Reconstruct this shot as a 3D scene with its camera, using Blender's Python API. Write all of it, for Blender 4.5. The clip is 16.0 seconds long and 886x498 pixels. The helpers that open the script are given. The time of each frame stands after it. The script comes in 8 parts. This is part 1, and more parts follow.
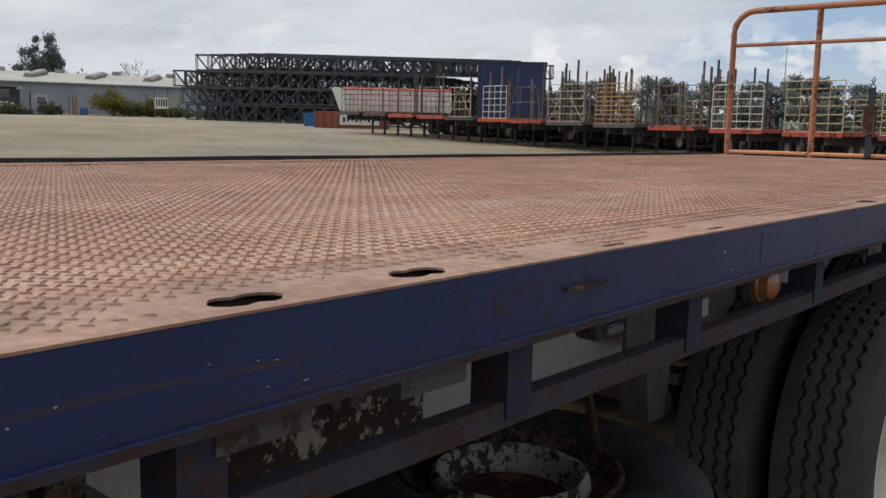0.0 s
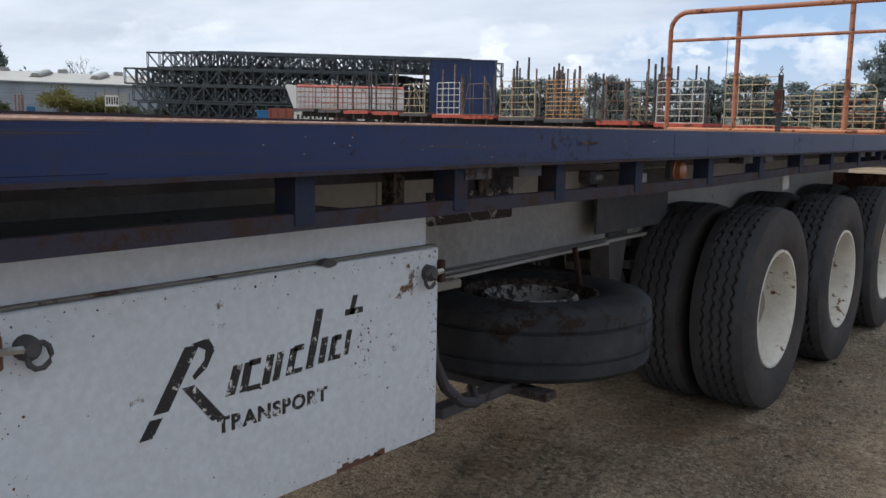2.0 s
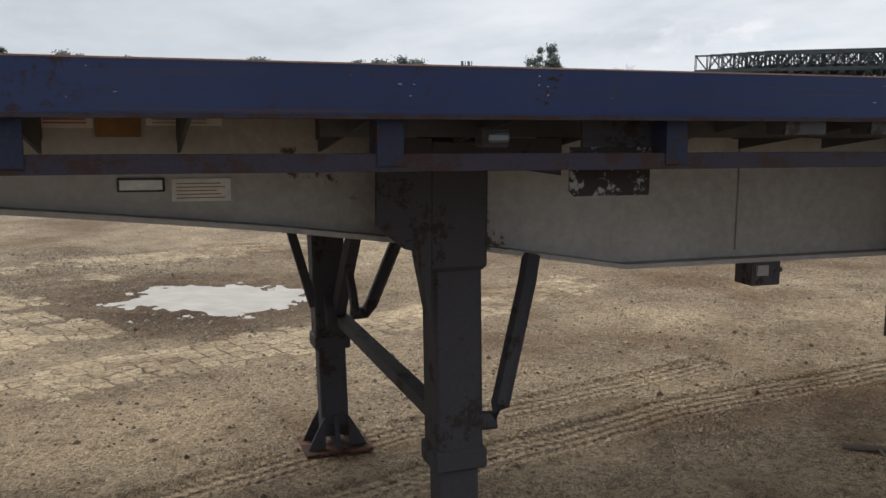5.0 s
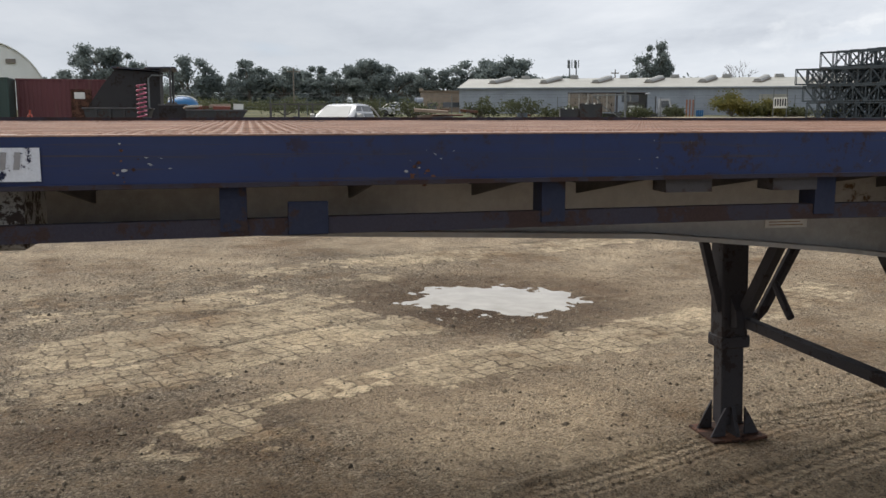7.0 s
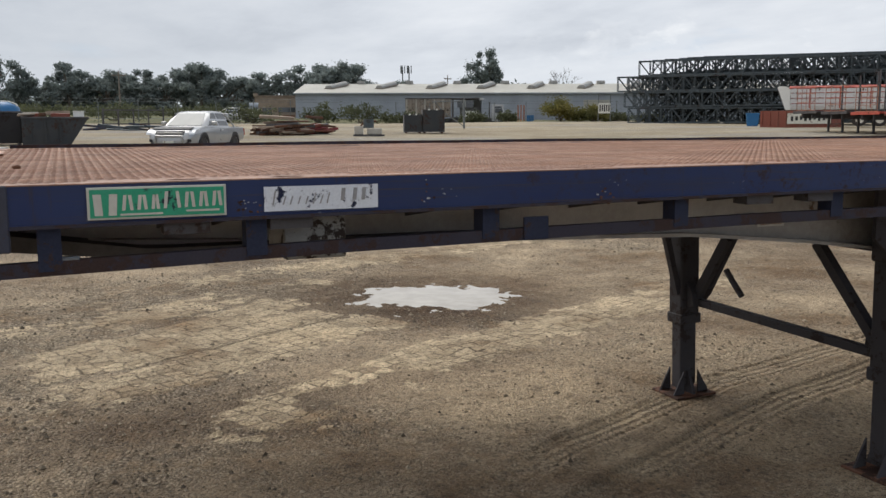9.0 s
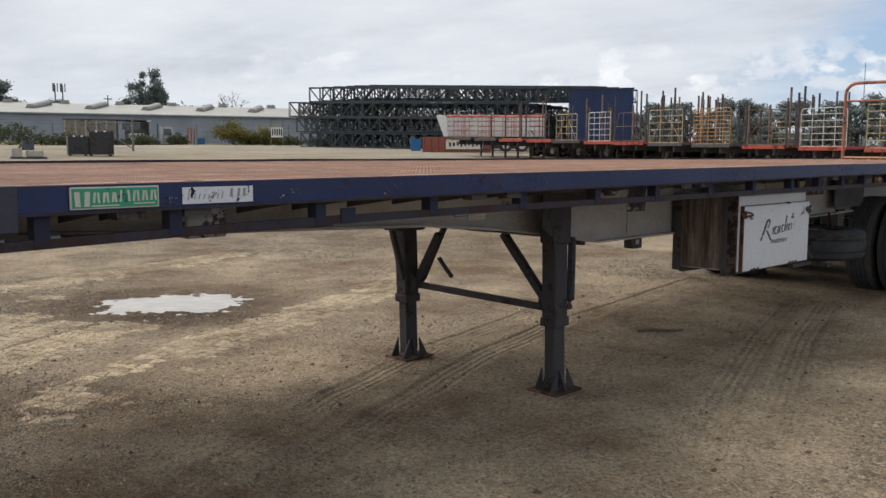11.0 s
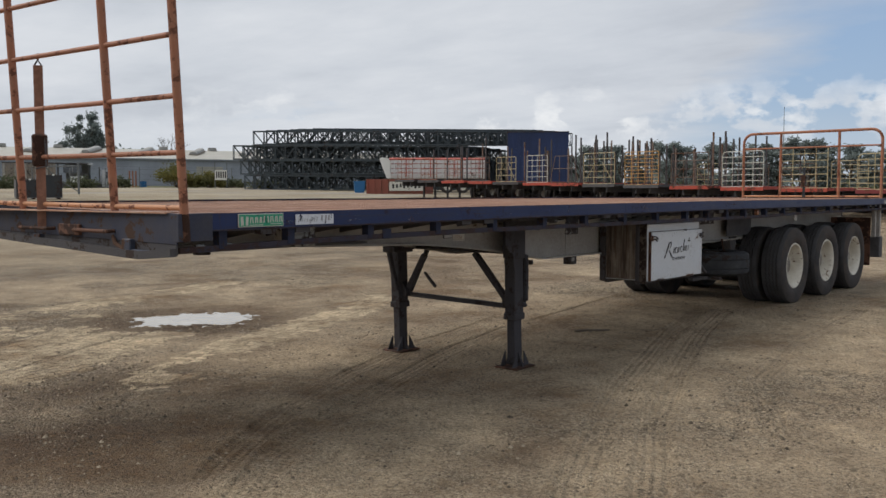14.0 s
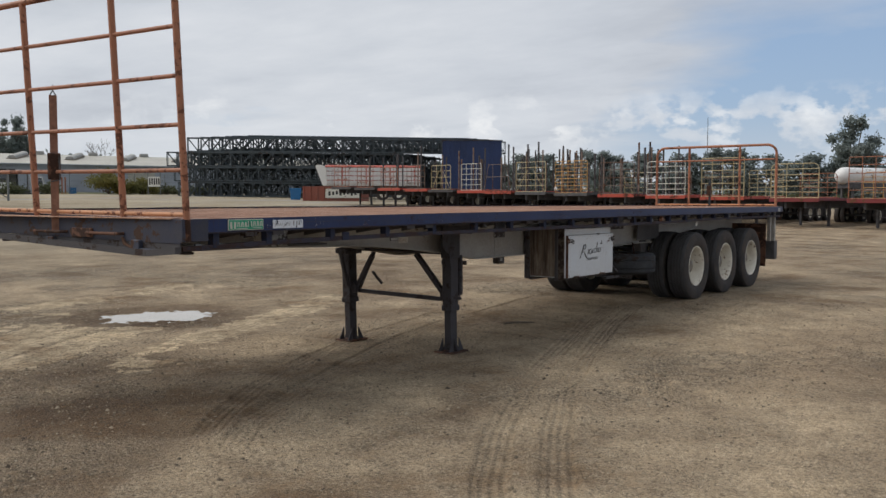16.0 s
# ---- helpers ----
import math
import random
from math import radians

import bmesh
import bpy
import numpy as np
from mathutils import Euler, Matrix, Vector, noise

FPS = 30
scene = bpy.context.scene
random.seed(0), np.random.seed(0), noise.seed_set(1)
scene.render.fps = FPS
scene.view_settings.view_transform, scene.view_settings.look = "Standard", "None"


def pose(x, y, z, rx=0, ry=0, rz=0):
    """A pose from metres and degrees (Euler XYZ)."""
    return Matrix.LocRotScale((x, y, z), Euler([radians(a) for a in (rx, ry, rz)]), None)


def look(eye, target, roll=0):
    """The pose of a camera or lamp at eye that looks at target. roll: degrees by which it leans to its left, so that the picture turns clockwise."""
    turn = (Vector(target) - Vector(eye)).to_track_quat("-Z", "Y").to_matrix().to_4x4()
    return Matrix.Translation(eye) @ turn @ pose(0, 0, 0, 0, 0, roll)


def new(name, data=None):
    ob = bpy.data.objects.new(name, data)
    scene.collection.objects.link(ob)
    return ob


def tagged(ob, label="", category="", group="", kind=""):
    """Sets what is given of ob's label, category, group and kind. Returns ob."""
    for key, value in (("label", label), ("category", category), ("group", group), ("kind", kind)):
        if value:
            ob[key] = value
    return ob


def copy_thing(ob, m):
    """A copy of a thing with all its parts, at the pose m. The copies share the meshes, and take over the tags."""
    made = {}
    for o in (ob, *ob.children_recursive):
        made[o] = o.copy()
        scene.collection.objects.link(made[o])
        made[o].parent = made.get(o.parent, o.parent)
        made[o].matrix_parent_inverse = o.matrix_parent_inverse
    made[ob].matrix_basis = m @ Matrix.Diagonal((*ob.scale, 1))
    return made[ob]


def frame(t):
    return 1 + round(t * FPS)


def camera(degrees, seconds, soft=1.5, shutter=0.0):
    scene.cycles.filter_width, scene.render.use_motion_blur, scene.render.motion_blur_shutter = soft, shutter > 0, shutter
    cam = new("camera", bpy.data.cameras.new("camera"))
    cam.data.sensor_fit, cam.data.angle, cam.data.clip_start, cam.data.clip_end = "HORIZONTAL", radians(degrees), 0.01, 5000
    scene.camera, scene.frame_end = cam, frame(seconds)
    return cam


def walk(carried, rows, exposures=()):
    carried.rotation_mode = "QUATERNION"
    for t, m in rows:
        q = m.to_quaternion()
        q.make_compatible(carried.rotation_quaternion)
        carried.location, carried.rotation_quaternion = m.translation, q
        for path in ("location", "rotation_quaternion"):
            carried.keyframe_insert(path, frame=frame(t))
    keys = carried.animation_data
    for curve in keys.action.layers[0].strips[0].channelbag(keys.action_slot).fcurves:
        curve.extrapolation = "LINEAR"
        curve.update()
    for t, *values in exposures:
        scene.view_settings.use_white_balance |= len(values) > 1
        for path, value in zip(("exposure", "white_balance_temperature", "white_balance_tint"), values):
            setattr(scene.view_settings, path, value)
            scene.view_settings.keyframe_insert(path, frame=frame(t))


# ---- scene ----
cam = camera(53.35, 16.0)
PATH = [
    (0, (6.038, -0.63, 1.649), (7.529, 0.675, 1.378), 1.22),
    (0.5, (5.701, -0.885, 1.647), (7.245, 0.356, 1.377), 1.08),
    (1, (5.376, -1.033, 1.632), (6.952, 0.17, 1.362), 1),
    (1.5, (5.077, -1.159, 1.545), (6.658, 0.036, 1.274), 0.95),
    (2, (4.755, -1.261, 1.479), (6.318, -0.043, 1.207), 1.05),
    (2.5, (4.492, -1.392, 1.426), (5.967, -0.069, 1.153), 0.84),
    (3, (4.249, -1.535, 1.385), (5.574, -0.061, 1.116), 0.6),
    (3.5, (3.946, -1.623, 1.365), (5.129, -0.033, 1.095), 0.66),
    (4, (3.673, -1.612, 1.329), (4.69, 0.088, 1.052), 0.69),
    (4.5, (3.287, -1.565, 1.323), (4.124, 0.231, 1.055), 0.54),
    (5, (2.952, -1.608, 1.365), (3.592, 0.266, 1.084), 0.39),
    (7.5, (1.127, -1.76, 1.505), (1.55, 0.174, 1.223), 0.05),
    (8, (0.827, -1.742, 1.536), (1.263, 0.19, 1.257), -0.02),
    (8.5, (0.526, -1.936, 1.592), (1.065, -0.03, 1.313), -0.1),
    (9, (0.331, -2.205, 1.591), (1.111, -0.384, 1.317), -0.16),
    (9.5, (0.062, -2.448, 1.601), (1.124, -0.775, 1.328), 0.05),
    (10, (-0.228, -2.632, 1.598), (1.032, -1.102, 1.328), 0.2),
    (12.5, (-1.713, -3.569, 1.56), (-0.277, -2.189, 1.383), 0.07),
    (13, (-2.025, -3.767, 1.593), (-0.574, -2.399, 1.446), 0.06),
    (13.5, (-2.253, -4.014, 1.591), (-0.789, -2.658, 1.461), 0.03),
    (14, (-2.571, -4.182, 1.573), (-1.081, -2.854, 1.446), -0.01),
    (14.5, (-2.845, -4.379, 1.582), (-1.318, -3.093, 1.456), 0.11),
    (15, (-3.066, -4.609, 1.582), (-1.522, -3.343, 1.456), -0.06),
    (15.5, (-3.371, -4.772, 1.581), (-1.811, -3.527, 1.458), -0.1),
    (16, (-3.588, -4.932, 1.593), (-2.003, -3.717, 1.482), 0.1),
]
EXPOSURES = ((0.0, 0.10, 6500, 10), (0.5, 0.54, 6450, 10), (1.0, 0.57, 6350, 10), (1.5, 0.46, 6150, 10), (2.0, 0.38, 6050, 10), (3.0, 0.38, 6300, 10), (4.0, 0.36, 6450, 10), (5.0, 0.32, 6500, 10), (7.5, 0.30, 6450, 10), (8.5, 0.12, 6450, 10), (9.0, 0.27, 6450, 10), (10.0, 0.29, 6450, 10), (12.5, 0.29, 6450, 10), (13.0, 0.20, 6450, 10), (13.5, 0.02, 6450, 10), (14.0, 0.06, 6450, 10), (16.0, 0.06, 6450, 10))
walk(cam, [(t, look(eye, target, roll)) for t, eye, target, roll in PATH], EXPOSURES)

# ---- world and sun ----
# direction from the place towards the veiled sun: beyond the far side of the trailer, towards its front
SUN = Vector((-0.60, 1.10, 1.42)).normalized()
world = bpy.data.worlds.new("sky")
scene.world = world
world.use_nodes = True
wn, wl = world.node_tree.nodes, world.node_tree.links
wn.clear()


def wnode(kind, **values):
    n = wn.new(kind)
    for k, v in values.items():
        n.inputs[k].default_value = v
    return n


w_sky = wn.new("ShaderNodeTexSky")
w_sky.sky_type, w_sky.sun_disc = "NISHITA", False
w_sky.sun_elevation, w_sky.sun_rotation = math.asin(SUN.z), math.atan2(SUN.x, SUN.y)
w_sky.air_density, w_sky.dust_density = 1.0, 1.0
w_co = wn.new("ShaderNodeTexCoord")
w_sep = wn.new("ShaderNodeSeparateXYZ")
wl.new(w_co.outputs["Generated"], w_sep.inputs[0])


def wmath(op, a, b=None, clamp=False):
    n = wn.new("ShaderNodeMath")
    n.operation, n.use_clamp = op, clamp
    for i, v in enumerate((a, b)):
        if v is None:
            continue
        if isinstance(v, (int, float)):
            n.inputs[i].default_value = v
        else:
            wl.new(v, n.inputs[i])
    return n.outputs[0]


def wramp(fac, stops):
    n = wn.new("ShaderNodeValToRGB")
    els = n.color_ramp.elements
    while len(els) < len(stops):
        els.new(0.5)
    for e, (p, c) in zip(els, stops):
        e.position, e.color = p, (c, c, c, 1) if isinstance(c, (int, float)) else (*c, 1)
    wl.new(fac, n.inputs[0])
    return n.outputs[0]


up = wmath("ADD", wmath("MAXIMUM", w_sep.outputs[2], 0.0), 0.10)
w_plane = wn.new("ShaderNodeCombineXYZ")
wl.new(wmath("DIVIDE", w_sep.outputs[0], up), w_plane.inputs[0])
wl.new(wmath("DIVIDE", w_sep.outputs[1], up), w_plane.inputs[1])


def wnoise(vec, scale, detail, rough, offset=(0, 0, 0), stretch=(1, 1, 1)):
    m = wn.new("ShaderNodeMapping")
    m.inputs["Location"].default_value = offset
    m.inputs["Scale"].default_value = stretch
    wl.new(vec, m.inputs[0])
    n = wnode("ShaderNodeTexNoise", Scale=scale, Detail=detail, Roughness=rough)
    wl.new(m.outputs[0], n.inputs["Vector"])
    return n.outputs[0]


# a high grey layer that thins out to blue low towards +x, and a row of bright cumulus over the horizon
side = wmath("SUBTRACT", w_sep.outputs[0], wmath("MULTIPLY", w_sep.outputs[1], 0.55))
layer = wnoise(w_plane.outputs[0], 0.50, 8, 0.56, (3.1, 7.7, 0), (1.0, 0.8, 1))
gap = wmath("MULTIPLY", wmath("MULTIPLY", wramp(side, ((0.54, 0.0), (0.80, 1.0))), wramp(w_sep.outputs[2], ((0.17, 1.0), (0.25, 0.35), (0.40, 0.1)))), 0.46)
cover = wramp(wmath("SUBTRACT", wmath("ADD", layer, 0.24), gap), ((0.42, 0.0), (0.62, 1.0)))
tone = wramp(wnoise(w_plane.outputs[0], 0.9, 8, 0.60, (9.0, 2.0, 0), (1.0, 0.6, 1)), ((0.28, (4.2, 4.5, 5.0)), (0.48, (5.5, 5.8, 6.25)), (0.72, (6.8, 7.0, 7.3))))
puffs = wnoise(w_co.outputs["Generated"], 21.0, 9, 0.54, (0.4, 0.2, 0.3), (1, 1, 1.7))
east = wramp(wmath("ADD", side, 0.35), ((0.30, 0.0), (0.55, 1.0)))
low = wmath("MULTIPLY", wramp(w_sep.outputs[2], ((0.035, 0.15), (0.070, 0.9), (0.092, 1.0), (0.125, 0.0))), east)
puff = wmath("MULTIPLY", wramp(puffs, ((0.49, 0.0), (0.56, 0.8), (0.66, 1.0))), low)
horizon = wramp(w_sep.outputs[2], ((0.0, 0.70), (0.10, 0.12), (0.35, 0.0)))


def wmix(fac, a, b):
    n = wn.new("ShaderNodeMix")
    n.data_type = "RGBA"
    if isinstance(fac, (int, float)):
        n.inputs[0].default_value = fac
    else:
        wl.new(fac, n.inputs[0])
    for i, v in ((6, a), (7, b)):
        if isinstance(v, tuple):
            n.inputs[i].default_value = (*v, 1)
        else:
            wl.new(v, n.inputs[i])
    return n.outputs[2]


blue = wmix(0.6, w_sky.outputs[0], (2.5, 4.0, 6.4))
skycol = wmix(cover, blue, tone)
skycol = wmix(horizon, skycol, (6.1, 6.45, 6.8))
# the cloud thickens and greys away from the sun
skycol = wmix(wramp(side, ((0.40, 0.0), (0.85, 0.14))), skycol, (2.6, 3.1, 4.2))
skycol = wmix(wramp(wmath("SUBTRACT", 0.0, side), ((0.12, 0.0), (0.50, 0.30))), skycol, (2.9, 3.2, 3.6))
belly = wramp(wnoise(w_co.outputs["Generated"], 21.0, 9, 0.54, (0.4, 0.2, 0.275), (1, 1, 1.7)), ((0.50, 0.0), (0.66, 1.0)))
skycol = wmix(wmath("MULTIPLY", puff, 0.9), skycol, wmix(belly, (6.0, 6.3, 6.7), (8.0, 8.1, 8.15)))
w_bg = wnode("ShaderNodeBackground", Strength=0.105)
wl.new(skycol, w_bg.inputs[0])
w_out = wn.new("ShaderNodeOutputWorld")
wl.new(w_bg.outputs[0], w_out.inputs[0])

sun_data = bpy.data.lights.new("sun", "SUN")
sun_data.energy, sun_data.angle, sun_data.color = 2.5, radians(55), (1.0, 0.955, 0.90)
sun = new("sun", sun_data)
sun.matrix_world = look(SUN * 50, (0, 0, 0))


# ---- materials ----
class Nodes:
    def __init__(self, name):
        self.m = bpy.data.materials.new(name)
        self.m.use_nodes = True
        self.n, self.l = self.m.node_tree.nodes, self.m.node_tree.links
        self.n.clear()
        self.out = self.n.new("ShaderNodeOutputMaterial")
        self.b = self.n.new("ShaderNodeBsdfPrincipled")
        self.l.new(self.b.outputs[0], self.out.inputs[0])
        self.geo = self.n.new("ShaderNodeNewGeometry")
        self.pos = self.geo.outputs["Position"]

    def put(self, socket, v):
        if isinstance(v, tuple):
            socket.default_value = (*v, 1) if len(v) == 3 and len(socket.default_value) == 4 else v
        elif isinstance(v, (int, float)):
            socket.default_value = v
        else:
            self.l.new(v, socket)

    def mapped(self, vec, scale=(1, 1, 1), turn=(0, 0, 0)):
        m = self.n.new("ShaderNodeMapping")
        m.inputs["Scale"].default_value, m.inputs["Rotation"].default_value = scale, turn
        self.l.new(vec, m.inputs[0])
        return m.outputs[0]

    def noise(self, scale, detail=4, rough=0.6, vec=None, distort=0.0):
        n = self.n.new("ShaderNodeTexNoise")
        n.inputs["Scale"].default_value, n.inputs["Detail"].default_value, n.inputs["Roughness"].default_value = scale, detail, rough
        n.inputs["Distortion"].default_value = distort
        self.l.new(vec or self.pos, n.inputs["Vector"])
        return n.outputs[0]

    def noise_rgb(self, scale):
        n = self.n.new("ShaderNodeTexNoise")
        n.inputs["Scale"].default_value = scale
        self.l.new(self.pos, n.inputs["Vector"])
        return n.outputs["Color"]

    def voronoi(self, scale, feature="F1", vec=None):
        n = self.n.new("ShaderNodeTexVoronoi")
        n.feature = feature
        n.inputs["Scale"].default_value = scale
        self.l.new(vec or self.pos, n.inputs["Vector"])
        return n.outputs[0], n.outputs[1] if feature == "F1" else n.outputs[0]

    def ramp(self, fac, stops):
        n = self.n.new("ShaderNodeValToRGB")
        els = n.color_ramp.elements
        while len(els) < len(stops):
            els.new(0.5)
        for e, (p, c) in zip(els, stops):
            e.position, e.color = p, (c, c, c, 1) if isinstance(c, (int, float)) else (*c, 1)
        self.l.new(fac, n.inputs[0])
        return n.outputs[0]

    def mix(self, fac, a, b, mode="MIX"):
        n = self.n.new("ShaderNodeMix")
        n.data_type, n.blend_type = "RGBA", mode
        self.put(n.inputs[0], fac)
        self.put(n.inputs[6], a)
        self.put(n.inputs[7], b)
        return n.outputs[2]

    def math(self, op, a, b=0.0):
        n = self.n.new("ShaderNodeMath")
        n.operation, n.use_clamp = op, False
        self.put(n.inputs[0], a)
        self.put(n.inputs[1], b)
        return n.outputs[0]

    def axis(self, i):
        n = self.n.new("ShaderNodeSeparateXYZ")
        self.l.new(self.pos, n.inputs[0])
        return n.outputs[i]

    def bump(self, height, strength, distance):
        n = self.n.new("ShaderNodeBump")
        n.inputs["Strength"].default_value, n.inputs["Distance"].default_value = strength, distance
        self.l.new(height, n.inputs["Height"])
        self.l.new(n.outputs[0], self.b.inputs["Normal"])

    def done(self, colour, rough=0.6, metal=0.0, spec=0.5):
        self.put(self.b.inputs["Base Color"], colour)
        self.put(self.b.inputs["Roughness"], rough)
        self.put(self.b.inputs["Metallic"], metal)
        self.put(self.b.inputs["Specular IOR Level"], spec)
        return self.m


def painted(name, c, rust=0.35, rough=0.5, dirt=(0.10, 0.085, 0.07), scale=1.0, rust_c=(0.16, 0.07, 0.035), chips=None, spec=0.4, dust=0.35):
    """Old paint: broad fading, dust, rust blotches with ragged rims, small chips."""
    k = Nodes(name)
    fade = k.noise(2.3 * scale, 5, 0.6)
    grain = k.noise(38 * scale, 4, 0.7)
    col = k.mix(k.ramp(fade, ((0.35, 0.0), (0.7, dust))), c, dirt)
    col = k.mix(k.ramp(grain, ((0.4, 0.0), (0.75, 0.3))), col, tuple(min(1, v * 1.5 + 0.02) for v in c))
    blot = k.math("MULTIPLY", k.noise(6.5 * scale, 9, 0.72), k.ramp(k.noise(1.7 * scale, 2, 0.5), ((0.3, 0.8), (0.7, 1.25))))
    rmask = k.ramp(blot, ((0.66 - rust * 0.3, 0.0), (0.70 - rust * 0.3, 1.0)))
    rcol = k.mix(k.noise(60 * scale, 3), rust_c, tuple(v * 0.35 for v in rust_c))
    col = k.mix(rmask, col, rcol)
    if chips:
        chip = k.ramp(k.noise(30 * scale, 7, 0.75), ((0.715, 0.0), (0.73, 1.0)))
        col = k.mix(chip, col, chips)
    k.bump(k.math("ADD", grain, k.math("MULTIPLY", rmask, 0.6)), 0.25, 0.004)
    return k.done(col, k.mix(rmask, (rough,) * 3, (0.9,) * 3), 0.0, spec)


def plain(name, c, rough=0.6, metal=0.0, var=0.25, scale=3.0, bump=0.15, dist=0.003, spec=0.4):
    k = Nodes(name)
    a = k.noise(scale, 6, 0.65)
    b = k.noise(scale * 14, 4, 0.7)
    col = k.mix(k.ramp(a, ((0.3, 0.0), (0.7, 1.0))), tuple(v * (1 - var) for v in c), tuple(min(1, v * (1 + var)) for v in c))
    col = k.mix(k.ramp(b, ((0.35, 0.0), (0.8, 0.35))), col, tuple(v * (1 - 1.6 * var) for v in c))
    k.bump(b, bump, dist)
    return k.done(col, rough, metal, spec)


def glassy(name, c, rough=0.08):
    k = Nodes(name)
    return k.done(c, rough, 0.0, 0.8)


def rail_paint():
    """Dark blue gloss gone dull, with groups of rusty scuffs and pale chips and a rusted lower edge."""
    k = Nodes("blue side rail paint")
    fade = k.noise(1.6, 6, 0.6)
    grain = k.noise(45, 5, 0.7)
    streak = k.noise(5, 6, 0.65, k.mapped(k.pos, (0.35, 1, 4.0)))
    col = k.mix(k.ramp(fade, ((0.35, 0.0), (0.68, 1.0))), (0.010, 0.020, 0.078), (0.019, 0.034, 0.100))
    col = k.mix(k.ramp(streak, ((0.48, 0.0), (0.70, 0.5))), col, (0.024, 0.026, 0.048))
    group = k.ramp(k.noise(2.4, 3, 0.5), ((0.52, 0.0), (0.64, 1.0)))
    scuff = k.math("MULTIPLY", group, k.ramp(k.noise(26, 8, 0.78), ((0.52, 0.0), (0.58, 1.0))))
    col = k.mix(k.math("MULTIPLY", scuff, 0.8), col, k.mix(grain, (0.060, 0.034, 0.022), (0.022, 0.016, 0.018)))
    scrape = k.ramp(k.noise(9, 7, 0.7, k.mapped(k.pos, (0.16, 1, 9.0))), ((0.565, 0.0), (0.64, 0.75)))
    col = k.mix(scrape, col, k.mix(grain, (0.075, 0.050, 0.040), (0.030, 0.022, 0.022)))
    drip = k.ramp(k.noise(7, 6, 0.7, k.mapped(k.pos, (3.2, 1, 0.35))), ((0.60, 0.0), (0.70, 0.7)))
    col = k.mix(drip, col, (0.042, 0.028, 0.026))
    chip = k.math("MULTIPLY", k.math("ADD", k.math("MULTIPLY", group, 0.9), 0.1), k.ramp(k.noise(70, 7, 0.8), ((0.66, 0.0), (0.69, 1.0))))
    col = k.mix(chip, col, (0.26, 0.26, 0.27))
    k.bump(k.math("ADD", grain, k.math("MULTIPLY", scuff, 0.6)), 0.2, 0.003)
    return k.done(col, k.mix(scuff, (0.42,) * 3, (0.9,) * 3), 0.0, 0.32)


M_BLUE = rail_paint()
M_CHIP = plain("bare chipped primer", (0.34, 0.34, 0.34), 0.6, 0, 0.3, 40)
M_NAVY = painted("faded navy paint", (0.028, 0.036, 0.062), 0.35, 0.6, (0.06, 0.058, 0.06), 1.0, (0.10, 0.048, 0.026), None, 0.4, 0.6)
M_ROPE = painted("dark rusted rail steel", (0.030, 0.027, 0.040), 0.50, 0.8, (0.044, 0.034, 0.036), 4.0, (0.060, 0.036, 0.032), None, 0.3)
M_RAIL = painted("rusty blue rail", (0.014, 0.019, 0.042), 0.30, 0.8, (0.034, 0.033, 0.044), 3.0, (0.058, 0.036, 0.032), None, 0.3)
M_FRONT = painted("dull navy front steel", (0.033, 0.037, 0.060), 0.30, 0.65, (0.062, 0.055, 0.053), 2.2, (0.094, 0.053, 0.035), None, 0.3, 0.7)
M_BEAM = painted("grey beam paint", (0.385, 0.372, 0.35), -0.35, 0.6, (0.20, 0.175, 0.15), 0.8, (0.15, 0.09, 0.05), None, 0.3, 0.7)
M_BLACK = painted("black rusty steel", (0.059, 0.055, 0.058), 0.30, 0.7, (0.078, 0.068, 0.062), 2.4, (0.059, 0.038, 0.030), None, 0.35)
M_LEG = painted("black leg steel", (0.042, 0.039, 0.044), 0.25, 0.75, (0.060, 0.054, 0.053), 4.0, (0.051, 0.039, 0.036), None, 0.3)
M_RUSTY = painted("brown rust steel", (0.11, 0.045, 0.025), 0.6, 0.85, (0.16, 0.10, 0.07), 2.0, (0.055, 0.024, 0.014))
M_ORANGE = painted("worn orange paint", (0.32, 0.128, 0.068), 0.30, 0.6, (0.27, 0.135, 0.085), 3.2, (0.20, 0.082, 0.050), None, 0.4, 0.6)
M_ORANGE2 = painted("pale worn orange paint", (0.50, 0.23, 0.11), 0.28, 0.6, (0.40, 0.22, 0.13), 2.6, (0.22, 0.09, 0.055), None, 0.4, 0.6)
M_WHITE = painted("white box paint", (0.52, 0.54, 0.565), -0.10, 0.42, (0.46, 0.46, 0.45), 1.3, (0.17, 0.09, 0.05), (0.10, 0.06, 0.04), 0.5, 0.5)
M_HUB = painted("dusty hub steel", (0.20, 0.18, 0.15), 0.25, 0.7, (0.12, 0.10, 0.08), 3.0, (0.10, 0.06, 0.04), None, 0.3, 0.6)
M_RIM = painted("white rim paint", (0.66, 0.63, 0.55), 0.02, 0.55, (0.40, 0.34, 0.26), 3.0, (0.22, 0.12, 0.06), None, 0.4, 0.6)
M_BOXSIDE = painted("stained box side", (0.085, 0.064, 0.050), 0.62, 0.8, (0.10, 0.07, 0.05), 8.0, (0.040, 0.024, 0.017))


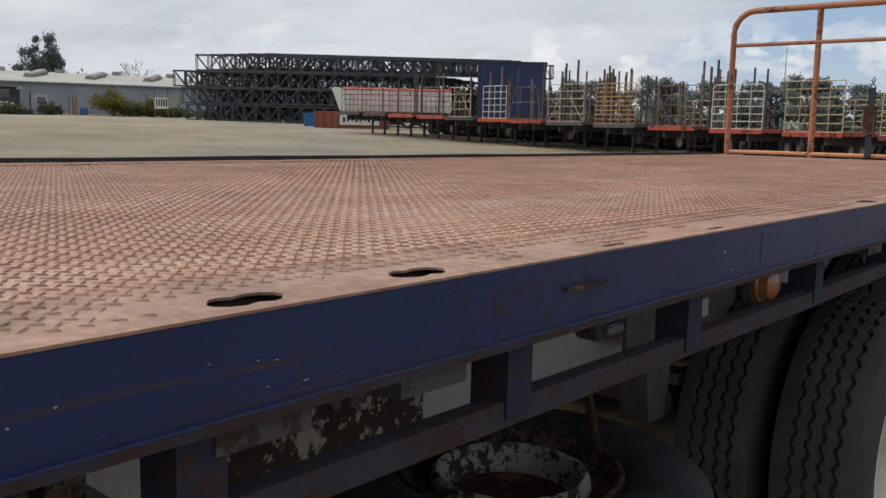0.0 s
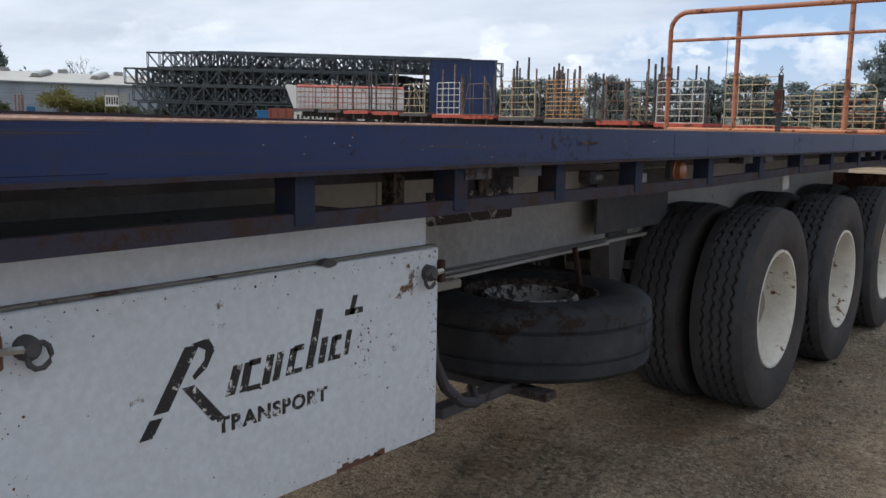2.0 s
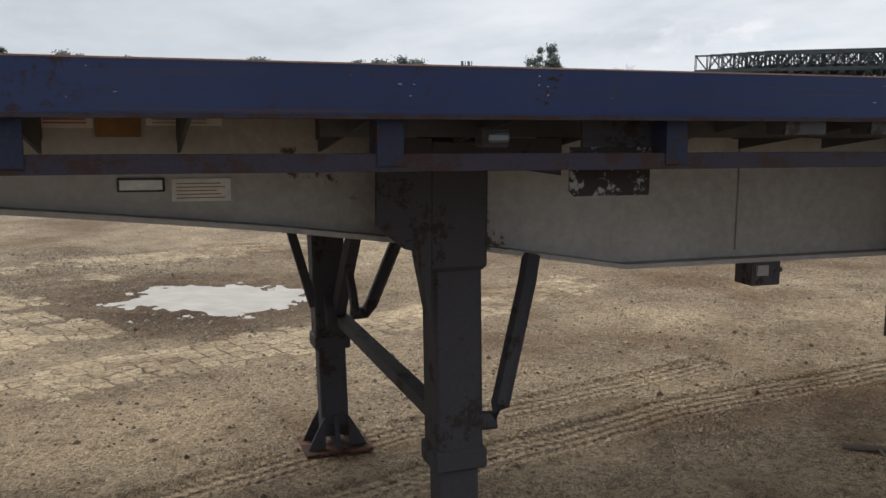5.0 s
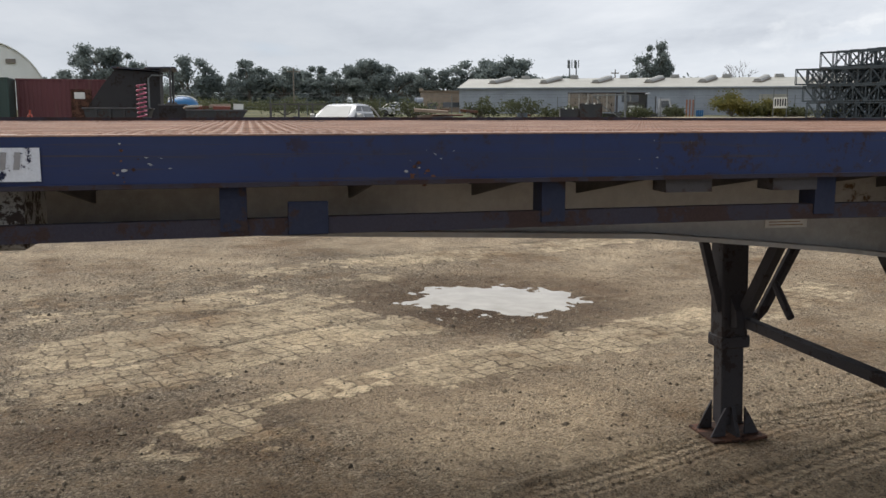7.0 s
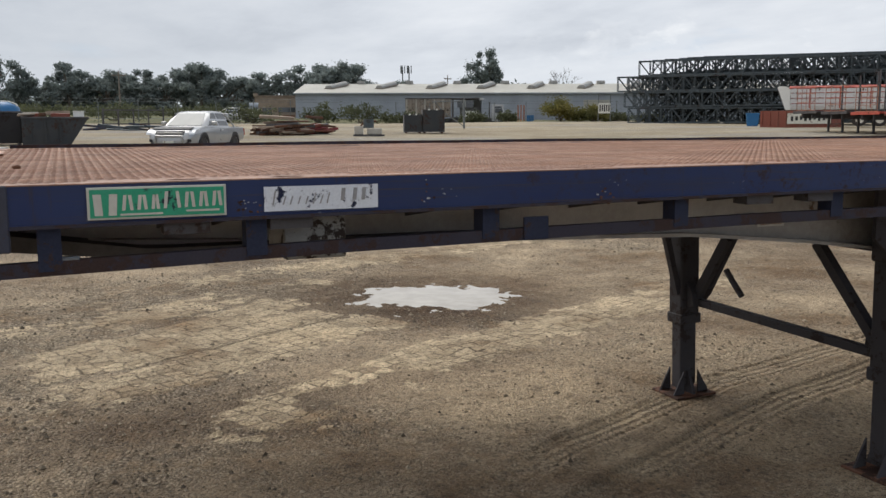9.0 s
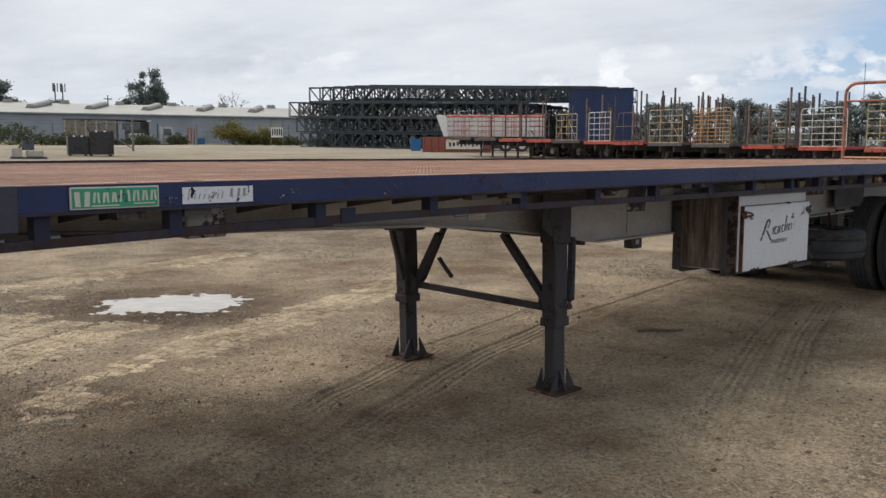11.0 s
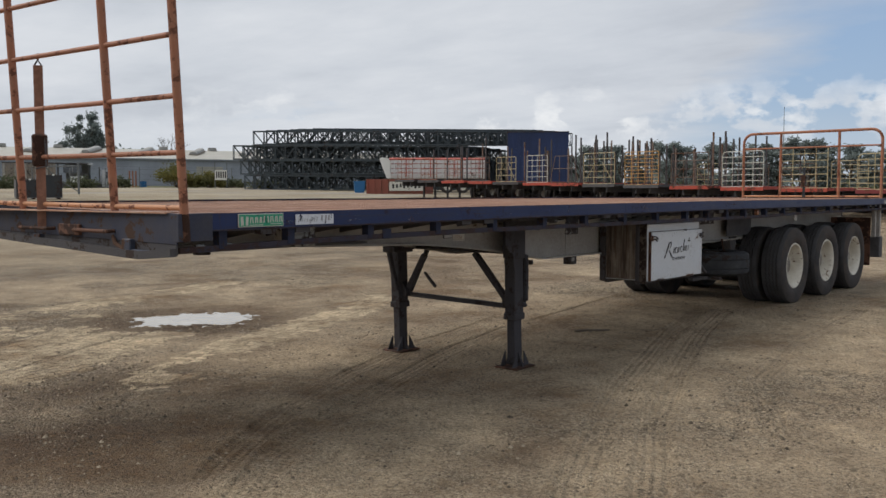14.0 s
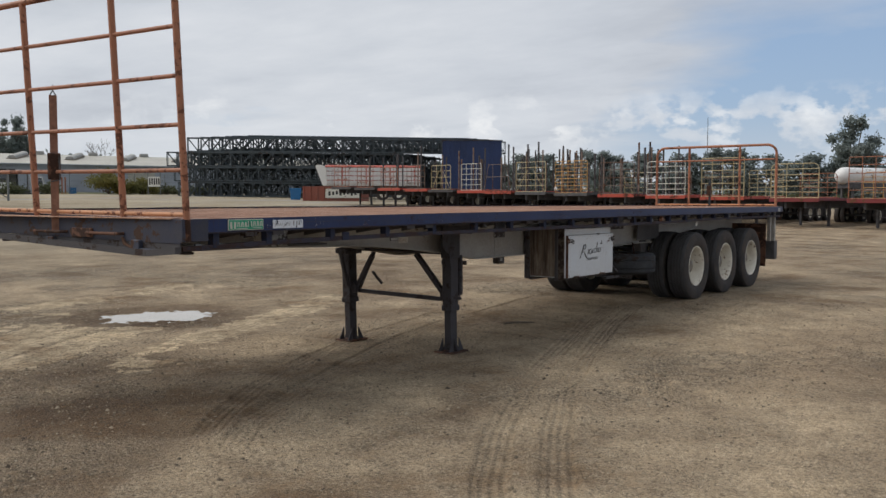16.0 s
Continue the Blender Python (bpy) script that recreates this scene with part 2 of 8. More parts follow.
def streaked_end():
    """Bare tan-grey sheet with dark runs down it."""
    k = Nodes("streaked box end")
    runs = k.noise(9, 6, 0.65, k.mapped(k.pos, (2.2, 2.2, 0.16)))
    thin = k.noise(34, 4, 0.6, k.mapped(k.pos, (1.5, 1.5, 0.07)))
    fine = k.noise(60, 4, 0.7)
    col = k.mix(k.ramp(k.noise(4, 5, 0.6), ((0.35, 0.0), (0.65, 1.0))), (0.17, 0.135, 0.105), (0.27, 0.225, 0.18))
    col = k.mix(k.ramp(runs, ((0.44, 0.0), (0.60, 0.9))), col, (0.046, 0.032, 0.026))
    col = k.mix(k.ramp(thin, ((0.52, 0.0), (0.66, 0.7))), col, (0.075, 0.045, 0.030))
    col = k.mix(k.ramp(fine, ((0.45, 0.0), (0.75, 0.4))), col, (0.10, 0.060, 0.040))
    k.bump(fine, 0.25, 0.003)
    return k.done(col, 0.8, 0, 0.3)


M_BOXEND = streaked_end()
M_FLAKE = painted("flaked white plate", (0.26, 0.25, 0.24), 0.80, 0.8, (0.17, 0.15, 0.13), 7.5, (0.042, 0.030, 0.027))
M_FLAKE2 = painted("flaking white bracket", (0.29, 0.285, 0.27), 0.50, 0.8, (0.2, 0.175, 0.145), 5.0, (0.060, 0.042, 0.034))
M_UNDER = plain("dark underframe", (0.085, 0.081, 0.083), 0.8, 0, 0.4, 4.0)
M_DARKTXT = plain("black sign paint", (0.012, 0.012, 0.014), 0.5, 0, 0.3, 30)
M_GREENSIGN = painted("green sign enamel", (0.012, 0.27, 0.145), 0.05, 0.35, (0.03, 0.22, 0.13), 3.0, (0.02, 0.03, 0.05), None, 0.5, 0.3)
M_SILVER = plain("pale sign silver", (0.52, 0.50, 0.44), 0.4, 0.0, 0.15, 20)
M_STICKW = plain("white sticker", (0.62, 0.60, 0.55), 0.5, 0, 0.15, 20)
M_STICKT = painted("torn white sticker", (0.60, 0.62, 0.66), 0.40, 0.5, (0.5, 0.5, 0.52), 4.0, (0.018, 0.022, 0.06), None, 0.4, 0.4)
M_STICKO = plain("brown paper patch", (0.24, 0.13, 0.05), 0.7, 0, 0.25, 12)
M_PENCIL = plain("grey marker", (0.28, 0.27, 0.27), 0.7, 0, 0.2, 30)
M_REDTXT = plain("faded red print", (0.45, 0.16, 0.12), 0.6, 0, 0.2, 30)
M_AMBER = glassy("dusty amber lens", (0.30, 0.115, 0.045), 0.3)
M_LENS = glassy("clear lens", (0.13, 0.14, 0.15), 0.2)
M_CHROME = plain("dull zinc", (0.45, 0.44, 0.42), 0.4, 0.8, 0.25, 20)
M_STRAP = plain("dirty strap webbing", (0.24, 0.12, 0.08), 0.9, 0, 0.3, 30)
M_STRAPD = plain("dark strap webbing", (0.03, 0.035, 0.04), 0.9, 0, 0.3, 30)


def tyre_rubber():
    k = Nodes("tyre rubber")
    dust = k.noise(5, 6, 0.65)
    fine = k.noise(70, 4, 0.7)
    col = k.mix(k.ramp(dust, ((0.35, 0.0), (0.75, 0.8))), (0.034, 0.033, 0.034), (0.088, 0.066, 0.054))
    col = k.mix(k.ramp(fine, ((0.45, 0.0), (0.8, 0.4))), col, (0.10, 0.09, 0.078))
    k.bump(fine, 0.3, 0.003)
    return k.done(col, 0.85, 0, 0.25)


M_TYRE = tyre_rubber()
M_TREAD = plain("dusty worn tread rubber", (0.074, 0.073, 0.075), 0.9, 0, 0.22, 6.0, 0.4, 0.003, 0.2)
M_OLDTYRE = painted("perished tyre rubber", (0.026, 0.027, 0.031), 0.20, 0.9, (0.060, 0.062, 0.064), 2.2, (0.045, 0.032, 0.027), (0.20, 0.21, 0.21), 0.2, 0.9)


def deck_rust(name, light, dark=1.0):
    k = Nodes(name)
    broad = k.noise(0.9, 5, 0.6)
    streak = k.noise(2.0, 6, 0.7, k.mapped(k.pos, (0.35, 2.2, 1)))
    fine = k.noise(55, 5, 0.7)
    col = k.mix(k.ramp(broad, ((0.3, 0.0), (0.7, 1.0))), (0.385, 0.203, 0.128), (0.575, 0.325, 0.212))
    col = k.mix(k.ramp(streak, ((0.45, 0.0), (0.72, 0.55))), col, (0.74, 0.58, 0.46))
    col = k.mix(k.ramp(fine, ((0.4, 0.0), (0.75, 0.6))), col, (0.12, 0.056, 0.038))
    col = k.mix(light, col, (0.62, 0.44, 0.335))
    if dark < 1:
        col = k.mix(k.ramp(k.noise(7, 7, 0.7), ((0.35, 0.75), (0.65, 0.25))), col, (0.13, 0.066, 0.045))
    k.bump(fine, 0.35, 0.002)
    return k.done(col, k.ramp(fine, ((0.3, 0.46), (0.8, 0.74))), 0.0, 0.45)


M_DECK = deck_rust("rusted deck plate", 0.0)
# the darker mix stands for dirt and for the lugs' shaded near sides
M_LUG = deck_rust("worn lug tops", 0.0, 0.8)
M_FLANGE = deck_rust("smooth rusted edge", 0.0, 0.72)


def soil():
    """Dusty yard dirt: gravel, damp stains, pressed tread blocks with cracks, fine tyre prints."""
    k = Nodes("yard dirt")

    def attr(name, out="Fac"):
        n = k.n.new("ShaderNodeAttribute")
        n.attribute_name = name
        return n.outputs[out]

    def cells(vec, scale, feature, rand=1.0):
        n = k.n.new("ShaderNodeTexVoronoi")
        n.feature, n.voronoi_dimensions = feature, "2D"
        n.inputs["Scale"].default_value, n.inputs["Randomness"].default_value = scale, rand
        k.l.new(vec, n.inputs["Vector"])
        return n.outputs
    broad = k.noise(0.16, 5, 0.55)
    mid = k.noise(0.8, 7, 0.66)
    grit = k.noise(30, 6, 0.78)
    fine = k.noise(95, 5, 0.75)
    clod = k.noise(6, 6, 0.7)
    y = k.axis(1)
    col = k.mix(k.ramp(mid, ((0.34, 0.0), (0.66, 1.0))), (0.325, 0.236, 0.148), (0.52, 0.402, 0.268))
    # loose gravel: grey and tan chips with dark gaps
    peb = cells(k.pos, 46, "F1")
    peb2 = cells(k.pos, 95, "F1")
    gm = k.math("MULTIPLY", k.math("ADD", k.math("MULTIPLY", attr("gravel"), 0.55), 0.45), k.ramp(clod, ((0.36, 0.20), (0.56, 1.0))))
    stone = k.mix(k.ramp(peb["Color"], ((0.2, 0.0), (0.8, 1.0))), (0.115, 0.092, 0.066), (0.62, 0.510, 0.375))
    stone = k.mix(k.ramp(peb["Distance"], ((0.34, 0.0), (0.62, 0.85))), stone, (0.075, 0.058, 0.042))
    col = k.mix(k.math("MULTIPLY", gm, 0.85), col, stone)
    speck = k.math("MULTIPLY", k.ramp(peb2["Distance"], ((0.24, 1.0), (0.38, 0.0))), k.ramp(k.noise(3.5, 5, 0.7), ((0.40, 0.35), (0.58, 0.95))))
    col = k.mix(speck, col, k.mix(k.ramp(peb2["Color"], ((0.3, 0.0), (0.75, 1.0))), (0.045, 0.035, 0.026), (0.52, 0.44, 0.33)))
    # damp earth
    wet = k.math("MULTIPLY", attr("damp"), k.ramp(clod, ((0.30, 0.55), (0.60, 1.0))))
    col = k.mix(k.math("MULTIPLY", wet, 0.95), col, k.mix(clod, (0.085, 0.053, 0.031), (0.165, 0.108, 0.064)))
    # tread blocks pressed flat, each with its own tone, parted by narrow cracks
    tv = attr("track", "Vector")
    tv = k.mix(0.10, tv, k.mix(1.0, tv, k.noise_rgb(5.0), "ADD"))
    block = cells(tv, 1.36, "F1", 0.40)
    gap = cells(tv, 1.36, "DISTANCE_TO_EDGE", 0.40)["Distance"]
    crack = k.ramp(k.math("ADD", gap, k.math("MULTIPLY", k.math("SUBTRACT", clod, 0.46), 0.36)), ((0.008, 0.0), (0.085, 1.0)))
    pick = k.math("ADD", attr("packed"), k.math("ADD", k.math("MULTIPLY", k.math("SUBTRACT", block["Color"], 0.5), 0.95), k.math("MULTIPLY", k.math("SUBTRACT", clod, 0.5), 1.1)))
    flat = k.ramp(pick, ((0.36, 0.0), (0.58, 1.0)))
    mud = k.mix(block["Color"], (0.47, 0.365, 0.240), (0.70, 0.565, 0.388))
    mud = k.mix(k.ramp(k.noise(22, 5, 0.7), ((0.45, 0.0), (0.72, 0.6))), mud, (0.24, 0.185, 0.12))
    col = k.mix(k.math("MULTIPLY", flat, 0.95), col, mud)
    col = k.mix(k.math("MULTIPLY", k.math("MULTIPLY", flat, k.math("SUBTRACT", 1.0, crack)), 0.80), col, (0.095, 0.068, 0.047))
    # broad pale and brown patches
    patch = k.ramp(k.math("ADD", k.noise(0.75, 7, 0.68), k.math("MULTIPLY", attr("sandy"), 0.17)), ((0.36, (0.62, 0.52, 0.42)), (0.50, (1.04, 1.03, 1.00)), (0.64, (1.42, 1.40, 1.34))))
    col = k.mix(1.0, col, patch, "MULTIPLY")
    # clotted, uneven tone
    col = k.mix(k.ramp(k.noise(4.2, 8, 0.74), ((0.34, 0.8), (0.50, 0.0))), col, k.mix(0.50, col, (0.075, 0.050, 0.030)))
    # grain
    col = k.mix(k.ramp(grit, ((0.38, 0.95), (0.50, 0.0))), col, k.mix(0.62, col, (0.030, 0.022, 0.015)))
    col = k.mix(k.ramp(fine, ((0.50, 0.0), (0.72, 0.55))), col, k.mix(0.45, col, (0.55, 0.47, 0.36)))
    # the far yard: pale and sandy with grey gravel sheets
    far = k.mix(k.ramp(broad, ((0.35, 0.0), (0.65, 1.0))), (0.30, 0.245, 0.165), (0.42, 0.36, 0.26))
    far = k.mix(k.ramp(k.noise(0.05, 4, 0.6, k.mapped(k.pos, (1, 2.5, 1))), ((0.5, 0.0), (0.62, 0.8))), far, (0.32, 0.305, 0.275))
    far = k.mix(k.ramp(k.noise(1.4, 6, 0.7), ((0.45, 0.0), (0.75, 0.5))), far, (0.19, 0.155, 0.105))
    span = k.n.new("ShaderNodeMapRange")
    span.interpolation_type = "SMOOTHSTEP"
    k.l.new(y, span.inputs[0])
    span.inputs[1].default_value, span.inputs[2].default_value = 7.0, 30.0
    col = k.mix(span.outputs[0], col, far)
    grass = k.n.new("ShaderNodeMapRange")
    k.l.new(k.math("ADD", y, k.math("MULTIPLY", k.noise(0.08, 4), 18.0)), grass.inputs[0])
    grass.inputs[1].default_value, grass.inputs[2].default_value = 97.0, 103.0
    turf = k.mix(k.ramp(k.noise(0.07, 6, 0.7), ((0.35, 0.0), (0.65, 1.0))), (0.075, 0.088, 0.040), (0.16, 0.145, 0.075))
    col = k.mix(grass.outputs[0], col, turf)
    # relief
    print_h = attr("print", "Vector")
    pn = k.n.new("ShaderNodeSeparateXYZ")
    k.l.new(print_h, pn.inputs[0])
    ribs = k.math("SINE", k.math("ADD", k.math("MULTIPLY", pn.outputs[0], 120.0), k.math("MULTIPLY", k.math("ABSOLUTE", pn.outputs[1]), 70.0)), 0.0)
    lanes = k.math("SINE", k.math("MULTIPLY", pn.outputs[1], 105.0), 0.0)
    ribs = k.math("MULTIPLY", k.math("ADD", k.math("MULTIPLY", ribs, 0.55), k.math("MULTIPLY", lanes, 0.7)), pn.outputs[2])
    hgt = k.math("ADD", k.math("MULTIPLY", grit, 0.8), k.math("MULTIPLY", k.ramp(peb["Distance"], ((0.0, 1.0), (0.6, 0.0))), k.math("ADD", k.math("MULTIPLY", gm, 0.7), 0.10)))
    hgt = k.math("ADD", hgt, k.math("MULTIPLY", speck, 0.35))
    hgt = k.math("ADD", hgt, k.math("MULTIPLY", k.math("MULTIPLY", flat, crack), 0.5))
    hgt = k.math("ADD", hgt, k.math("MULTIPLY", ribs, 0.45))
    k.bump(hgt, 1.0, 0.030)
    return k.done(col, 0.92, 0, 0.25)


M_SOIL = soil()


def water():
    k = Nodes("puddle water")
    murk = k.ramp(k.noise(3.0, 5, 0.6), ((0.35, 0.0), (0.7, 1.0)))
    k.bump(k.noise(14, 3, 0.5), 0.03, 0.004)
    return k.done(k.mix(murk, (0.30, 0.26, 0.20), (0.42, 0.38, 0.31)), 0.06, 0, 0.6)


M_WATER = water()


def corrugated(name, c, per_metre, axis=(1, 0, 0), rough=0.45, var=0.12, rust=0.0):
    k = Nodes(name)
    wave = k.n.new("ShaderNodeTexWave")
    wave.inputs["Scale"].default_value = per_metre * 0.314
    k.l.new(k.mapped(k.pos, (1, 1, 1), axis), wave.inputs["Vector"])
    a = k.noise(0.35, 5, 0.6)
    s = k.noise(1.2, 5, 0.6, k.mapped(k.pos, (1.5, 1.5, 0.15)))
    col = k.mix(k.ramp(a, ((0.3, 0.0), (0.7, 1.0))), tuple(v * (1 - var) for v in c), tuple(min(1, v * (1 + var)) for v in c))
    col = k.mix(k.ramp(s, ((0.5, 0.0), (0.75, 0.35 + rust))), col, (0.14, 0.09, 0.06) if rust else tuple(v * 0.7 for v in c))
    k.bump(wave.outputs[1], 0.5, 0.02)
    return k.done(col, rough, 0.0, 0.4)


M_SHEDWALL = corrugated("grey-blue shed sheeting", (0.29, 0.315, 0.355), 5)
M_SHEDROOF = corrugated("cream shed roof", (0.37, 0.355, 0.305), 5)
M_MAROON = corrugated("maroon container steel", (0.115, 0.030, 0.034), 4, rust=0.2)
M_REDBOX = corrugated("rusty red container steel", (0.20, 0.055, 0.035), 4, rust=0.3)
M_GREENBOX = corrugated("dark green container steel", (0.03, 0.055, 0.046), 4)
M_SKIP = painted("dark skip steel", (0.026, 0.030, 0.034), 0.25, 0.7, (0.07, 0.06, 0.05), 0.8, (0.06, 0.035, 0.025))
M_VENT = plain("weathered vent zinc", (0.31, 0.305, 0.285), 0.6, 0, 0.2, 2)
# pale base tint imitates the sky mirrored in the windscreen
M_SCREEN = plain("dusty windscreen glass", (0.10, 0.115, 0.11), 0.08, 0, 0.10, 2.0, 0.0, 0.001, 0.6)
M_BLUESHEET = corrugated("dark blue sheeting", (0.014, 0.030, 0.095), 3, var=0.25)
M_TRUSS = painted("truss green-grey steel", (0.055, 0.070, 0.080), 0.15, 0.6, (0.07, 0.08, 0.075), 0.7, (0.06, 0.04, 0.03))
M_REDSTEEL = painted("red trailer paint", (0.36, 0.050, 0.028), 0.30, 0.55, (0.25, 0.09, 0.06), 0.7, (0.12, 0.04, 0.025))
M_DKRED = painted("dark red trailer paint", (0.17, 0.020, 0.022), 0.25, 0.55, (0.12, 0.05, 0.04), 0.7)
M_WGATE = painted("white gate paint", (0.50, 0.50, 0.45), 0.10, 0.5, (0.45, 0.42, 0.36), 1.5)
M_CREAM = painted("cream gate paint", (0.42, 0.35, 0.20), 0.20, 0.5, (0.42, 0.33, 0.2), 1.5)
M_YELLOW = painted("yellow gate paint", (0.46, 0.25, 0.07), 0.25, 0.55, (0.4, 0.23, 0.1), 1.5)
M_GREYGATE = painted("weathered brown gate steel", (0.16, 0.12, 0.10), 0.45, 0.7, (0.2, 0.15, 0.11), 1.5)
M_TANK = painted("dusty white tank paint", (0.62, 0.62, 0.61), 0.06, 0.4, (0.45, 0.43, 0.4), 0.6)
M_CARWHITE = plain("silver-white car paint", (0.43, 0.435, 0.44), 0.20, 0.35, 0.05, 2, 0.02, 0.001, 0.6)
M_GLASS = glassy("dark window glass", (0.02, 0.025, 0.03), 0.05)
M_PLASTIC = plain("black plastic trim", (0.02, 0.02, 0.022), 0.5)
M_HEADLAMP = glassy("lamp lens", (0.55, 0.57, 0.6), 0.1)
M_REDLENS = glassy("red lens", (0.30, 0.02, 0.02), 0.2)
M_BRICK = plain("tan block wall", (0.29, 0.225, 0.17), 0.85, 0, 0.2, 1.5)
M_CURTAIN = painted("tan curtain canvas", (0.26, 0.215, 0.17), 0.30, 0.85, (0.17, 0.14, 0.115), 0.9, (0.075, 0.058, 0.048))
# near-black base for the lean-to wall and the crate
M_DARKSHEET = painted("sooty dark sheet steel", (0.022, 0.021, 0.023), 0.25, 0.8, (0.035, 0.032, 0.032), 0.8, (0.030, 0.020, 0.018))
M_DOME = plain("white dome fabric", (0.74, 0.73, 0.68), 0.6, 0, 0.08, 0.3)
M_TANKBLUE = plain("blue plastic tank", (0.02, 0.13, 0.30), 0.4, 0, 0.15, 1.0)
M_SCRAP = painted("rusted scrap steel", (0.10, 0.055, 0.04), 0.6, 0.85, (0.12, 0.08, 0.06), 0.8)
M_PLANK = plain("weathered pale plank", (0.40, 0.37, 0.32), 0.8, 0, 0.2, 2)
M_POLE = plain("grey timber pole", (0.20, 0.17, 0.14), 0.85, 0, 0.2, 1)
M_WIRE = plain("fence steel", (0.16, 0.17, 0.17), 0.6, 0.3, 0.2, 2)
M_PINK = plain("pink painted coil", (0.42, 0.10, 0.16), 0.5, 0, 0.3, 3)
M_BARK = plain("grey bark", (0.14, 0.115, 0.09), 0.9, 0, 0.3, 1.5)
M_BARE = plain("bare twigs", (0.10, 0.085, 0.075), 0.9, 0, 0.2, 1.5)


def foliage(name, dark, light):
    k = Nodes(name)
    rnd = k.geo.outputs["Random Per Island"]
    col = k.mix(k.ramp(k.noise(0.35, 4, 0.6), ((0.3, 0.0), (0.7, 1.0))), dark, light)
    col = k.mix(k.math("MULTIPLY", rnd, 0.6), col, tuple(v * 0.7 for v in dark))
    k.done(col, 0.75, 0, 0.25)
    thin = k.n.new("ShaderNodeBsdfTranslucent")
    k.l.new(col, thin.inputs[0])
    both = k.n.new("ShaderNodeMixShader")
    both.inputs[0].default_value = 0.45
    k.l.new(k.b.outputs[0], both.inputs[1])
    k.l.new(thin.outputs[0], both.inputs[2])
    k.l.new(both.outputs[0], k.out.inputs[0])
    return k.m


# distance haze is mixed into this leaf colour: paler and bluer than leaves
M_GUM = foliage("gum leaves", (0.185, 0.220, 0.212), (0.275, 0.310, 0.285))
M_BUSH = foliage("yellow-green bush leaves", (0.11, 0.115, 0.045), (0.26, 0.215, 0.055))
M_SCRUB = foliage("dull scrub leaves", (0.070, 0.082, 0.045), (0.135, 0.140, 0.075))


# ---- shape helpers ----
def mesh_of(bm, name, material, smooth=False):
    me = bpy.data.meshes.new(name)
    bmesh.ops.recalc_face_normals(bm, faces=bm.faces[:])
    bm.to_mesh(me)
    bm.free()
    if smooth:
        me.polygons.foreach_set("use_smooth", [True] * len(me.polygons))
        me.set_sharp_from_angle(angle=radians(38))
    me.materials.append(material)
    return me


def raw_mesh(name, verts, faces, material, smooth=False):
    me = bpy.data.meshes.new(name)
    me.from_pydata(verts, [], faces)
    me.materials.append(material)
    if smooth:
        me.polygons.foreach_set("use_smooth", [True] * len(me.polygons))
    me.update()
    return me


def piece(name, me, parent, label="", m=None):
    """One mesh object under a thing or a part."""
    ob = new(name, me)
    ob.parent = parent
    if m is not None:
        ob.matrix_basis = m
    return tagged(ob, label)


def part(name, bm, material, parent, label="", smooth=False, m=None):
    return piece(name, mesh_of(bm, name, material, smooth), parent, label, m)


def thing(name, label, category, group="", at=None):
    ob = new(name)
    ob.empty_display_size = 0.2
    if at is not None:
        ob.matrix_basis = at
    return tagged(ob, label, category, group)


def solo(name, bm, material, label, category, group="", smooth=False, at=None, kind=""):
    ob = new(name, mesh_of(bm, name, material, smooth))
    if at is not None:
        ob.matrix_basis = at
    return tagged(ob, label, category, group, kind)


def box(bm, x0, x1, y0, y1, z0, z1, bevel=0.0):
    vs = [bm.verts.new((x, y, z)) for x in (x0, x1) for y in (y0, y1) for z in (z0, z1)]
    fs = [bm.faces.new([vs[i] for i in q]) for q in ((0, 1, 3, 2), (4, 6, 7, 5), (0, 4, 5, 1), (2, 3, 7, 6), (0, 2, 6, 4), (1, 5, 7, 3))]
    if bevel:
        bmesh.ops.recalc_face_normals(bm, faces=fs)
        bmesh.ops.bevel(bm, geom=list({e for f in fs for e in f.edges}), offset=bevel, segments=1, affect="EDGES", profile=0.5)
    return bm


def B(x0, x1, y0, y1, z0, z1, bevel=0.0):
    return box(bmesh.new(), x0, x1, y0, y1, z0, z1, bevel)


def prism(bm, outline, axis, a, b):
    """An outline of 2D points drawn out along axis (0, 1 or 2) from a to b."""
    def put3(p, v):
        q = list(p)
        q.insert(axis, v)
        return bm.verts.new(q)
    lo, hi = [put3(p, a) for p in outline], [put3(p, b) for p in outline]
    bm.faces.new(lo), bm.faces.new(hi[::-1])
    for i in range(len(lo)):
        j = (i + 1) % len(lo)
        bm.faces.new((lo[i], lo[j], hi[j], hi[i]))
    return bm


def tube(bm, points, r, n=8, r2=None, caps=True):
    """A round bar along points; tapers from r to r2."""
    pts = [Vector(p) for p in points]
    rings = []
    ref = Vector((0.13, 0.21, 0.97))
    for i, p in enumerate(pts):
        d = (pts[min(i + 1, len(pts) - 1)] - pts[max(i - 1, 0)]).normalized()
        s = d.cross(ref if abs(d.dot(ref)) < 0.95 else Vector((1, 0.1, 0))).normalized()
        u = d.cross(s)
        rad = r if r2 is None else r + (r2 - r) * i / (len(pts) - 1)
        rings.append([bm.verts.new(p + rad * (math.cos(2 * math.pi * k / n) * s + math.sin(2 * math.pi * k / n) * u)) for k in range(n)])
    for a, b in zip(rings, rings[1:]):
        for k in range(n):
            bm.faces.new((a[k], a[(k + 1) % n], b[(k + 1) % n], b[k]))
    if caps:
        bm.faces.new(rings[0][::-1]), bm.faces.new(rings[-1])
    return bm


def T(points, r, n=8, r2=None):
    return tube(bmesh.new(), points, r, n, r2)


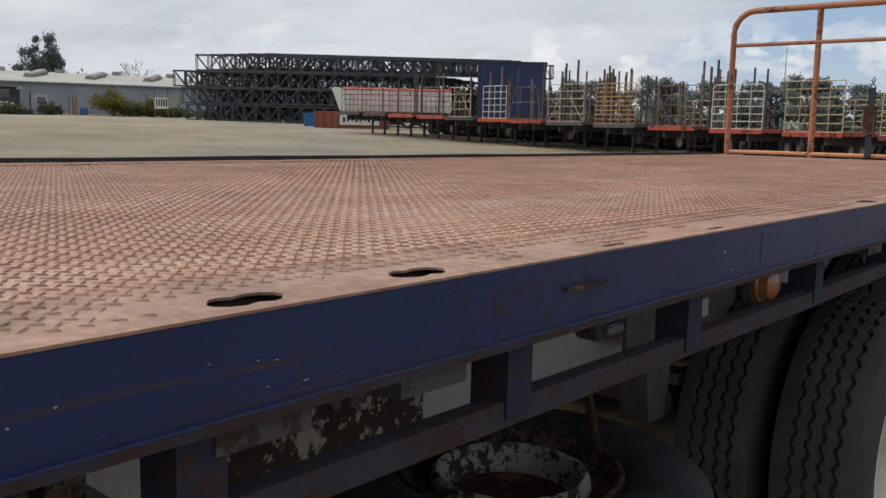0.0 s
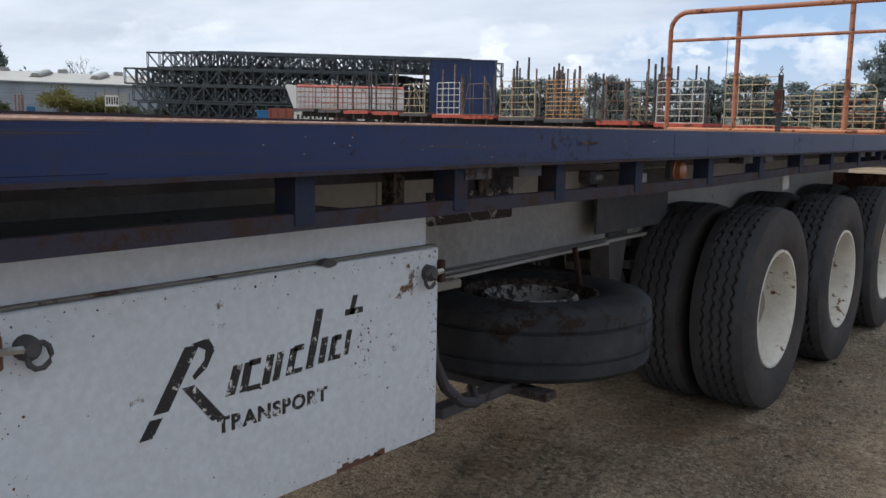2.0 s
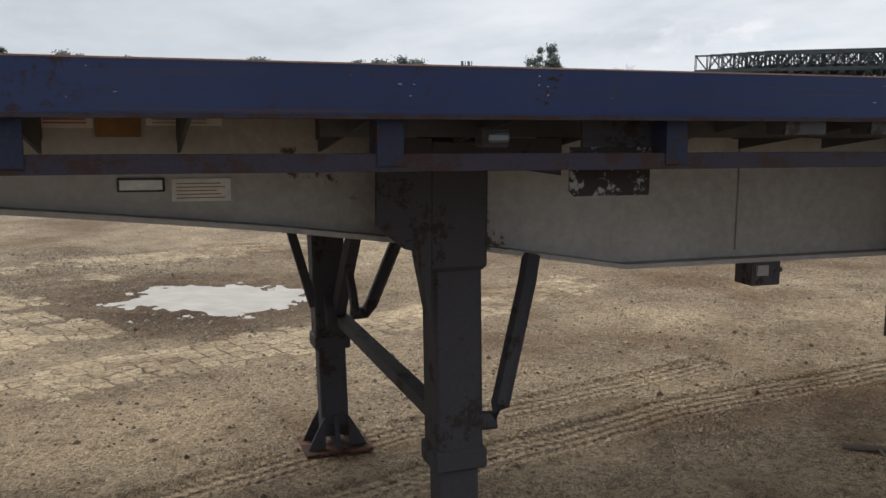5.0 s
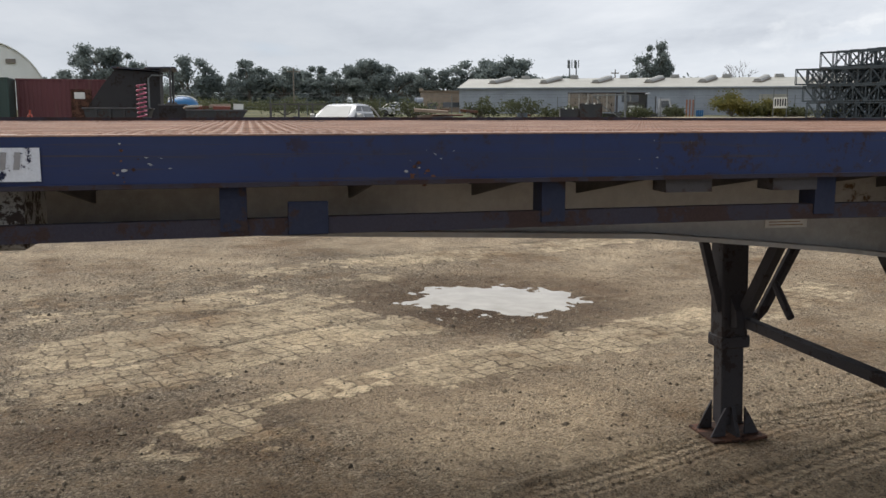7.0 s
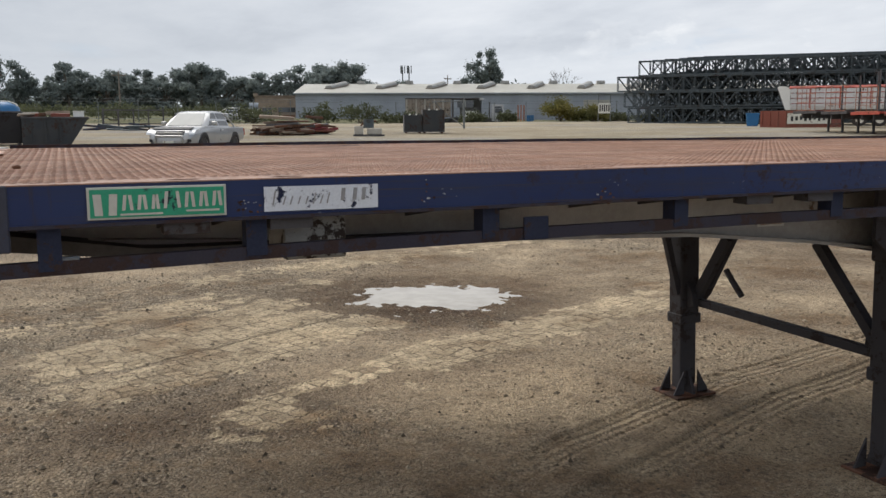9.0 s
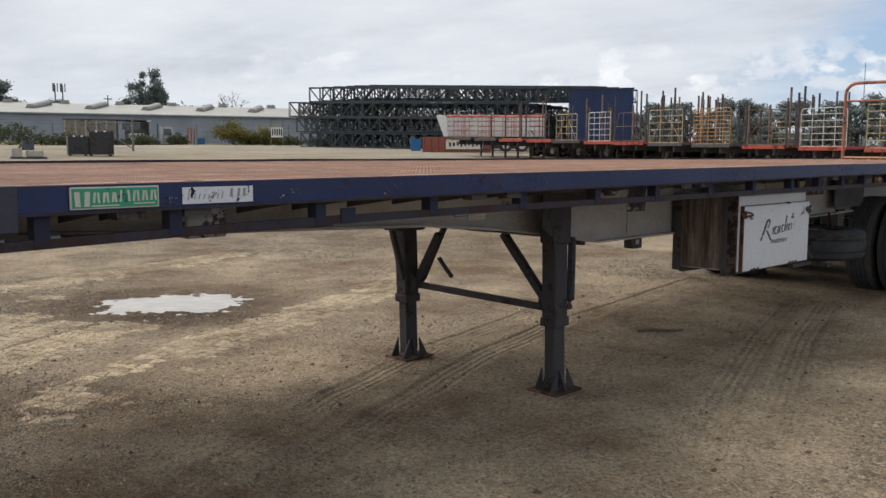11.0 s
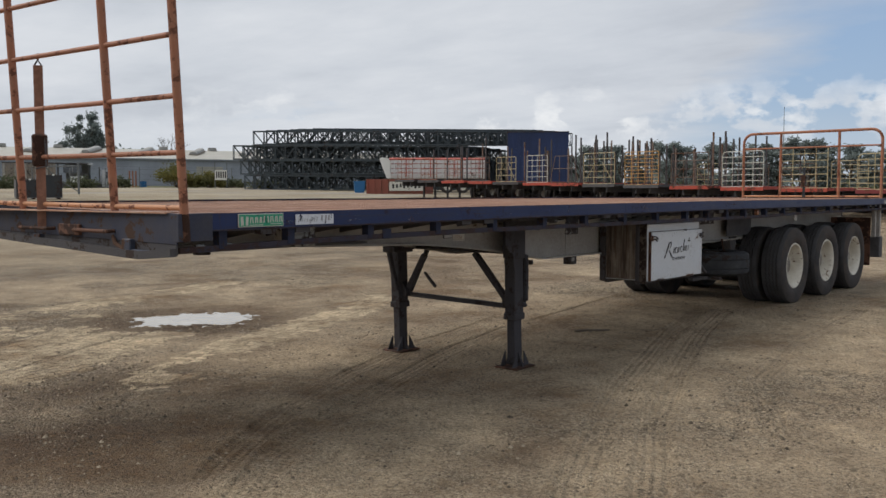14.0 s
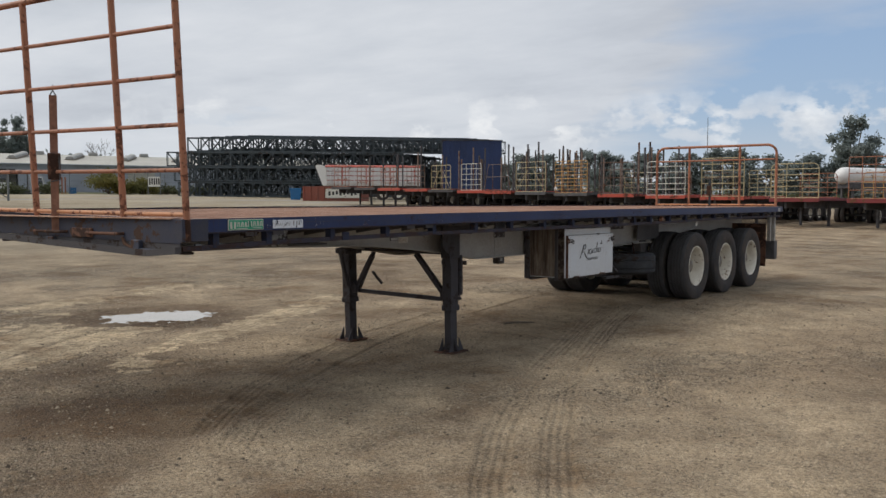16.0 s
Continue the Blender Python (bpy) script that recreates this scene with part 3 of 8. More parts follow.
def bar(bm, p, q, w, h):
    """A rectangular bar from p to q, w wide (level) and h deep."""
    p, q = Vector(p), Vector(q)
    d = (q - p).normalized()
    s = d.cross(Vector((0, 0, 1)) if abs(d.z) < 0.9 else Vector((1, 0, 0))).normalized() * (w / 2)
    u = d.cross(s).normalized() * (h / 2)
    a = [bm.verts.new(p + i * s + j * u) for i, j in ((-1, -1), (1, -1), (1, 1), (-1, 1))]
    b = [bm.verts.new(q + i * s + j * u) for i, j in ((-1, -1), (1, -1), (1, 1), (-1, 1))]
    bm.faces.new(a[::-1]), bm.faces.new(b)
    for i in range(4):
        bm.faces.new((a[i], a[(i + 1) % 4], b[(i + 1) % 4], b[i]))
    return bm


def square_run(points, w, h):
    """One continuous rectangular bar through the points."""
    bm = bmesh.new()
    pts = [Vector(p) for p in points]
    rings = []
    for i, p in enumerate(pts):
        d = (pts[min(i + 1, len(pts) - 1)] - pts[max(i - 1, 0)]).normalized()
        q = d.cross(Vector((0, 0, 1))).normalized()
        u = q.cross(d)
        rings.append([bm.verts.new(p + q * (a * w / 2) + u * (b * h / 2)) for a, b in ((-1, -1), (1, -1), (1, 1), (-1, 1))])
    for a, b in zip(rings, rings[1:]):
        for k in range(4):
            bm.faces.new((a[k], a[(k + 1) % 4], b[(k + 1) % 4], b[k]))
    bm.faces.new(rings[0][::-1]), bm.faces.new(rings[-1])
    return bm


def lathe(bm, profile, n, axis="y", wobble=None):
    """Turns (offset along axis, radius) points round the axis through the origin."""
    rings = []
    for j, (o, r) in enumerate(profile):
        ring = []
        for i in range(n):
            a = 2 * math.pi * i / n
            oo = o + (wobble(j, i) if wobble else 0)
            c, s = r * math.cos(a), r * math.sin(a)
            ring.append(bm.verts.new({"y": (c, oo, s), "z": (c, s, oo), "x": (oo, c, s)}[axis]))
        rings.append(ring)
    for a, b in zip(rings, rings[1:]):
        for i in range(n):
            bm.faces.new((a[i], a[(i + 1) % n], b[(i + 1) % n], b[i]))
    return bm


def lerp_at(table, x):
    for (x0, v0), (x1, v1) in zip(table, table[1:]):
        if x <= x1:
            return v0 + (v1 - v0) * max(0, (x - x0) / (x1 - x0))
    return table[-1][1]


def smooth01(v):
    v = min(1, max(0, v))
    return v * v * (3 - 2 * v)


# ---- ground ----
RISE = 0.0235


def land(x, y):
    """The yard's broad shape: level round the trailer, rising gently beyond it, a little higher at the rear wheels."""
    u = (min(y, 170) - 6) / 3
    z = RISE * 3 * (u if u > 30 else math.log1p(math.exp(u)))
    z += 0.104 * smooth01((x - 4.5) / 4.5) * (1 - smooth01((x - 15) / 12)) * (1 - smooth01((abs(y - 1.2) - 4) / 10))
    z += 0.32 * smooth01((x - 22) / 36) * (1 - smooth01((y - 85) / 35))
    z -= 0.03 * math.exp(-(((x - 5.25) / 7.0) ** 2 + ((y - 33.6) / 6.0) ** 2))
    z -= 0.85 * math.exp(-(((x - 45.0) / 10.0) ** 2 + ((y - 98.5) / 5.5) ** 2))
    return z


PUDDLE = (3.44, 5.36)


def hash01(ix, iy, seed):
    v = np.sin(ix * 127.1 + iy * 311.7 + seed * 74.7) * 43758.5453
    return v - np.floor(v)


def bumps(x, y, scale, seed, octaves=3):
    """Smooth value noise about zero, for whole arrays."""
    out, amp, tot = np.zeros_like(x), 1.0, 0.0
    for o in range(octaves):
        u, v = x * scale * 2 ** o + 17.3 * seed, y * scale * 2 ** o + 5.9 * seed
        iu, iv = np.floor(u), np.floor(v)
        fu, fv = u - iu, v - iv
        fu, fv = fu * fu * (3 - 2 * fu), fv * fv * (3 - 2 * fv)
        a, b = hash01(iu, iv, seed), hash01(iu + 1, iv, seed)
        c, d = hash01(iu, iv + 1, seed), hash01(iu + 1, iv + 1, seed)
        out += amp * (a + (b - a) * fu + (c - a) * fv + (a - b - c + d) * fu * fv - 0.5)
        tot += amp
        amp *= 0.5
    return out / tot


def ease(v):
    v = np.clip(v, 0, 1)
    return v * v * (3 - 2 * v)


def along(x, y, line):
    """Run along a polyline and offset from it, for whole arrays."""
    best, s_best = np.full_like(x, 1e9), np.zeros_like(x)
    run = 0.0
    for (x0, y0), (x1, y1) in zip(line, line[1:]):
        dx, dy = x1 - x0, y1 - y0
        ln = math.hypot(dx, dy)
        s = ((x - x0) * dx + (y - y0) * dy) / ln
        off = ((x - x0) * -dy + (y - y0) * dx) / ln
        ok = (s >= -0.03) & (s <= ln + 0.03) & (np.abs(off) < np.abs(best))
        best, s_best = np.where(ok, off, best), np.where(ok, run + s, s_best)
        run += ln
    return s_best, best


# broad block-tread tracks of an earth mover, and narrow truck tracks
BLOCKS = [
    (((0.85, 2.16), (1.03, 2.29), (1.52, 2.58), (2.14, 3.0), (2.8, 3.36), (4.3, 3.95), (6.5, 4.9)), 0.27),
    (((-2.5, 1.9), (-0.03, 3.12), (0.95, 3.55), (1.84, 4.15), (2.7, 4.5)), 0.26),
    (((-2.5, 3.1), (0.27, 4.22), (0.70, 4.4), (1.41, 4.86), (2.2, 5.6)), 0.24),
    (((-3.0, 5.0), (0.2, 5.9), (2.5, 7.2), (6.0, 8.2)), 0.26),
    (((-2.8, 2.5), (-0.3, 3.68), (0.6, 4.0), (1.5, 4.5), (2.3, 4.95)), 0.20),
    (((-3.0, 3.9), (0.2, 5.05), (1.4, 5.7), (2.6, 6.5)), 0.24),
]
RUTS = [
    (((0.10, -0.42), (0.60, -0.02), (1.06, 0.22), (1.86, 0.62), (3.03, 1.12), (4.14, 1.58), (5.34, 1.9), (8.5, 2.2)), 0.12),
    (((0.15, -0.05), (0.60, 0.30), (1.38, 0.82), (2.6, 1.45), (4.0, 2.0), (6.0, 2.5)), 0.10),
    (((-0.4, -2.75), (0.48, -2.15), (1.43, -1.59), (2.65, -1.01), (4.07, -0.41), (6.26, 0.35), (8.0, 0.8)), 0.105),
    (((-0.2, -3.0), (0.73, -2.45), (1.68, -1.91), (2.87, -1.29), (4.29, -0.69), (6.3, 0.04), (8.0, 0.5)), 0.105),
    (((3.2, -2.0), (4.67, -1.31), (6.5, -0.95), (9.0, -0.8)), 0.09),
]


def soil_arrays(x, y):
    """Height, pressed blocks, damp soil, loose gravel, and run/offset along the tracks, over whole arrays."""
    z = np.array([land(a, b) for a, b in zip(x.ravel(), y.ravel())]).reshape(x.shape)
    f = np.clip(np.minimum.reduce([(x + 9) / 2, (20 - x) / 3, (y + 8) / 2, (14 - y) / 3]), 0, 1)
    gravel = ease((bumps(x, y, 0.45, 3, 4) * 2 + 0.45 * np.exp(-(((x - 2.6) / 1.3) ** 2 + ((y - 2.0) / 0.9) ** 2)) + 0.02) * 3)
    px, py = PUDDLE
    damp = np.clip(1.3 * np.exp(-(((x - px) / 1.45) ** 2 + ((y - py) / 1.20) ** 2) ** 2) * (1 + 0.8 * bumps(x, y, 1.8, 61, 3)), 0, 1)
    damp = np.maximum(damp, 0.85 * np.exp(-(((x - 0.9) / 1.5) ** 2 + ((y - 2.6 - 0.25 * (x - 0.9)) / 0.45) ** 2)))
    damp = np.maximum(damp, 0.9 * np.exp(-(((x + 0.1) / 1.0) ** 2 + ((y - 1.35) / 0.6) ** 2)))
    damp = np.maximum(damp, 0.95 * np.exp(-(((x - 1.72) / 0.42) ** 2 + ((y + 1.05) / 0.22) ** 2)))
    damp = np.maximum(damp, 0.45 * ease((bumps(x, y, 0.33, 11, 4) - 0.11) * 6))
    sandy = np.exp(-(((x - 5.6) / 3.2) ** 2 + ((y + 2.0) / 1.3) ** 2)) + 0.6 * np.exp(-(((x - 3.0) / 1.6) ** 2 + ((y - 2.7) / 0.8) ** 2))
    sandy = sandy - 0.9 * np.exp(-(((x - 0.1) / 1.0) ** 2 + ((y - 0.95) / 0.55) ** 2))
    h = 0.035 * bumps(x, y, 0.5, 1, 3) + 0.016 * bumps(x, y, 2.6, 2, 3)
    h += (0.010 + 0.010 * gravel) * bumps(x, y, 13.0, 4, 2)
    er = np.sqrt(((x - px) / 0.66) ** 2 + ((y - py + 0.12 * (x - px)) / 0.62) ** 2)
    h *= 1 - np.exp(-(er / 1.6) ** 4)
    h += -0.035 + 0.034 * ease((er - 0.35) / 1.3) - 0.004 + (0.030 * bumps(x, y, 2.8, 41, 2) + 0.040 * bumps(x, y, 10.0, 43, 2)) * np.exp(-((er - 1.0) / 0.45) ** 2) - (-0.035 + 0.034 - 0.004) * ease((er - 1.6) / 0.8)
    packed, tu, tv = np.zeros_like(x), np.zeros_like(x), np.zeros_like(x)
    near = np.full_like(x, 1e9)
    for n, (line, half) in enumerate(BLOCKS):
        s, off = along(x, y, line)
        wob = off + 0.05 * bumps(x, y, 1.2, 8, 2)
        r = np.abs(wob) / (half * 1.25)
        hit = (r < 1.25) & (s > 0) & (r < near)
        near = np.where(hit, r, near)
        keep = ease((0.30 + 1.25 * bumps(x, y, 0.8, 21, 3)) * 3.0) * (1 - ease((r - 0.50) / 0.75)) * ease(s / 0.7)
        v = wob / 0.140
        tu, tv = np.where(hit, s / 0.175 + 41 * n, tu), np.where(hit, v + 67 * n, tv)
        packed = np.where(hit, keep, packed)
        h = np.where(hit, h * (1 - 0.45 * keep) + 0.006 * keep, h)
    pu, pv, pm = np.zeros_like(x), np.zeros_like(x), np.zeros_like(x)
    for line, half in RUTS:
        s, off = along(x, y, line)
        off = off + 0.015 * bumps(x, y, 2.0, 9, 2)
        w = np.abs(off)
        fade = ease((bumps(x, y, 0.7, 31, 2) + 0.48) * 3)
        rut = 1 - ease((w - half * 0.85) / (half * 0.5))
        hit = fade * rut > pm
        pu, pv, pm = np.where(hit, s, pu), np.where(hit, off, pv), np.maximum(pm, fade * rut)
        h += fade * (-0.013 * rut + 0.010 * np.exp(-((w - half * 1.25) / (half * 0.28)) ** 2))
    h *= f
    for fx, fy in ((3.735, 0.575), (3.687, 1.955)):
        d = np.maximum(np.abs(x - fx), np.abs(y - fy))
        k = 1 - ease((d - 0.18) / 0.12)
        h += (0.004 - z - h) * k
    zero = np.zeros_like(x)
    return z + h, packed * f, np.clip(damp * f, 0, 1), gravel, sandy, np.stack([tu, tv, zero], -1), np.stack([pu, pv, pm * f], -1)


def axis_steps(lo, hi, fine, reach):
    inner = list(np.arange(lo, hi + fine / 2, fine))
    out, back, step = [], [], fine
    v = hi
    while v < reach:
        step *= 1.12
        v += step
        out.append(v)
    v, step = lo, fine
    while v > -reach:
        step *= 1.12
        v -= step
        back.append(v)
    return back[::-1] + inner + out


def build_ground():
    xs, ys = np.array(axis_steps(-4.6, 8.0, 0.024, 2500)), np.array(axis_steps(-3.4, 6.6, 0.024, 2500))
    gx, gy = np.meshgrid(xs, ys)
    z, packed, damp, gravel, sandy, track, prints = soil_arrays(gx, gy)
    nx, ny = len(xs), len(ys)
    me = bpy.data.meshes.new("ground")
    me.vertices.add(nx * ny)
    me.vertices.foreach_set("co", np.stack([gx, gy, z], -1).astype(np.float32).ravel())
    j, i = np.mgrid[0:ny - 1, 0:nx - 1]
    a = (j * nx + i).ravel()
    quads = np.stack([a, a + 1, a + nx + 1, a + nx], -1).astype(np.int32)
    me.loops.add(quads.size)
    me.loops.foreach_set("vertex_index", quads.ravel())
    me.polygons.add(len(quads))
    me.polygons.foreach_set("loop_start", np.arange(0, quads.size, 4, dtype=np.int32))
    me.polygons.foreach_set("use_smooth", np.ones(len(quads), dtype=bool))
    for name, values in (("packed", packed), ("damp", damp), ("gravel", gravel), ("sandy", sandy)):
        me.attributes.new(name, "FLOAT", "POINT").data.foreach_set("value", values.astype(np.float32).ravel())
    for name, values in (("track", track), ("print", prints)):
        me.attributes.new(name, "FLOAT_VECTOR", "POINT").data.foreach_set("vector", values.astype(np.float32).ravel())
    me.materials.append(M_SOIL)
    me.update(calc_edges=True)
    tagged(new("ground", me), "bare brown dirt yard with gravel and tyre tracks", "ground", kind="structure")


build_ground()


def build_puddle():
    bm = bmesh.new()
    cx, cy = PUDDLE
    z = land(cx, cy) - 0.025
    ring = []
    for i in range(48):
        a = 2 * math.pi * i / 48
        ring.append(bm.verts.new((cx + 1.10 * math.cos(a), cy + 1.0 * math.sin(a) - 0.12 * 1.10 * math.cos(a), z)))
    bm.faces.new(ring)
    solo("puddle", bm, M_WATER, "shallow muddy rain puddle lying in the dirt", "puddle")


build_puddle()


def pebble_mat():
    k = Nodes("loose pebbles")
    rnd = k.geo.outputs["Random Per Island"]
    col = k.ramp(rnd, ((0.0, (0.07, 0.056, 0.042)), (0.35, (0.15, 0.118, 0.083)), (0.65, (0.28, 0.222, 0.152)), (1.0, (0.46, 0.38, 0.275))))
    return k.done(k.mix(k.ramp(k.noise(140, 3), ((0.4, 0.0), (0.7, 0.5))), col, (0.12, 0.095, 0.068)), 0.9, 0, 0.25)


def build_pebbles():
    """Loose stones trodden into the dirt, thickest on the gravel."""
    rng = np.random.RandomState(12)
    n = 150000
    x, y = rng.uniform(-4.2, 10.5, n), rng.uniform(-3.2, 8.0, n)
    z, packed, damp, gravel, _, _, _ = soil_arrays(x[None], y[None])
    z, gravel, packed = z[0], gravel[0], packed[0]
    clump = bumps(x, y, 1.6, 51, 3) + 0.5
    wet = np.hypot((x - PUDDLE[0]) / 1.0, (y - PUDDLE[1]) / 0.9) < 0.72
    ok = (rng.rand(n) < (0.06 + 0.65 * gravel * clump + 0.20 * clump ** 2) * (1 - 0.9 * packed)) & ~wet
    x, y, z = x[ok], y[ok], z[ok]
    n = len(x)
    r = np.clip(rng.lognormal(math.log(0.0062), 0.48, n), 0.003, 0.020)
    turn = rng.uniform(0, 2 * math.pi, n)
    shape = np.array([(1, 0, 0), (0, 1, 0), (-1, 0, 0), (0, -1, 0), (0, 0, 1), (0, 0, -0.6)], dtype=float)
    v = shape[None] * r[:, None, None] * rng.uniform(0.65, 1.35, (n, 6, 1))
    c, s = np.cos(turn)[:, None], np.sin(turn)[:, None]
    vx, vy, vz = v[..., 0] * c - v[..., 1] * s, v[..., 0] * s + v[..., 1] * c, v[..., 2] * 0.75
    verts = np.stack([vx + x[:, None], vy + y[:, None], vz + (z + 0.15 * r)[:, None]], -1).reshape(-1, 3)
    tri = np.array([(0, 1, 4), (1, 2, 4), (2, 3, 4), (3, 0, 4), (1, 0, 5), (2, 1, 5), (3, 2, 5), (0, 3, 5)])
    faces = (tri[None] + 6 * np.arange(n)[:, None, None]).reshape(-1, 3)
    tagged(new("pebble", raw_mesh("pebble", verts.tolist(), faces.tolist(), pebble_mat())), "loose grey and tan stones in the dirt", "gravel", kind="stuff")


build_pebbles()


# ---- the flatbed trailer ----
DECK, COAM, LONG, WIDE = 1.482, 1.381, 13.14, 2.50
trailer = thing("flatbed_trailer", "long blue flatbed semi-trailer with a rusty chequer plate deck", "trailer")

# slotted pockets in the deck edge: along, across, half length, half width
HOLES = [(x, 0.042, 0.042, 0.024) for x in (0.60, 0.86, 2.40, 2.66, 4.36, 4.60, 6.527, 6.763, 8.45, 8.71, 10.4, 10.66, 12.2, 12.46)]
HOLES += [(x, 0.022, 0.030, 0.007) for x in (1.30, 1.75, 3.15, 3.60, 5.10, 5.55, 6.18, 7.16, 7.505, 9.2, 9.7, 11.3, 11.8)]
HOLES.sort()


def holed_strip(bm, y0, y1, far, z):
    """The smooth top flange with slotted pockets cut through it."""
    xs = [0.0]
    for c, *_ in HOLES:
        xs += [c - 0.06, c + 0.06]
    xs.append(LONG)
    for a, b in zip(xs[::2], xs[1::2]):
        box(bm, a, b, y0, y1, z - 0.003, z)
    for c, off, rx, ry in HOLES:
        yc = WIDE - off if far else off
        inner, outer = [], []
        for i in range(16):
            an = 2 * math.pi * i / 16
            ca, sa = math.cos(an), math.sin(an)
            inner.append((c + rx * ca + 0.003 * math.sin(3 * an + c), yc + ry * (0.72 * sa + 0.28 * sa * abs(math.sin(2 * an)) * 1.6)))
            k = 1 / max(abs(ca), abs(sa))
            ox, oy = ca * k, sa * k
            outer.append((c + 0.06 * ox, yc + (oy * (y1 - yc) if oy > 0 else oy * (yc - y0))))
        ri = [bm.verts.new((*p, z)) for p in inner]
        rl = [bm.verts.new((*p, z - 0.003)) for p in inner]
        ro = [bm.verts.new((*p, z)) for p in outer]
        for i in range(16):
            j = (i + 1) % 16
            bm.faces.new((ri[i], ri[j], ro[j], ro[i]))
            bm.faces.new((ri[i], rl[i], rl[j], ri[j]))
        edge = y1 if far else y0
        bm.faces.new([bm.verts.new(p) for p in ((c - 0.06, edge, z - 0.003), (c + 0.06, edge, z - 0.003), (c + 0.06, edge, z), (c - 0.06, edge, z))])
    return bm


def build_deck():
    plate = part("deck_plate", B(0.06, LONG - 0.06, 0.165, WIDE - 0.165, DECK - 0.008, DECK - 0.002), M_DECK, trailer, "rust-brown steel chequer plate deck")
    part("edge_flange", holed_strip(bmesh.new(), -0.0015, 0.163, False, DECK + 0.0015), M_FLANGE, trailer, "smooth rusty deck edge with slotted pockets")
    part("edge_flange", holed_strip(bmesh.new(), WIDE - 0.163, WIDE + 0.003, True, DECK + 0.0015), M_FLANGE, trailer)
    for c, off, rx, ry in HOLES:
        if rx > 0.035:
            for yc in (off, WIDE - off):
                bm = B(c - 0.055, c + 0.055, yc - 0.030, yc + 0.034, DECK - 0.130, DECK - 0.0065)
                bmesh.ops.delete(bm, geom=[f for f in bm.faces if f.calc_center_median().z > DECK - 0.01], context="FACES")
                part("stake_pocket", bm, M_BLACK, trailer, "dark stake pocket under a deck slot")
    # raised lugs, rows set at alternate slants
    rng = np.random.RandomState(4)
    px, py = 0.0275, 0.0293
    rows = int((WIDE - 0.08) / (py / 2))
    cols = int((LONG - 0.2) / px)
    jj, ii = np.mgrid[0:rows, 0:cols]
    x = 0.098 + px * (ii + 0.5 * (jj % 2)) + rng.normal(0, 0.0007, ii.shape)
    y = 0.040 + py / 2 * jj + rng.normal(0, 0.0007, ii.shape)
    side = np.minimum(y, WIDE - y)
    clear = np.ones(x.shape, dtype=bool)
    for c, off, rx, ry in HOLES:
        clear &= (np.abs(x - c) > rx + (0.075 if rx > 0.035 else 0.02) + 0.02 * np.sin(y * 90 + c * 7)) | (side > off + ry + (0.030 if rx > 0.035 else 0.010))
    wear = bumps(x, y, 2.2, 71, 3)
    clear &= (side > 0.09) | (wear < 0.20 - (0.06 - np.minimum(side, 0.06)) * 2.5)
    x, y, jj, wear, side = x[clear], y[clear], jj[clear], wear[clear], side[clear]
    n = len(x)
    a = np.radians(np.where(jj % 2 == 1, 45.0, -45.0)) + rng.uniform(-0.06, 0.06, n)
    c, s_ = np.cos(a)[:, None], np.sin(a)[:, None]
    h = 0.0024 * (0.85 + 0.5 * wear)
    shape = np.array([(-0.0108, 0, 0), (0, -0.0017, 0), (0.0108, 0, 0), (0, 0.0017, 0), (-0.0088, 0, 1), (0, -0.0009, 1), (0.0088, 0, 1), (0, 0.0009, 1)])
    lx, ly, lz = shape[None, :, 0], shape[None, :, 1], shape[None, :, 2]
    zz = np.where(side < 0.164, DECK + 0.0015, DECK - 0.002)[:, None] + lz * h[:, None]
    verts = np.stack([x[:, None] + lx * c - ly * s_, y[:, None] + lx * s_ + ly * c, zz], -1).reshape(-1, 3)
    quad = np.array([(4, 5, 6, 7), (0, 1, 5, 4), (1, 2, 6, 5), (2, 3, 7, 6), (3, 0, 4, 7)])
    faces = (quad[None] + 8 * np.arange(n)[:, None, None]).reshape(-1, 4).astype(np.int32)
    me = bpy.data.meshes.new("tread_pattern")
    me.vertices.add(len(verts))
    me.vertices.foreach_set("co", verts.astype(np.float32).ravel())
    me.loops.add(faces.size)
    me.loops.foreach_set("vertex_index", faces.ravel())
    me.polygons.add(len(faces))
    me.polygons.foreach_set("loop_start", np.arange(0, faces.size, 4, dtype=np.int32))
    me.materials.append(M_LUG)
    me.update(calc_edges=True)
    tagged(piece("tread_pattern", me, trailer, "raised worn lugs of the chequer plate"), kind="stuff")
    # low bead along the far edge
    part("edge_bead", square_run([(0.1 + 0.36 * i, WIDE - 0.008 + 0.002 * math.sin(i * 2.3), DECK + 0.009 + 0.0015 * math.sin(i * 1.7)) for i in range(37)], 0.012, 0.018), M_ROPE, trailer, "dark rusted rim along the far deck edge")


build_deck()


def coaming(y, out):
    """A pressed side rail: web, rolled top, bottom lip."""
    t = 0.006 * out
    pts = [(y, DECK - 0.001), (y + 0.012 * out, DECK - 0.001), (y + 0.012 * out, DECK - 0.007), (y + t, DECK - 0.010), (y + t, COAM + 0.008), (y + 0.055 * out, COAM + 0.007), (y + 0.055 * out, COAM), (y - 0.004 * out, COAM), (y - 0.006 * out, COAM + 0.006), (y, COAM + 0.010)]
    return prism(bmesh.new(), pts, 0, 0.10, LONG)


part("side_rail", coaming(0.0, 1), M_BLUE, trailer, "scuffed dark blue side rail")
part("side_rail", coaming(WIDE, -1), M_BLUE, trailer)
part("lip_edge", B(0.21, LONG, -0.0085, -0.0045, COAM + 0.0005, COAM + 0.0095), M_ROPE, trailer, "rusted lower edge of the side rail")
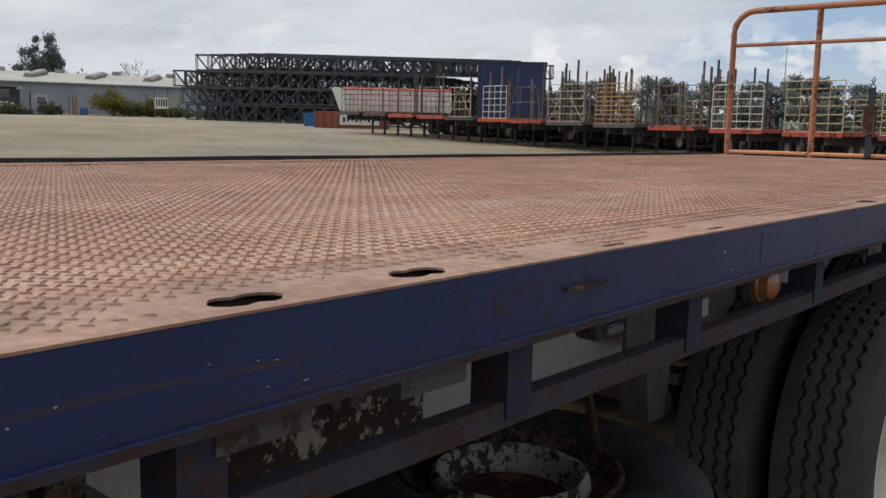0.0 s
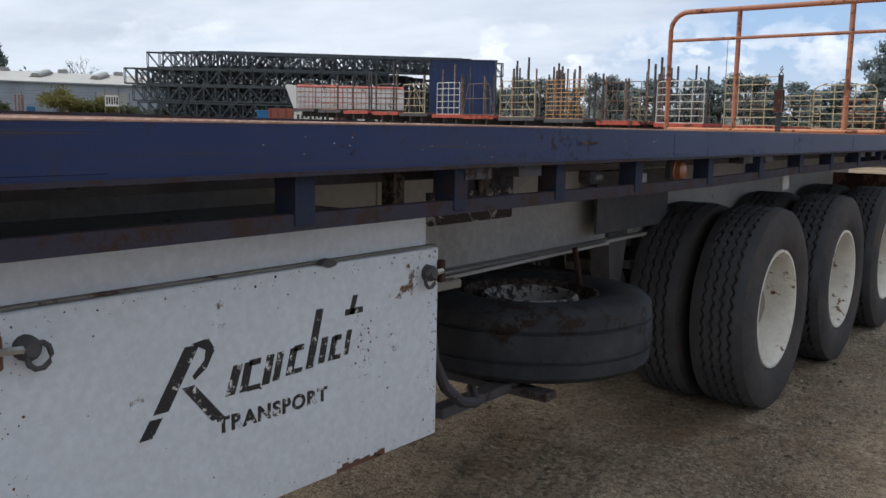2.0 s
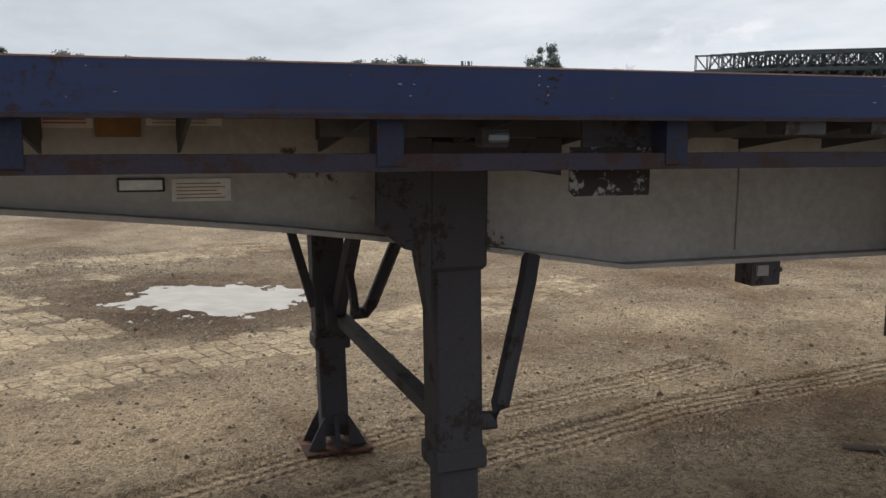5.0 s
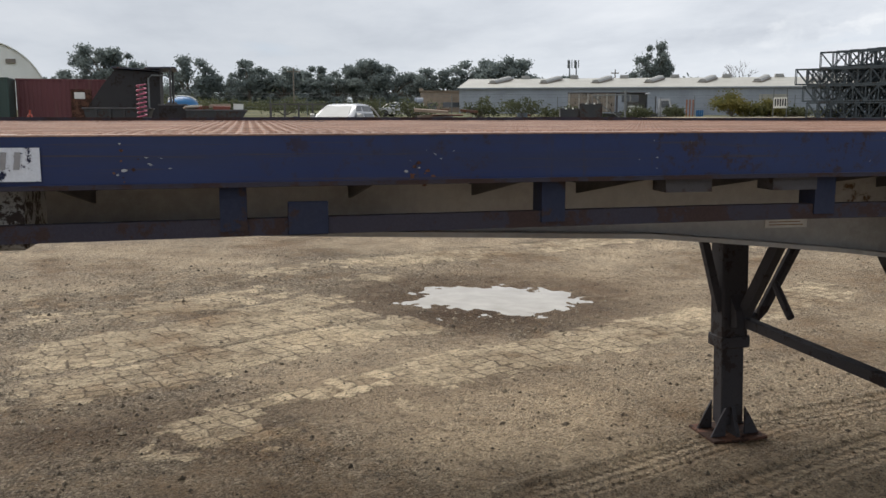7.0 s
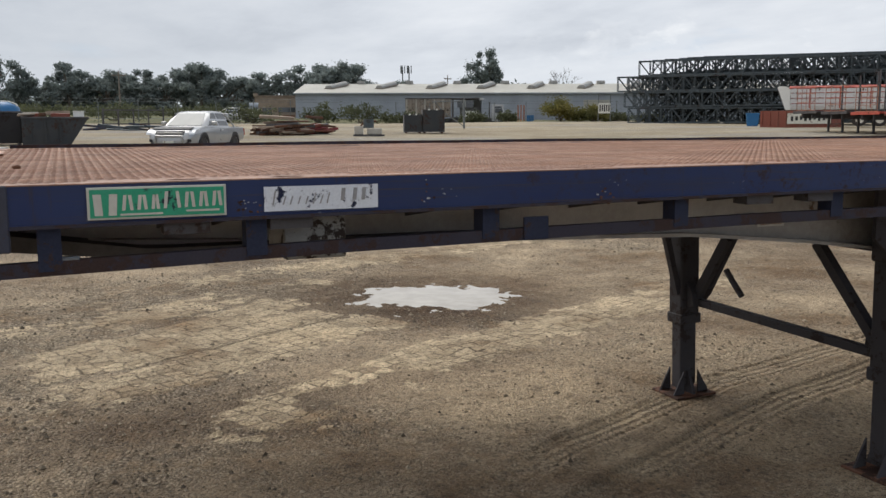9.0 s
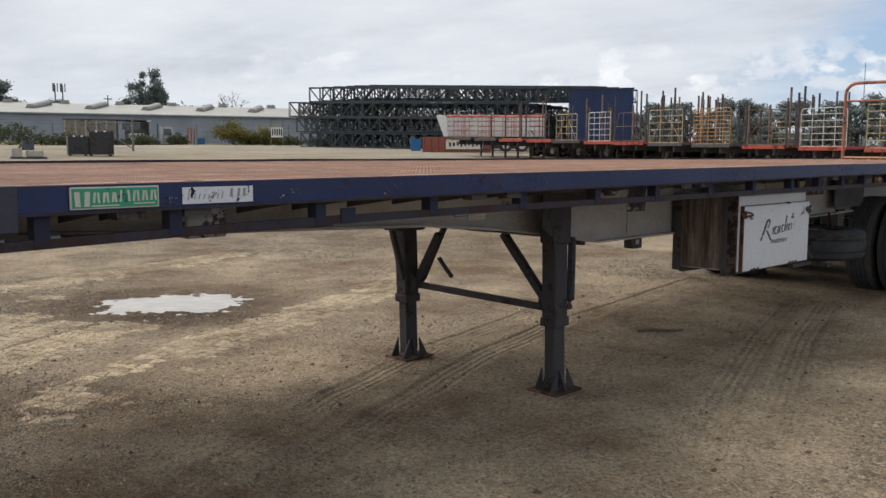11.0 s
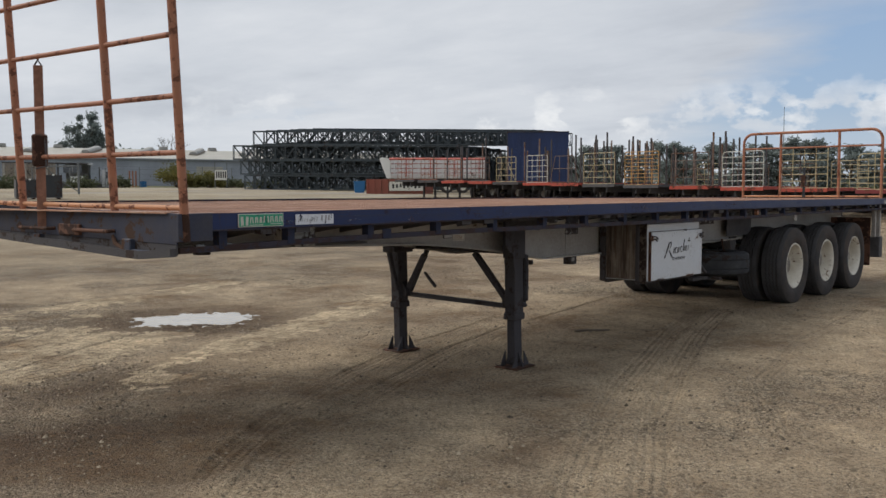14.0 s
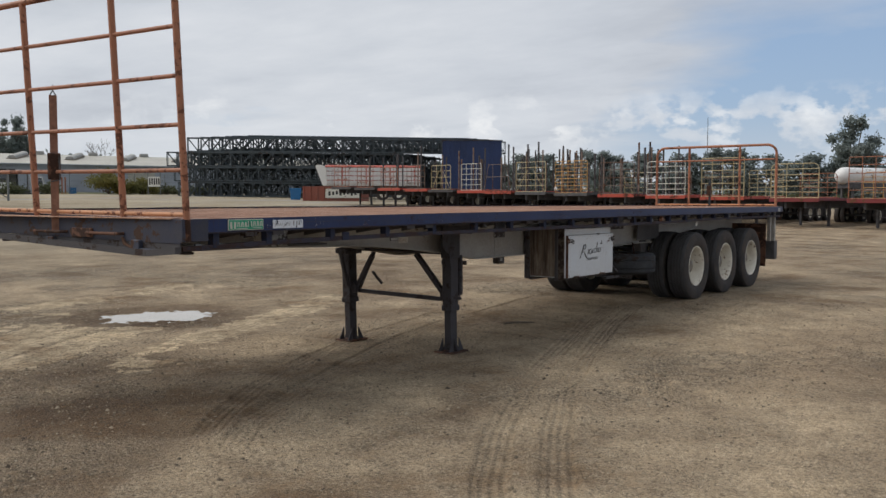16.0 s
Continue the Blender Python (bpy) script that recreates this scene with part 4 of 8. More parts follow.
# welded doubler plates along the near rail
for x0, x1 in ((4.66, 4.94), (5.28, 5.52), (7.66, 7.84), (9.02, 9.16), (10.1, 10.3), (11.4, 11.6)):
    part("doubler_plate", B(x0, x1, -0.0011, 0.001, COAM + 0.018, DECK - 0.014, 0.001), M_BLUE, trailer)


UPRIGHTS = (0.29, 0.77, 1.43, 2.09, 2.74, 3.40, 4.03, 4.69, 5.32, 5.95, 6.46, 6.93, 7.43, 8.05, 8.63, 9.21, 9.76, 10.34, 10.92, 11.50, 12.08, 12.66)
RAILZ = ((0.0, 1.260), (0.6, 1.272), (1.1, 1.282), (2.6, 1.292), (4.0, 1.290), (8.2, 1.290), (9.0, 1.306), (13.0, 1.312))


def upright_mesh():
    """One unit high, hanging below its origin; scaled to the gap between rail and deck edge."""
    bm = bmesh.new()
    prism(bm, [(-0.026, 0.015), (0.026, 0.015), (0.026, 0.024), (-0.020, 0.024), (-0.020, 0.075), (-0.026, 0.075)], 2, -1.0, 0.0)
    return mesh_of(bm, "upright", M_RAIL)


ME_UP = upright_mesh()
for x in UPRIGHTS:
    drop = COAM - lerp_at(RAILZ, x) + 0.010
    piece("upright", ME_UP, trailer, m=Matrix.LocRotScale((x, 0, COAM + 0.004), None, (1, 1, drop)))
for y in (0.034, WIDE - 0.034):
    xs = [0.02 + i * (LONG - 0.1) / 26 for i in range(27)]
    bm = square_run([(a, y, lerp_at(RAILZ, a)) for a in xs], 0.030, 0.034)
    part("rope_rail", bm, M_ROPE, trailer, "rusted tie-down rail below the deck edge")
part("rail_block", B(1.535, 1.615, 0.012, 0.022, 1.268, 1.335, 0.002), M_RAIL, trailer)

BEAMZ = ((0.0, 1.262), (1.4, 1.192), (2.65, 1.150), (3.25, 1.092), (3.82, 1.020), (4.29, 0.945), (5.1, 0.946), (8.5, 0.962), (13.0, 0.985))


def chassis_beam(y, out):
    bm = bmesh.new()
    xs = sorted([0.05 + (12.95 - 0.05) * i / 60 for i in range(61)] + [4.29])
    for a, b in zip(xs, xs[1:]):
        za, zb = lerp_at(BEAMZ, a), lerp_at(BEAMZ, b)
        for y0, y1, h0, h1, tb in ((y - 0.005, y + 0.005, 0.012, None, 0), (y - 0.055, y + 0.055, 0.0, 0.014, 1)):
            la, lb = za + h0, zb + h0
            ua, ub = (1.40, 1.40) if h1 is None else (za + h1, zb + h1)
            vs = [bm.verts.new(p) for p in ((a, y0, la), (b, y0, lb), (b, y1, lb), (a, y1, la), (a, y0, ua), (b, y0, ub), (b, y1, ub), (a, y1, ua))]
            for q in ((0, 1, 2, 3), (4, 7, 6, 5), (0, 4, 5, 1), (2, 6, 7, 3)):
                bm.faces.new([vs[k] for k in q])
    box(bm, 0.05, 12.95, y - 0.055, y + 0.055, 1.40, 1.412)
    for x in (4.705, 6.9, 9.0):
        box(bm, x - 0.004, x + 0.004, y - out * 0.012, y, 0.98, 1.39)
    return bm


part("chassis_beam", chassis_beam(0.695, 1), M_BEAM, trailer, "grey painted deep I-beam of the chassis")
part("chassis_beam", chassis_beam(1.805, -1), M_BEAM, trailer)


def outrigger_mesh():
    """A cross member with tapered ends between beam and side rail."""
    bm = bmesh.new()
    lo = 0.66
    prism(bm, [(0.03, COAM + 0.012), (lo, 1.30), (lo, 1.395), (0.06, DECK - 0.012)], 0, -0.004, 0.004)
    prism(bm, [(WIDE - 0.03, COAM + 0.012), (WIDE - lo, 1.30), (WIDE - lo, 1.395), (WIDE - 0.06, DECK - 0.012)], 0, -0.004, 0.004)
    box(bm, -0.03, 0.03, 0.05, WIDE - 0.05, DECK - 0.018, DECK - 0.009)
    box(bm, -0.004, 0.004, lo, WIDE - lo, 1.33, DECK - 0.012)
    return mesh_of(bm, "cross_member", M_UNDER)


ME_OUT = outrigger_mesh()
for x in UPRIGHTS:
    piece("cross_member", ME_OUT, trailer, m=pose(x - 0.012, 0, 0))
    if x < 12.5:
        piece("cross_member", ME_OUT, trailer, m=pose(x + 0.30, 0, 0))
# dark strips that cover the upper part of the beam web
part("inner_stringer", B(0.1, 3.30, 0.30, 0.315, 1.415, DECK - 0.02), M_UNDER, trailer)
part("inner_stringer", B(3.32, 12.9, 0.30, 0.315, 1.335, DECK - 0.02), M_UNDER, trailer)

# small chips knocked out of the rail's paint, in loose groups
rng = random.Random(21)
for gx, gz in ((0.93, 1.41), (1.27, 1.42), (1.83, 1.418), (2.31, 1.412), (2.88, 1.43), (3.42, 1.425), (3.86, 1.42), (4.58, 1.44), (5.12, 1.43), (5.40, 1.436), (5.86, 1.432), (6.30, 1.43), (6.52, 1.44), (7.30, 1.44), (7.52, 1.446), (8.3, 1.44)):
    for i in range(rng.randint(2, 5)):
        cx, cz, r = gx + rng.gauss(0, 0.035), gz + rng.gauss(0, 0.016), rng.uniform(0.0006, 0.0015)
        k, w = rng.uniform(0.4, 1.2), rng.uniform(0.8, 4.0)
        part("paint_chip", prism(bmesh.new(), [(cx - r * w, cz - r * rng.uniform(-1, 1)), (cx - r * 0.2, cz - r * k), (cx + r * w, cz + r * rng.uniform(-1.5, 1.5)), (cx + r * 0.3, cz + r * k)], 1, -0.0008, 0.0012), M_CHIP, trailer)

# rusty scuffs with flecks of primer beside the sticker and farther along the rail
for gx, gz, wx, wz, count in ((0.748, 1.398, 0.020, 0.010, 22), (1.235, 1.405, 0.012, 0.018, 10), (1.80, 1.392, 0.020, 0.012, 12), (3.72, 1.430, 0.016, 0.020, 16), (5.05, 1.430, 0.030, 0.014, 12), (6.05, 1.437, 0.025, 0.014, 10)):
    for i in range(count):
        cx, cz, r = gx + rng.gauss(0, wx), gz + rng.gauss(0, wz), rng.uniform(0.0015, 0.0050)
        ring = [(cx + r * rng.uniform(0.5, 1.6) * math.cos(a), cz + r * rng.uniform(0.4, 1.0) * math.sin(a)) for a in (0.2, 1.3, 2.4, 3.5, 4.6, 5.6)]
        part("rail_scuff", prism(bmesh.new(), ring, 1, -0.0010 - 0.0002 * (i % 4), 0.0012), M_RUSTY if i % 4 else M_CHIP, trailer)

# front end beam and its fittings
part("front_beam", B(0.0, 0.012, 0.02, WIDE - 0.02, 1.315, DECK + 0.002, 0.003), M_FRONT, trailer, "faded navy front beam", m=pose(0, 0, 0, 0, 0, 3.0))
part("corner_plate", B(-0.004, 0.21, -0.006, 0.02, 1.330, DECK + 0.001, 0.003), M_FRONT, trailer)
part("deck_wedge", prism(bmesh.new(), [(0.058, 0.06), (0.058, WIDE - 0.004), (-0.125, WIDE - 0.03), (0.006, 0.06)], 2, DECK - 0.026, DECK - 0.0185), M_DECK, trailer)
part("corner_plate", B(-0.13, 0.21, WIDE - 0.02, WIDE + 0.006, 1.330, DECK + 0.001, 0.003), M_FRONT, trailer)
SKEW = pose(0, 0, 0, 0, 0, 3.0)
LOWEDGE = ((0.03, 1.232), (0.35, 1.206), (1.0, 1.232), (1.8, 1.262), (2.40, 1.290))
pts = [(-0.015, 0.03 + 2.37 * i / 16, lerp_at(LOWEDGE, 0.03 + 2.37 * i / 16) + 0.02) for i in range(17)]
part("bumper_bar", square_run(pts, 0.04, 0.045), M_BLACK, trailer, "curved rusty bar under the front beam", m=SKEW)
skirt = [(0.03, 1.318), (2.40, 1.318)] + [(y, z + 0.005) for y, z in LOWEDGE[::-1]]
part("skirt_plate", prism(bmesh.new(), skirt, 0, 0.004, 0.016), M_BLACK, trailer, "dark curved plate under the front beam", m=SKEW)
part("skid_plate", prism(bmesh.new(), [(0.10, 1.30), (0.10, 1.25), (0.5, 1.205), (1.9, 1.205), (1.9, 1.218), (0.55, 1.232)], 1, 0.55, 1.95), M_UNDER, trailer)
part("pipe_loop", T([(0.02, 0.16, 1.245), (-0.012, 0.32, 1.243), (-0.015, 0.50, 1.248), (-0.012, 0.60, 1.285), (0.0, 0.64, 1.325)], 0.013, 8), M_NAVY, trailer, "bent grey pipe handle", True, m=SKEW)
part("hook_plate", B(-0.022, 0.0, 0.98, 1.22, 1.318, 1.385, 0.004), M_RUSTY, trailer, "rusty bracket plate", m=SKEW)
for y0, y1 in ((0.62, 1.05), (1.30, 1.72)):
    part("hand_rail", T([(0.0, y0, 1.355), (-0.035, y0 + 0.03, 1.352), (-0.035, y1 - 0.03, 1.352), (0.0, y1, 1.355)], 0.011, 8), M_RUSTY, trailer, m=SKEW)
for y in (0.42, 1.45):
    part("coupling_housing", B(-0.03, 0.02, y, y + 0.09, 1.245, 1.315, 0.006), M_NAVY, trailer, m=SKEW)
for x in (0.12, 0.30):
    part("marker_lamp", B(x, x + 0.055, 0.02, 0.045, 1.262, 1.292, 0.004), M_LENS, trailer, "small clear marker lamp")
part("king_pin", lathe(bmesh.new(), [(1.22, 0.10), (1.19, 0.10), (1.18, 0.045), (1.155, 0.045), (1.150, 0.065), (1.135, 0.06), (1.135, 0.0)], 16, "z"), M_BLACK, trailer, "black coupling king pin", True, pose(0.95, 1.25, 0))
part("stiffener_box", B(0.86, 1.03, 0.10, 0.30, 1.24, 1.372, 0.004), M_FLAKE2, trailer, "flaking white bracket under the deck")

# plates, stickers and lights along the near side
SX, SZ = 0.375, 1.378
sign = part("maker_sign", B(SX, SX + 0.318, -0.010, -0.004, SZ, SZ + 0.076, 0.001), M_SILVER, trailer, "chipped green enamel sign with silver border and marks")
part("sign_field", B(SX + 0.006, SX + 0.312, -0.0125, -0.0095, SZ + 0.005, SZ + 0.071), M_GREENSIGN, sign)


def letter_block(x0, x1, z0, z1, y, lean=0.0, d=0.002):
    return prism(bmesh.new(), [(x0, z0), (x1, z0), (x1 + lean, z1), (x0 + lean, z1)], 1, y - d, y)


def sign_mark(x0, x1, z0, z1, lean=0.0):
    part("sign_mark", letter_block(SX + x0, SX + x1, SZ + z0, SZ + z1, -0.0122, lean), M_SILVER, sign)


# plain upright marks in place of the maker's name
sign_mark(0.016, 0.034, 0.010, 0.060, -0.003)
sign_mark(0.046, 0.064, 0.010, 0.060, 0.003)
x = 0.076
for w, hgt in ((0.026, 0.036), (0.024, 0.035), (0.020, 0.034), (0.040, 0.040), (0.026, 0.037), (0.023, 0.036), (0.025, 0.036)):
    z0 = 0.021 + (x - 0.076) * 0.02
    sign_mark(x, x + 0.0075, z0, z0 + hgt, 0.004)
    sign_mark(x + w - 0.0075, x + w, z0, z0 + hgt, -0.004)
    x += w + 0.008
sign_mark(0.072, 0.168, 0.009, 0.0135)
sign_mark(0.222, 0.300, 0.013, 0.0175)
TX = 0.787
plate = part("torn_sticker", B(TX, TX + 0.300, -0.0055, -0.0035, 1.382, 1.444), M_STICKT, trailer, "torn white sticker with faded marker")
x = TX + 0.020
for w, hgt in ((0.020, 0.036), (0.012, 0.022), (0.014, 0.022), (0.014, 0.02), (0.014, 0.02), (0.012, 0.028), (0.012, 0.02), (0.010, 0.028)):
    part("marker_bar", letter_block(x, x + 0.0035, 1.398, 1.398 + hgt, -0.0052, 0.007), M_PENCIL, plate)
    x += w + 0.006
for x0 in (0.198, 0.230, 0.254):
    part("marker_bar", letter_block(TX + x0, TX + x0 + 0.010, 1.404, 1.436, -0.0052, 0.004), M_PENCIL, plate)

part("warning_sticker", B(2.718, 2.846, 0.685, 0.6885, 1.349, 1.378), M_STICKW, trailer, "white sticker with red print")
part("paper_patch", B(2.849, 2.954, 0.684, 0.6875, 1.328, 1.378), M_STICKO, trailer, "brown peeled patch on the beam")
part("warning_sticker", B(2.966, 3.147, 0.685, 0.6885, 1.356, 1.378), M_STICKW, trailer, "white sticker with grey print")
for z in (1.368, 1.360):
    part("print_bar", B(2.735, 2.830, 0.6835, 0.6852, z, z + 0.004), M_REDTXT, trailer)
    part("print_bar", B(2.980, 3.11, 0.6835, 0.6852, z + 0.002, z + 0.005), M_PENCIL, trailer)
idp = part("id_plate", B(2.893, 3.005, 0.680, 0.6885, 1.194, 1.228, 0.002), M_BLACK, trailer, "small aluminium data plate in a black frame")
part("plate_face", B(2.899, 2.999, 0.6785, 0.6805, 1.199, 1.223), M_CHROME, idp)
card = part("data_card", B(3.020, 3.165, 0.684, 0.6885, 1.168, 1.225, 0.001), M_STICKW, trailer, "yellowed data card on the beam")
for i in range(5):
    part("print_bar", B(3.032, 3.150 - 0.01 * (i % 3), 0.6828, 0.6842, 1.176 + i * 0.009, 1.1785 + i * 0.009), M_STICKO, card)


def hang_plate(x0, x1, z0, z1, y, mat, label):
    bm = bmesh.new()
    prism(bm, [(x0, z1), (x0, z0 + 0.012), (x0 + 0.012, z0), (x1 - 0.002, z0), (x1, z0 + 0.004), (x1, z1)], 1, y, y + 0.006)
    return part("hanging_plate", bm, mat, trailer, label)


hang_plate(3.82, 4.016, 1.212, 1.318, 0.095, M_FLAKE, "flaking painted plate below the side rail")
part("plate_backing", B(3.85, 4.03, 0.102, 0.108, 1.29, 1.376), M_LEG, trailer)
hang_plate(6.52, 6.915, 1.224, 1.312, 0.168, M_FLAKE, "flaking rusty plate below the side rail")
part("plate_backing", B(6.56, 6.93, 0.176, 0.182, 1.29, 1.376), M_LEG, trailer)
part("plate_tab", B(6.74, 6.80, 0.160, 0.167, 1.298, 1.376, 0.002), M_BOXSIDE, trailer)
part("bracket_foot", B(6.39, 6.43, 0.17, 0.21, 1.28, 1.376), M_BOXSIDE, trailer)

lamp = part("side_marker", lathe(bmesh.new(), [(0.012, 0.0), (0.012, 0.040), (0.0, 0.042), (-0.004, 0.036), (-0.022, 0.033), (-0.030, 0.022), (-0.032, 0.0)], 20), M_AMBER, trailer, "round amber side marker lamp", True, pose(7.880, 0.076, 1.337))
part("lamp_base", lathe(bmesh.new(), [(0.030, 0.0), (0.030, 0.046), (0.010, 0.046), (0.006, 0.041)], 20), M_BLACK, lamp)


def clear_lamp(x, y, z):
    body = part("clear_marker", B(x - 0.03, x + 0.03, y, y + 0.05, z - 0.02, z + 0.022, 0.006), M_BLACK, trailer, "clear side marker lamp in a black housing")
    part("lens", B(x - 0.022, x + 0.024, y - 0.016, y + 0.002, z - 0.009, z + 0.011, 0.005), M_LENS, body)


clear_lamp(7.285, 0.095, 1.330)
clear_lamp(3.645, 0.085, 1.337)
clear_lamp(10.6, 0.105, 1.335)
part("square_tab", B(7.58, 7.65, 0.09, 0.10, 1.298, 1.335, 0.002), M_BEAM, trailer)
part("square_tab", B(9.06, 9.15, 0.05, 0.058, 1.215, 1.29, 0.002), M_BEAM, trailer, "pale hanging tab with a bolt hole")
part("square_tab", B(8.66, 8.72, 0.09, 0.10, 1.30, 1.345, 0.002), M_BEAM, trailer)
part("scuffed_clip", B(7.0, 7.10, -0.007, -0.003, 1.438, 1.443), M_RUSTY, trailer)

# landing legs, their feet set a little towards the rear
LEGX = 3.70


def landing_leg(lx, y, inward, lean, name="landing_leg"):
    leg = part(name, B(lx - 0.066, lx + 0.066, y - 0.058, y + 0.058, 0.47, 1.27, 0.008), M_LEG, trailer, "black rusty telescopic landing leg")
    part("collar", B(lx - 0.074, lx + 0.074, y - 0.066, y + 0.066, 0.440, 0.500, 0.006), M_LEG, leg)
    part("inner_leg", B(lx - 0.057, lx + 0.057, y - 0.042, y + 0.042, 0.06, 0.46, 0.006), M_LEG, leg)
    part("foot_plate", B(lx - 0.14, lx + 0.14, y - 0.125, y + 0.125, 0.004, 0.020, 0.004), M_RUSTY, leg, "rusty foot plate")
    for s in (-1, 1):
        for y0 in (y - 0.07, y + 0.06):
            part("foot_gusset", prism(bmesh.new(), [(lx + s * 0.050, 0.018), (lx + s * 0.125, 0.018), (lx + s * 0.082, 0.10), (lx + s * 0.050, 0.155)], 1, y0, y0 + 0.01), M_LEG, leg)
    part("foot_web", prism(bmesh.new(), [(y - 0.10, 0.018), (y + 0.10, 0.018), (y + 0.05, 0.15), (y - 0.05, 0.15)], 0, lx - 0.010, lx + 0.010), M_LEG, leg)
    # knuckle and inward brace
    part("knuckle", prism(bmesh.new(), [(y + inward * 0.04, 0.54), (y + inward * 0.12, 0.555), (y + inward * 0.11, 0.63), (y + inward * 0.04, 0.72)], 0, lx - 0.03, lx + 0.03), M_LEG, leg)
    part("brace", bar(bmesh.new(), (lx + 0.02, y + inward * 0.07, 0.575), (lx + 0.06, y + inward * (0.50 if inward > 0 else 0.30), 1.01 if inward > 0 else 0.97), 0.045, 0.05), M_LEG, leg)
    leg.matrix_basis = Matrix.Translation((lx, y, 1.0)) @ Matrix.Rotation(radians(-lean), 4, "Y") @ Matrix.Translation((-lx, -y, -1.0))
    return leg


landing_leg(3.722, 0.580, 1, 1.3)
landing_leg(3.652, 1.955, -1, 2.0)
part("leg_mount", B(3.634, 3.796, 0.500, 0.64, 0.99, 1.33, 0.01), M_LEG, trailer, "black mounting plate of the landing leg")
part("leg_mount", B(LEGX - 0.09, LEGX + 0.07, 1.86, 2.05, 0.99, 1.33, 0.01), M_LEG, trailer)
part("cross_brace", bar(bmesh.new(), (LEGX + 0.02, 0.64, 0.555), (LEGX, 1.90, 0.575), 0.05, 0.040), M_LEG, trailer, "steel tie between the landing legs")
part("gear_shaft", T([(LEGX, 0.55, 1.04), (LEGX, 2.02, 1.04)], 0.016, 8), M_LEG, trailer)
for y, s in ((0.565, 1), (1.955, -1)):
    part("rear_brace", T([(LEGX + 0.07, y - s * 0.02, 0.568), (LEGX + 0.13, y - s * 0.03, 0.568), (LEGX + 0.155, y - s * 0.02, 0.605), (3.965, y + s * 0.06, 0.93), (3.985, y + s * 0.08, 1.0)], 0.027, 8), M_LEG, trailer, "bent steel brace", True)
part("front_brace", bar(bmesh.new(), (3.600, 1.93, 0.62), (3.475, 1.93, 1.06), 0.035, 0.035), M_LEG, trailer)
part("brace_lug", B(3.42, 3.56, 1.78, 1.95, 1.00, 1.06, 0.01), M_LEG, trailer)
part("crank_handle", T([(LEGX - 0.02, 1.62, 0.80), (LEGX - 0.02, 1.56, 0.74), (LEGX - 0.03, 1.48, 0.68)], 0.017, 8), M_LEG, trailer)
part("leg_gusset", prism(bmesh.new(), [(3.640, 1.33), (3.500, 1.33), (3.498, 1.112), (3.570, 1.052), (3.604, 1.046), (3.640, 0.86)], 1, 0.500, 0.520), M_LEG, trailer)
part("leg_gusset", prism(bmesh.new(), [(3.79, 1.33), (4.00, 1.33), (4.00, 1.232), (3.79, 1.262)], 1, 0.500, 0.520), M_LEG, trailer)
bm = B(4.745, 4.852, 0.65, 0.74, 0.868, 0.946, 0.004)
part("guide_bracket", bm, M_BLACK, trailer, "small black guide bracket under the beam")
part("bracket_window", B(4.758, 4.800, 0.643, 0.651, 0.901, 0.934), M_BEAM, trailer)
part("bracket_pin", T([(4.85, 0.68, 0.912), (4.875, 0.68, 0.912)], 0.010, 8), M_BLACK, trailer)
part("pallet_arm", bar(bmesh.new(), (5.30, 1.90, 0.80), (5.42, 1.60, 0.80), 0.05, 0.05), M_BLACK, trailer)

# toolbox
tb = part("toolbox", B(5.335, 6.478, 0.135, 0.66, 0.690, 1.258, 0.004), M_WHITE, trailer, "white steel toolbox with a rust-stained end")
part("end_sheet", B(5.322, 5.334, 0.26, 0.66, 0.70, 1.262), M_BOXEND, tb, "rust-streaked toolbox end")
part("end_angle", B(5.306, 5.350, 0.215, 0.255, 0.655, 1.268, 0.003), M_BLACK, tb)
part("end_angle", B(5.295, 5.332, 0.60, 0.66, 0.668, 1.268, 0.003), M_BLACK, tb)
part("end_angle", B(5.318, 5.338, 0.140, 0.215, 0.668, 1.268, 0.002), M_BOXSIDE, tb)
part("bottom_angle", B(5.31, 6.50, 0.205, 0.255, 0.655, 0.690, 0.003), M_BLACK, tb)
part("bottom_angle", B(5.31, 6.50, 0.56, 0.61, 0.655, 0.690, 0.003), M_BLACK, tb)
door = part("door", B(5.366, 6.492, 0.106, 0.130, 0.692, 1.180, 0.003), M_WHITE, tb, "white toolbox door with worn black lettering")
part("door_edge", B(5.354, 5.366, 0.105, 0.134, 0.692, 1.180, 0.002), M_RUSTY, tb)
part("drip_strip", B(5.36, 6.50, 0.118, 0.137, 1.181, 1.186, 0.001), M_HUB, tb)
rng = random.Random(3)
for x0, x1 in ((5.49, 5.63), (6.13, 6.29)):
    for i in range(9):
        a = x0 + (x1 - x0) * i / 9
        part("rust_patch", B(a, a + (x1 - x0) / 8.2, 0.1042, 0.107, 0.693, 0.700 + rng.random() * 0.010), M_RUSTY, tb)


def latch(x, side):
    base = part("latch", lathe(bmesh.new(), [(0.008, 0.0), (0.008, 0.022), (-0.012, 0.020), (-0.022, 0.012), (-0.022, 0.0)], 12), M_BLACK, tb, "worn steel latch", True, pose(x, 0.100, 1.120))
    part("latch_bar", T([(0, -0.012, 0), (-side * 0.03, -0.018, 0.004), (-side * 0.055, 0.0, 0.0)], 0.007, 6), M_CHROME, base)
    part("latch_ring", T([(side * 0.012 + 0.02 * math.cos(a), -0.016, -0.012 + 0.022 * math.sin(a)) for a in [math.pi * 2 * i / 10 for i in range(11)]], 0.005, 6), M_BLACK, base)
    part("keeper", B(-side * 0.05 - 0.01, -side * 0.05 + 0.01, -0.008, 0.03, -0.028, 0.028, 0.003), M_RUSTY, base)


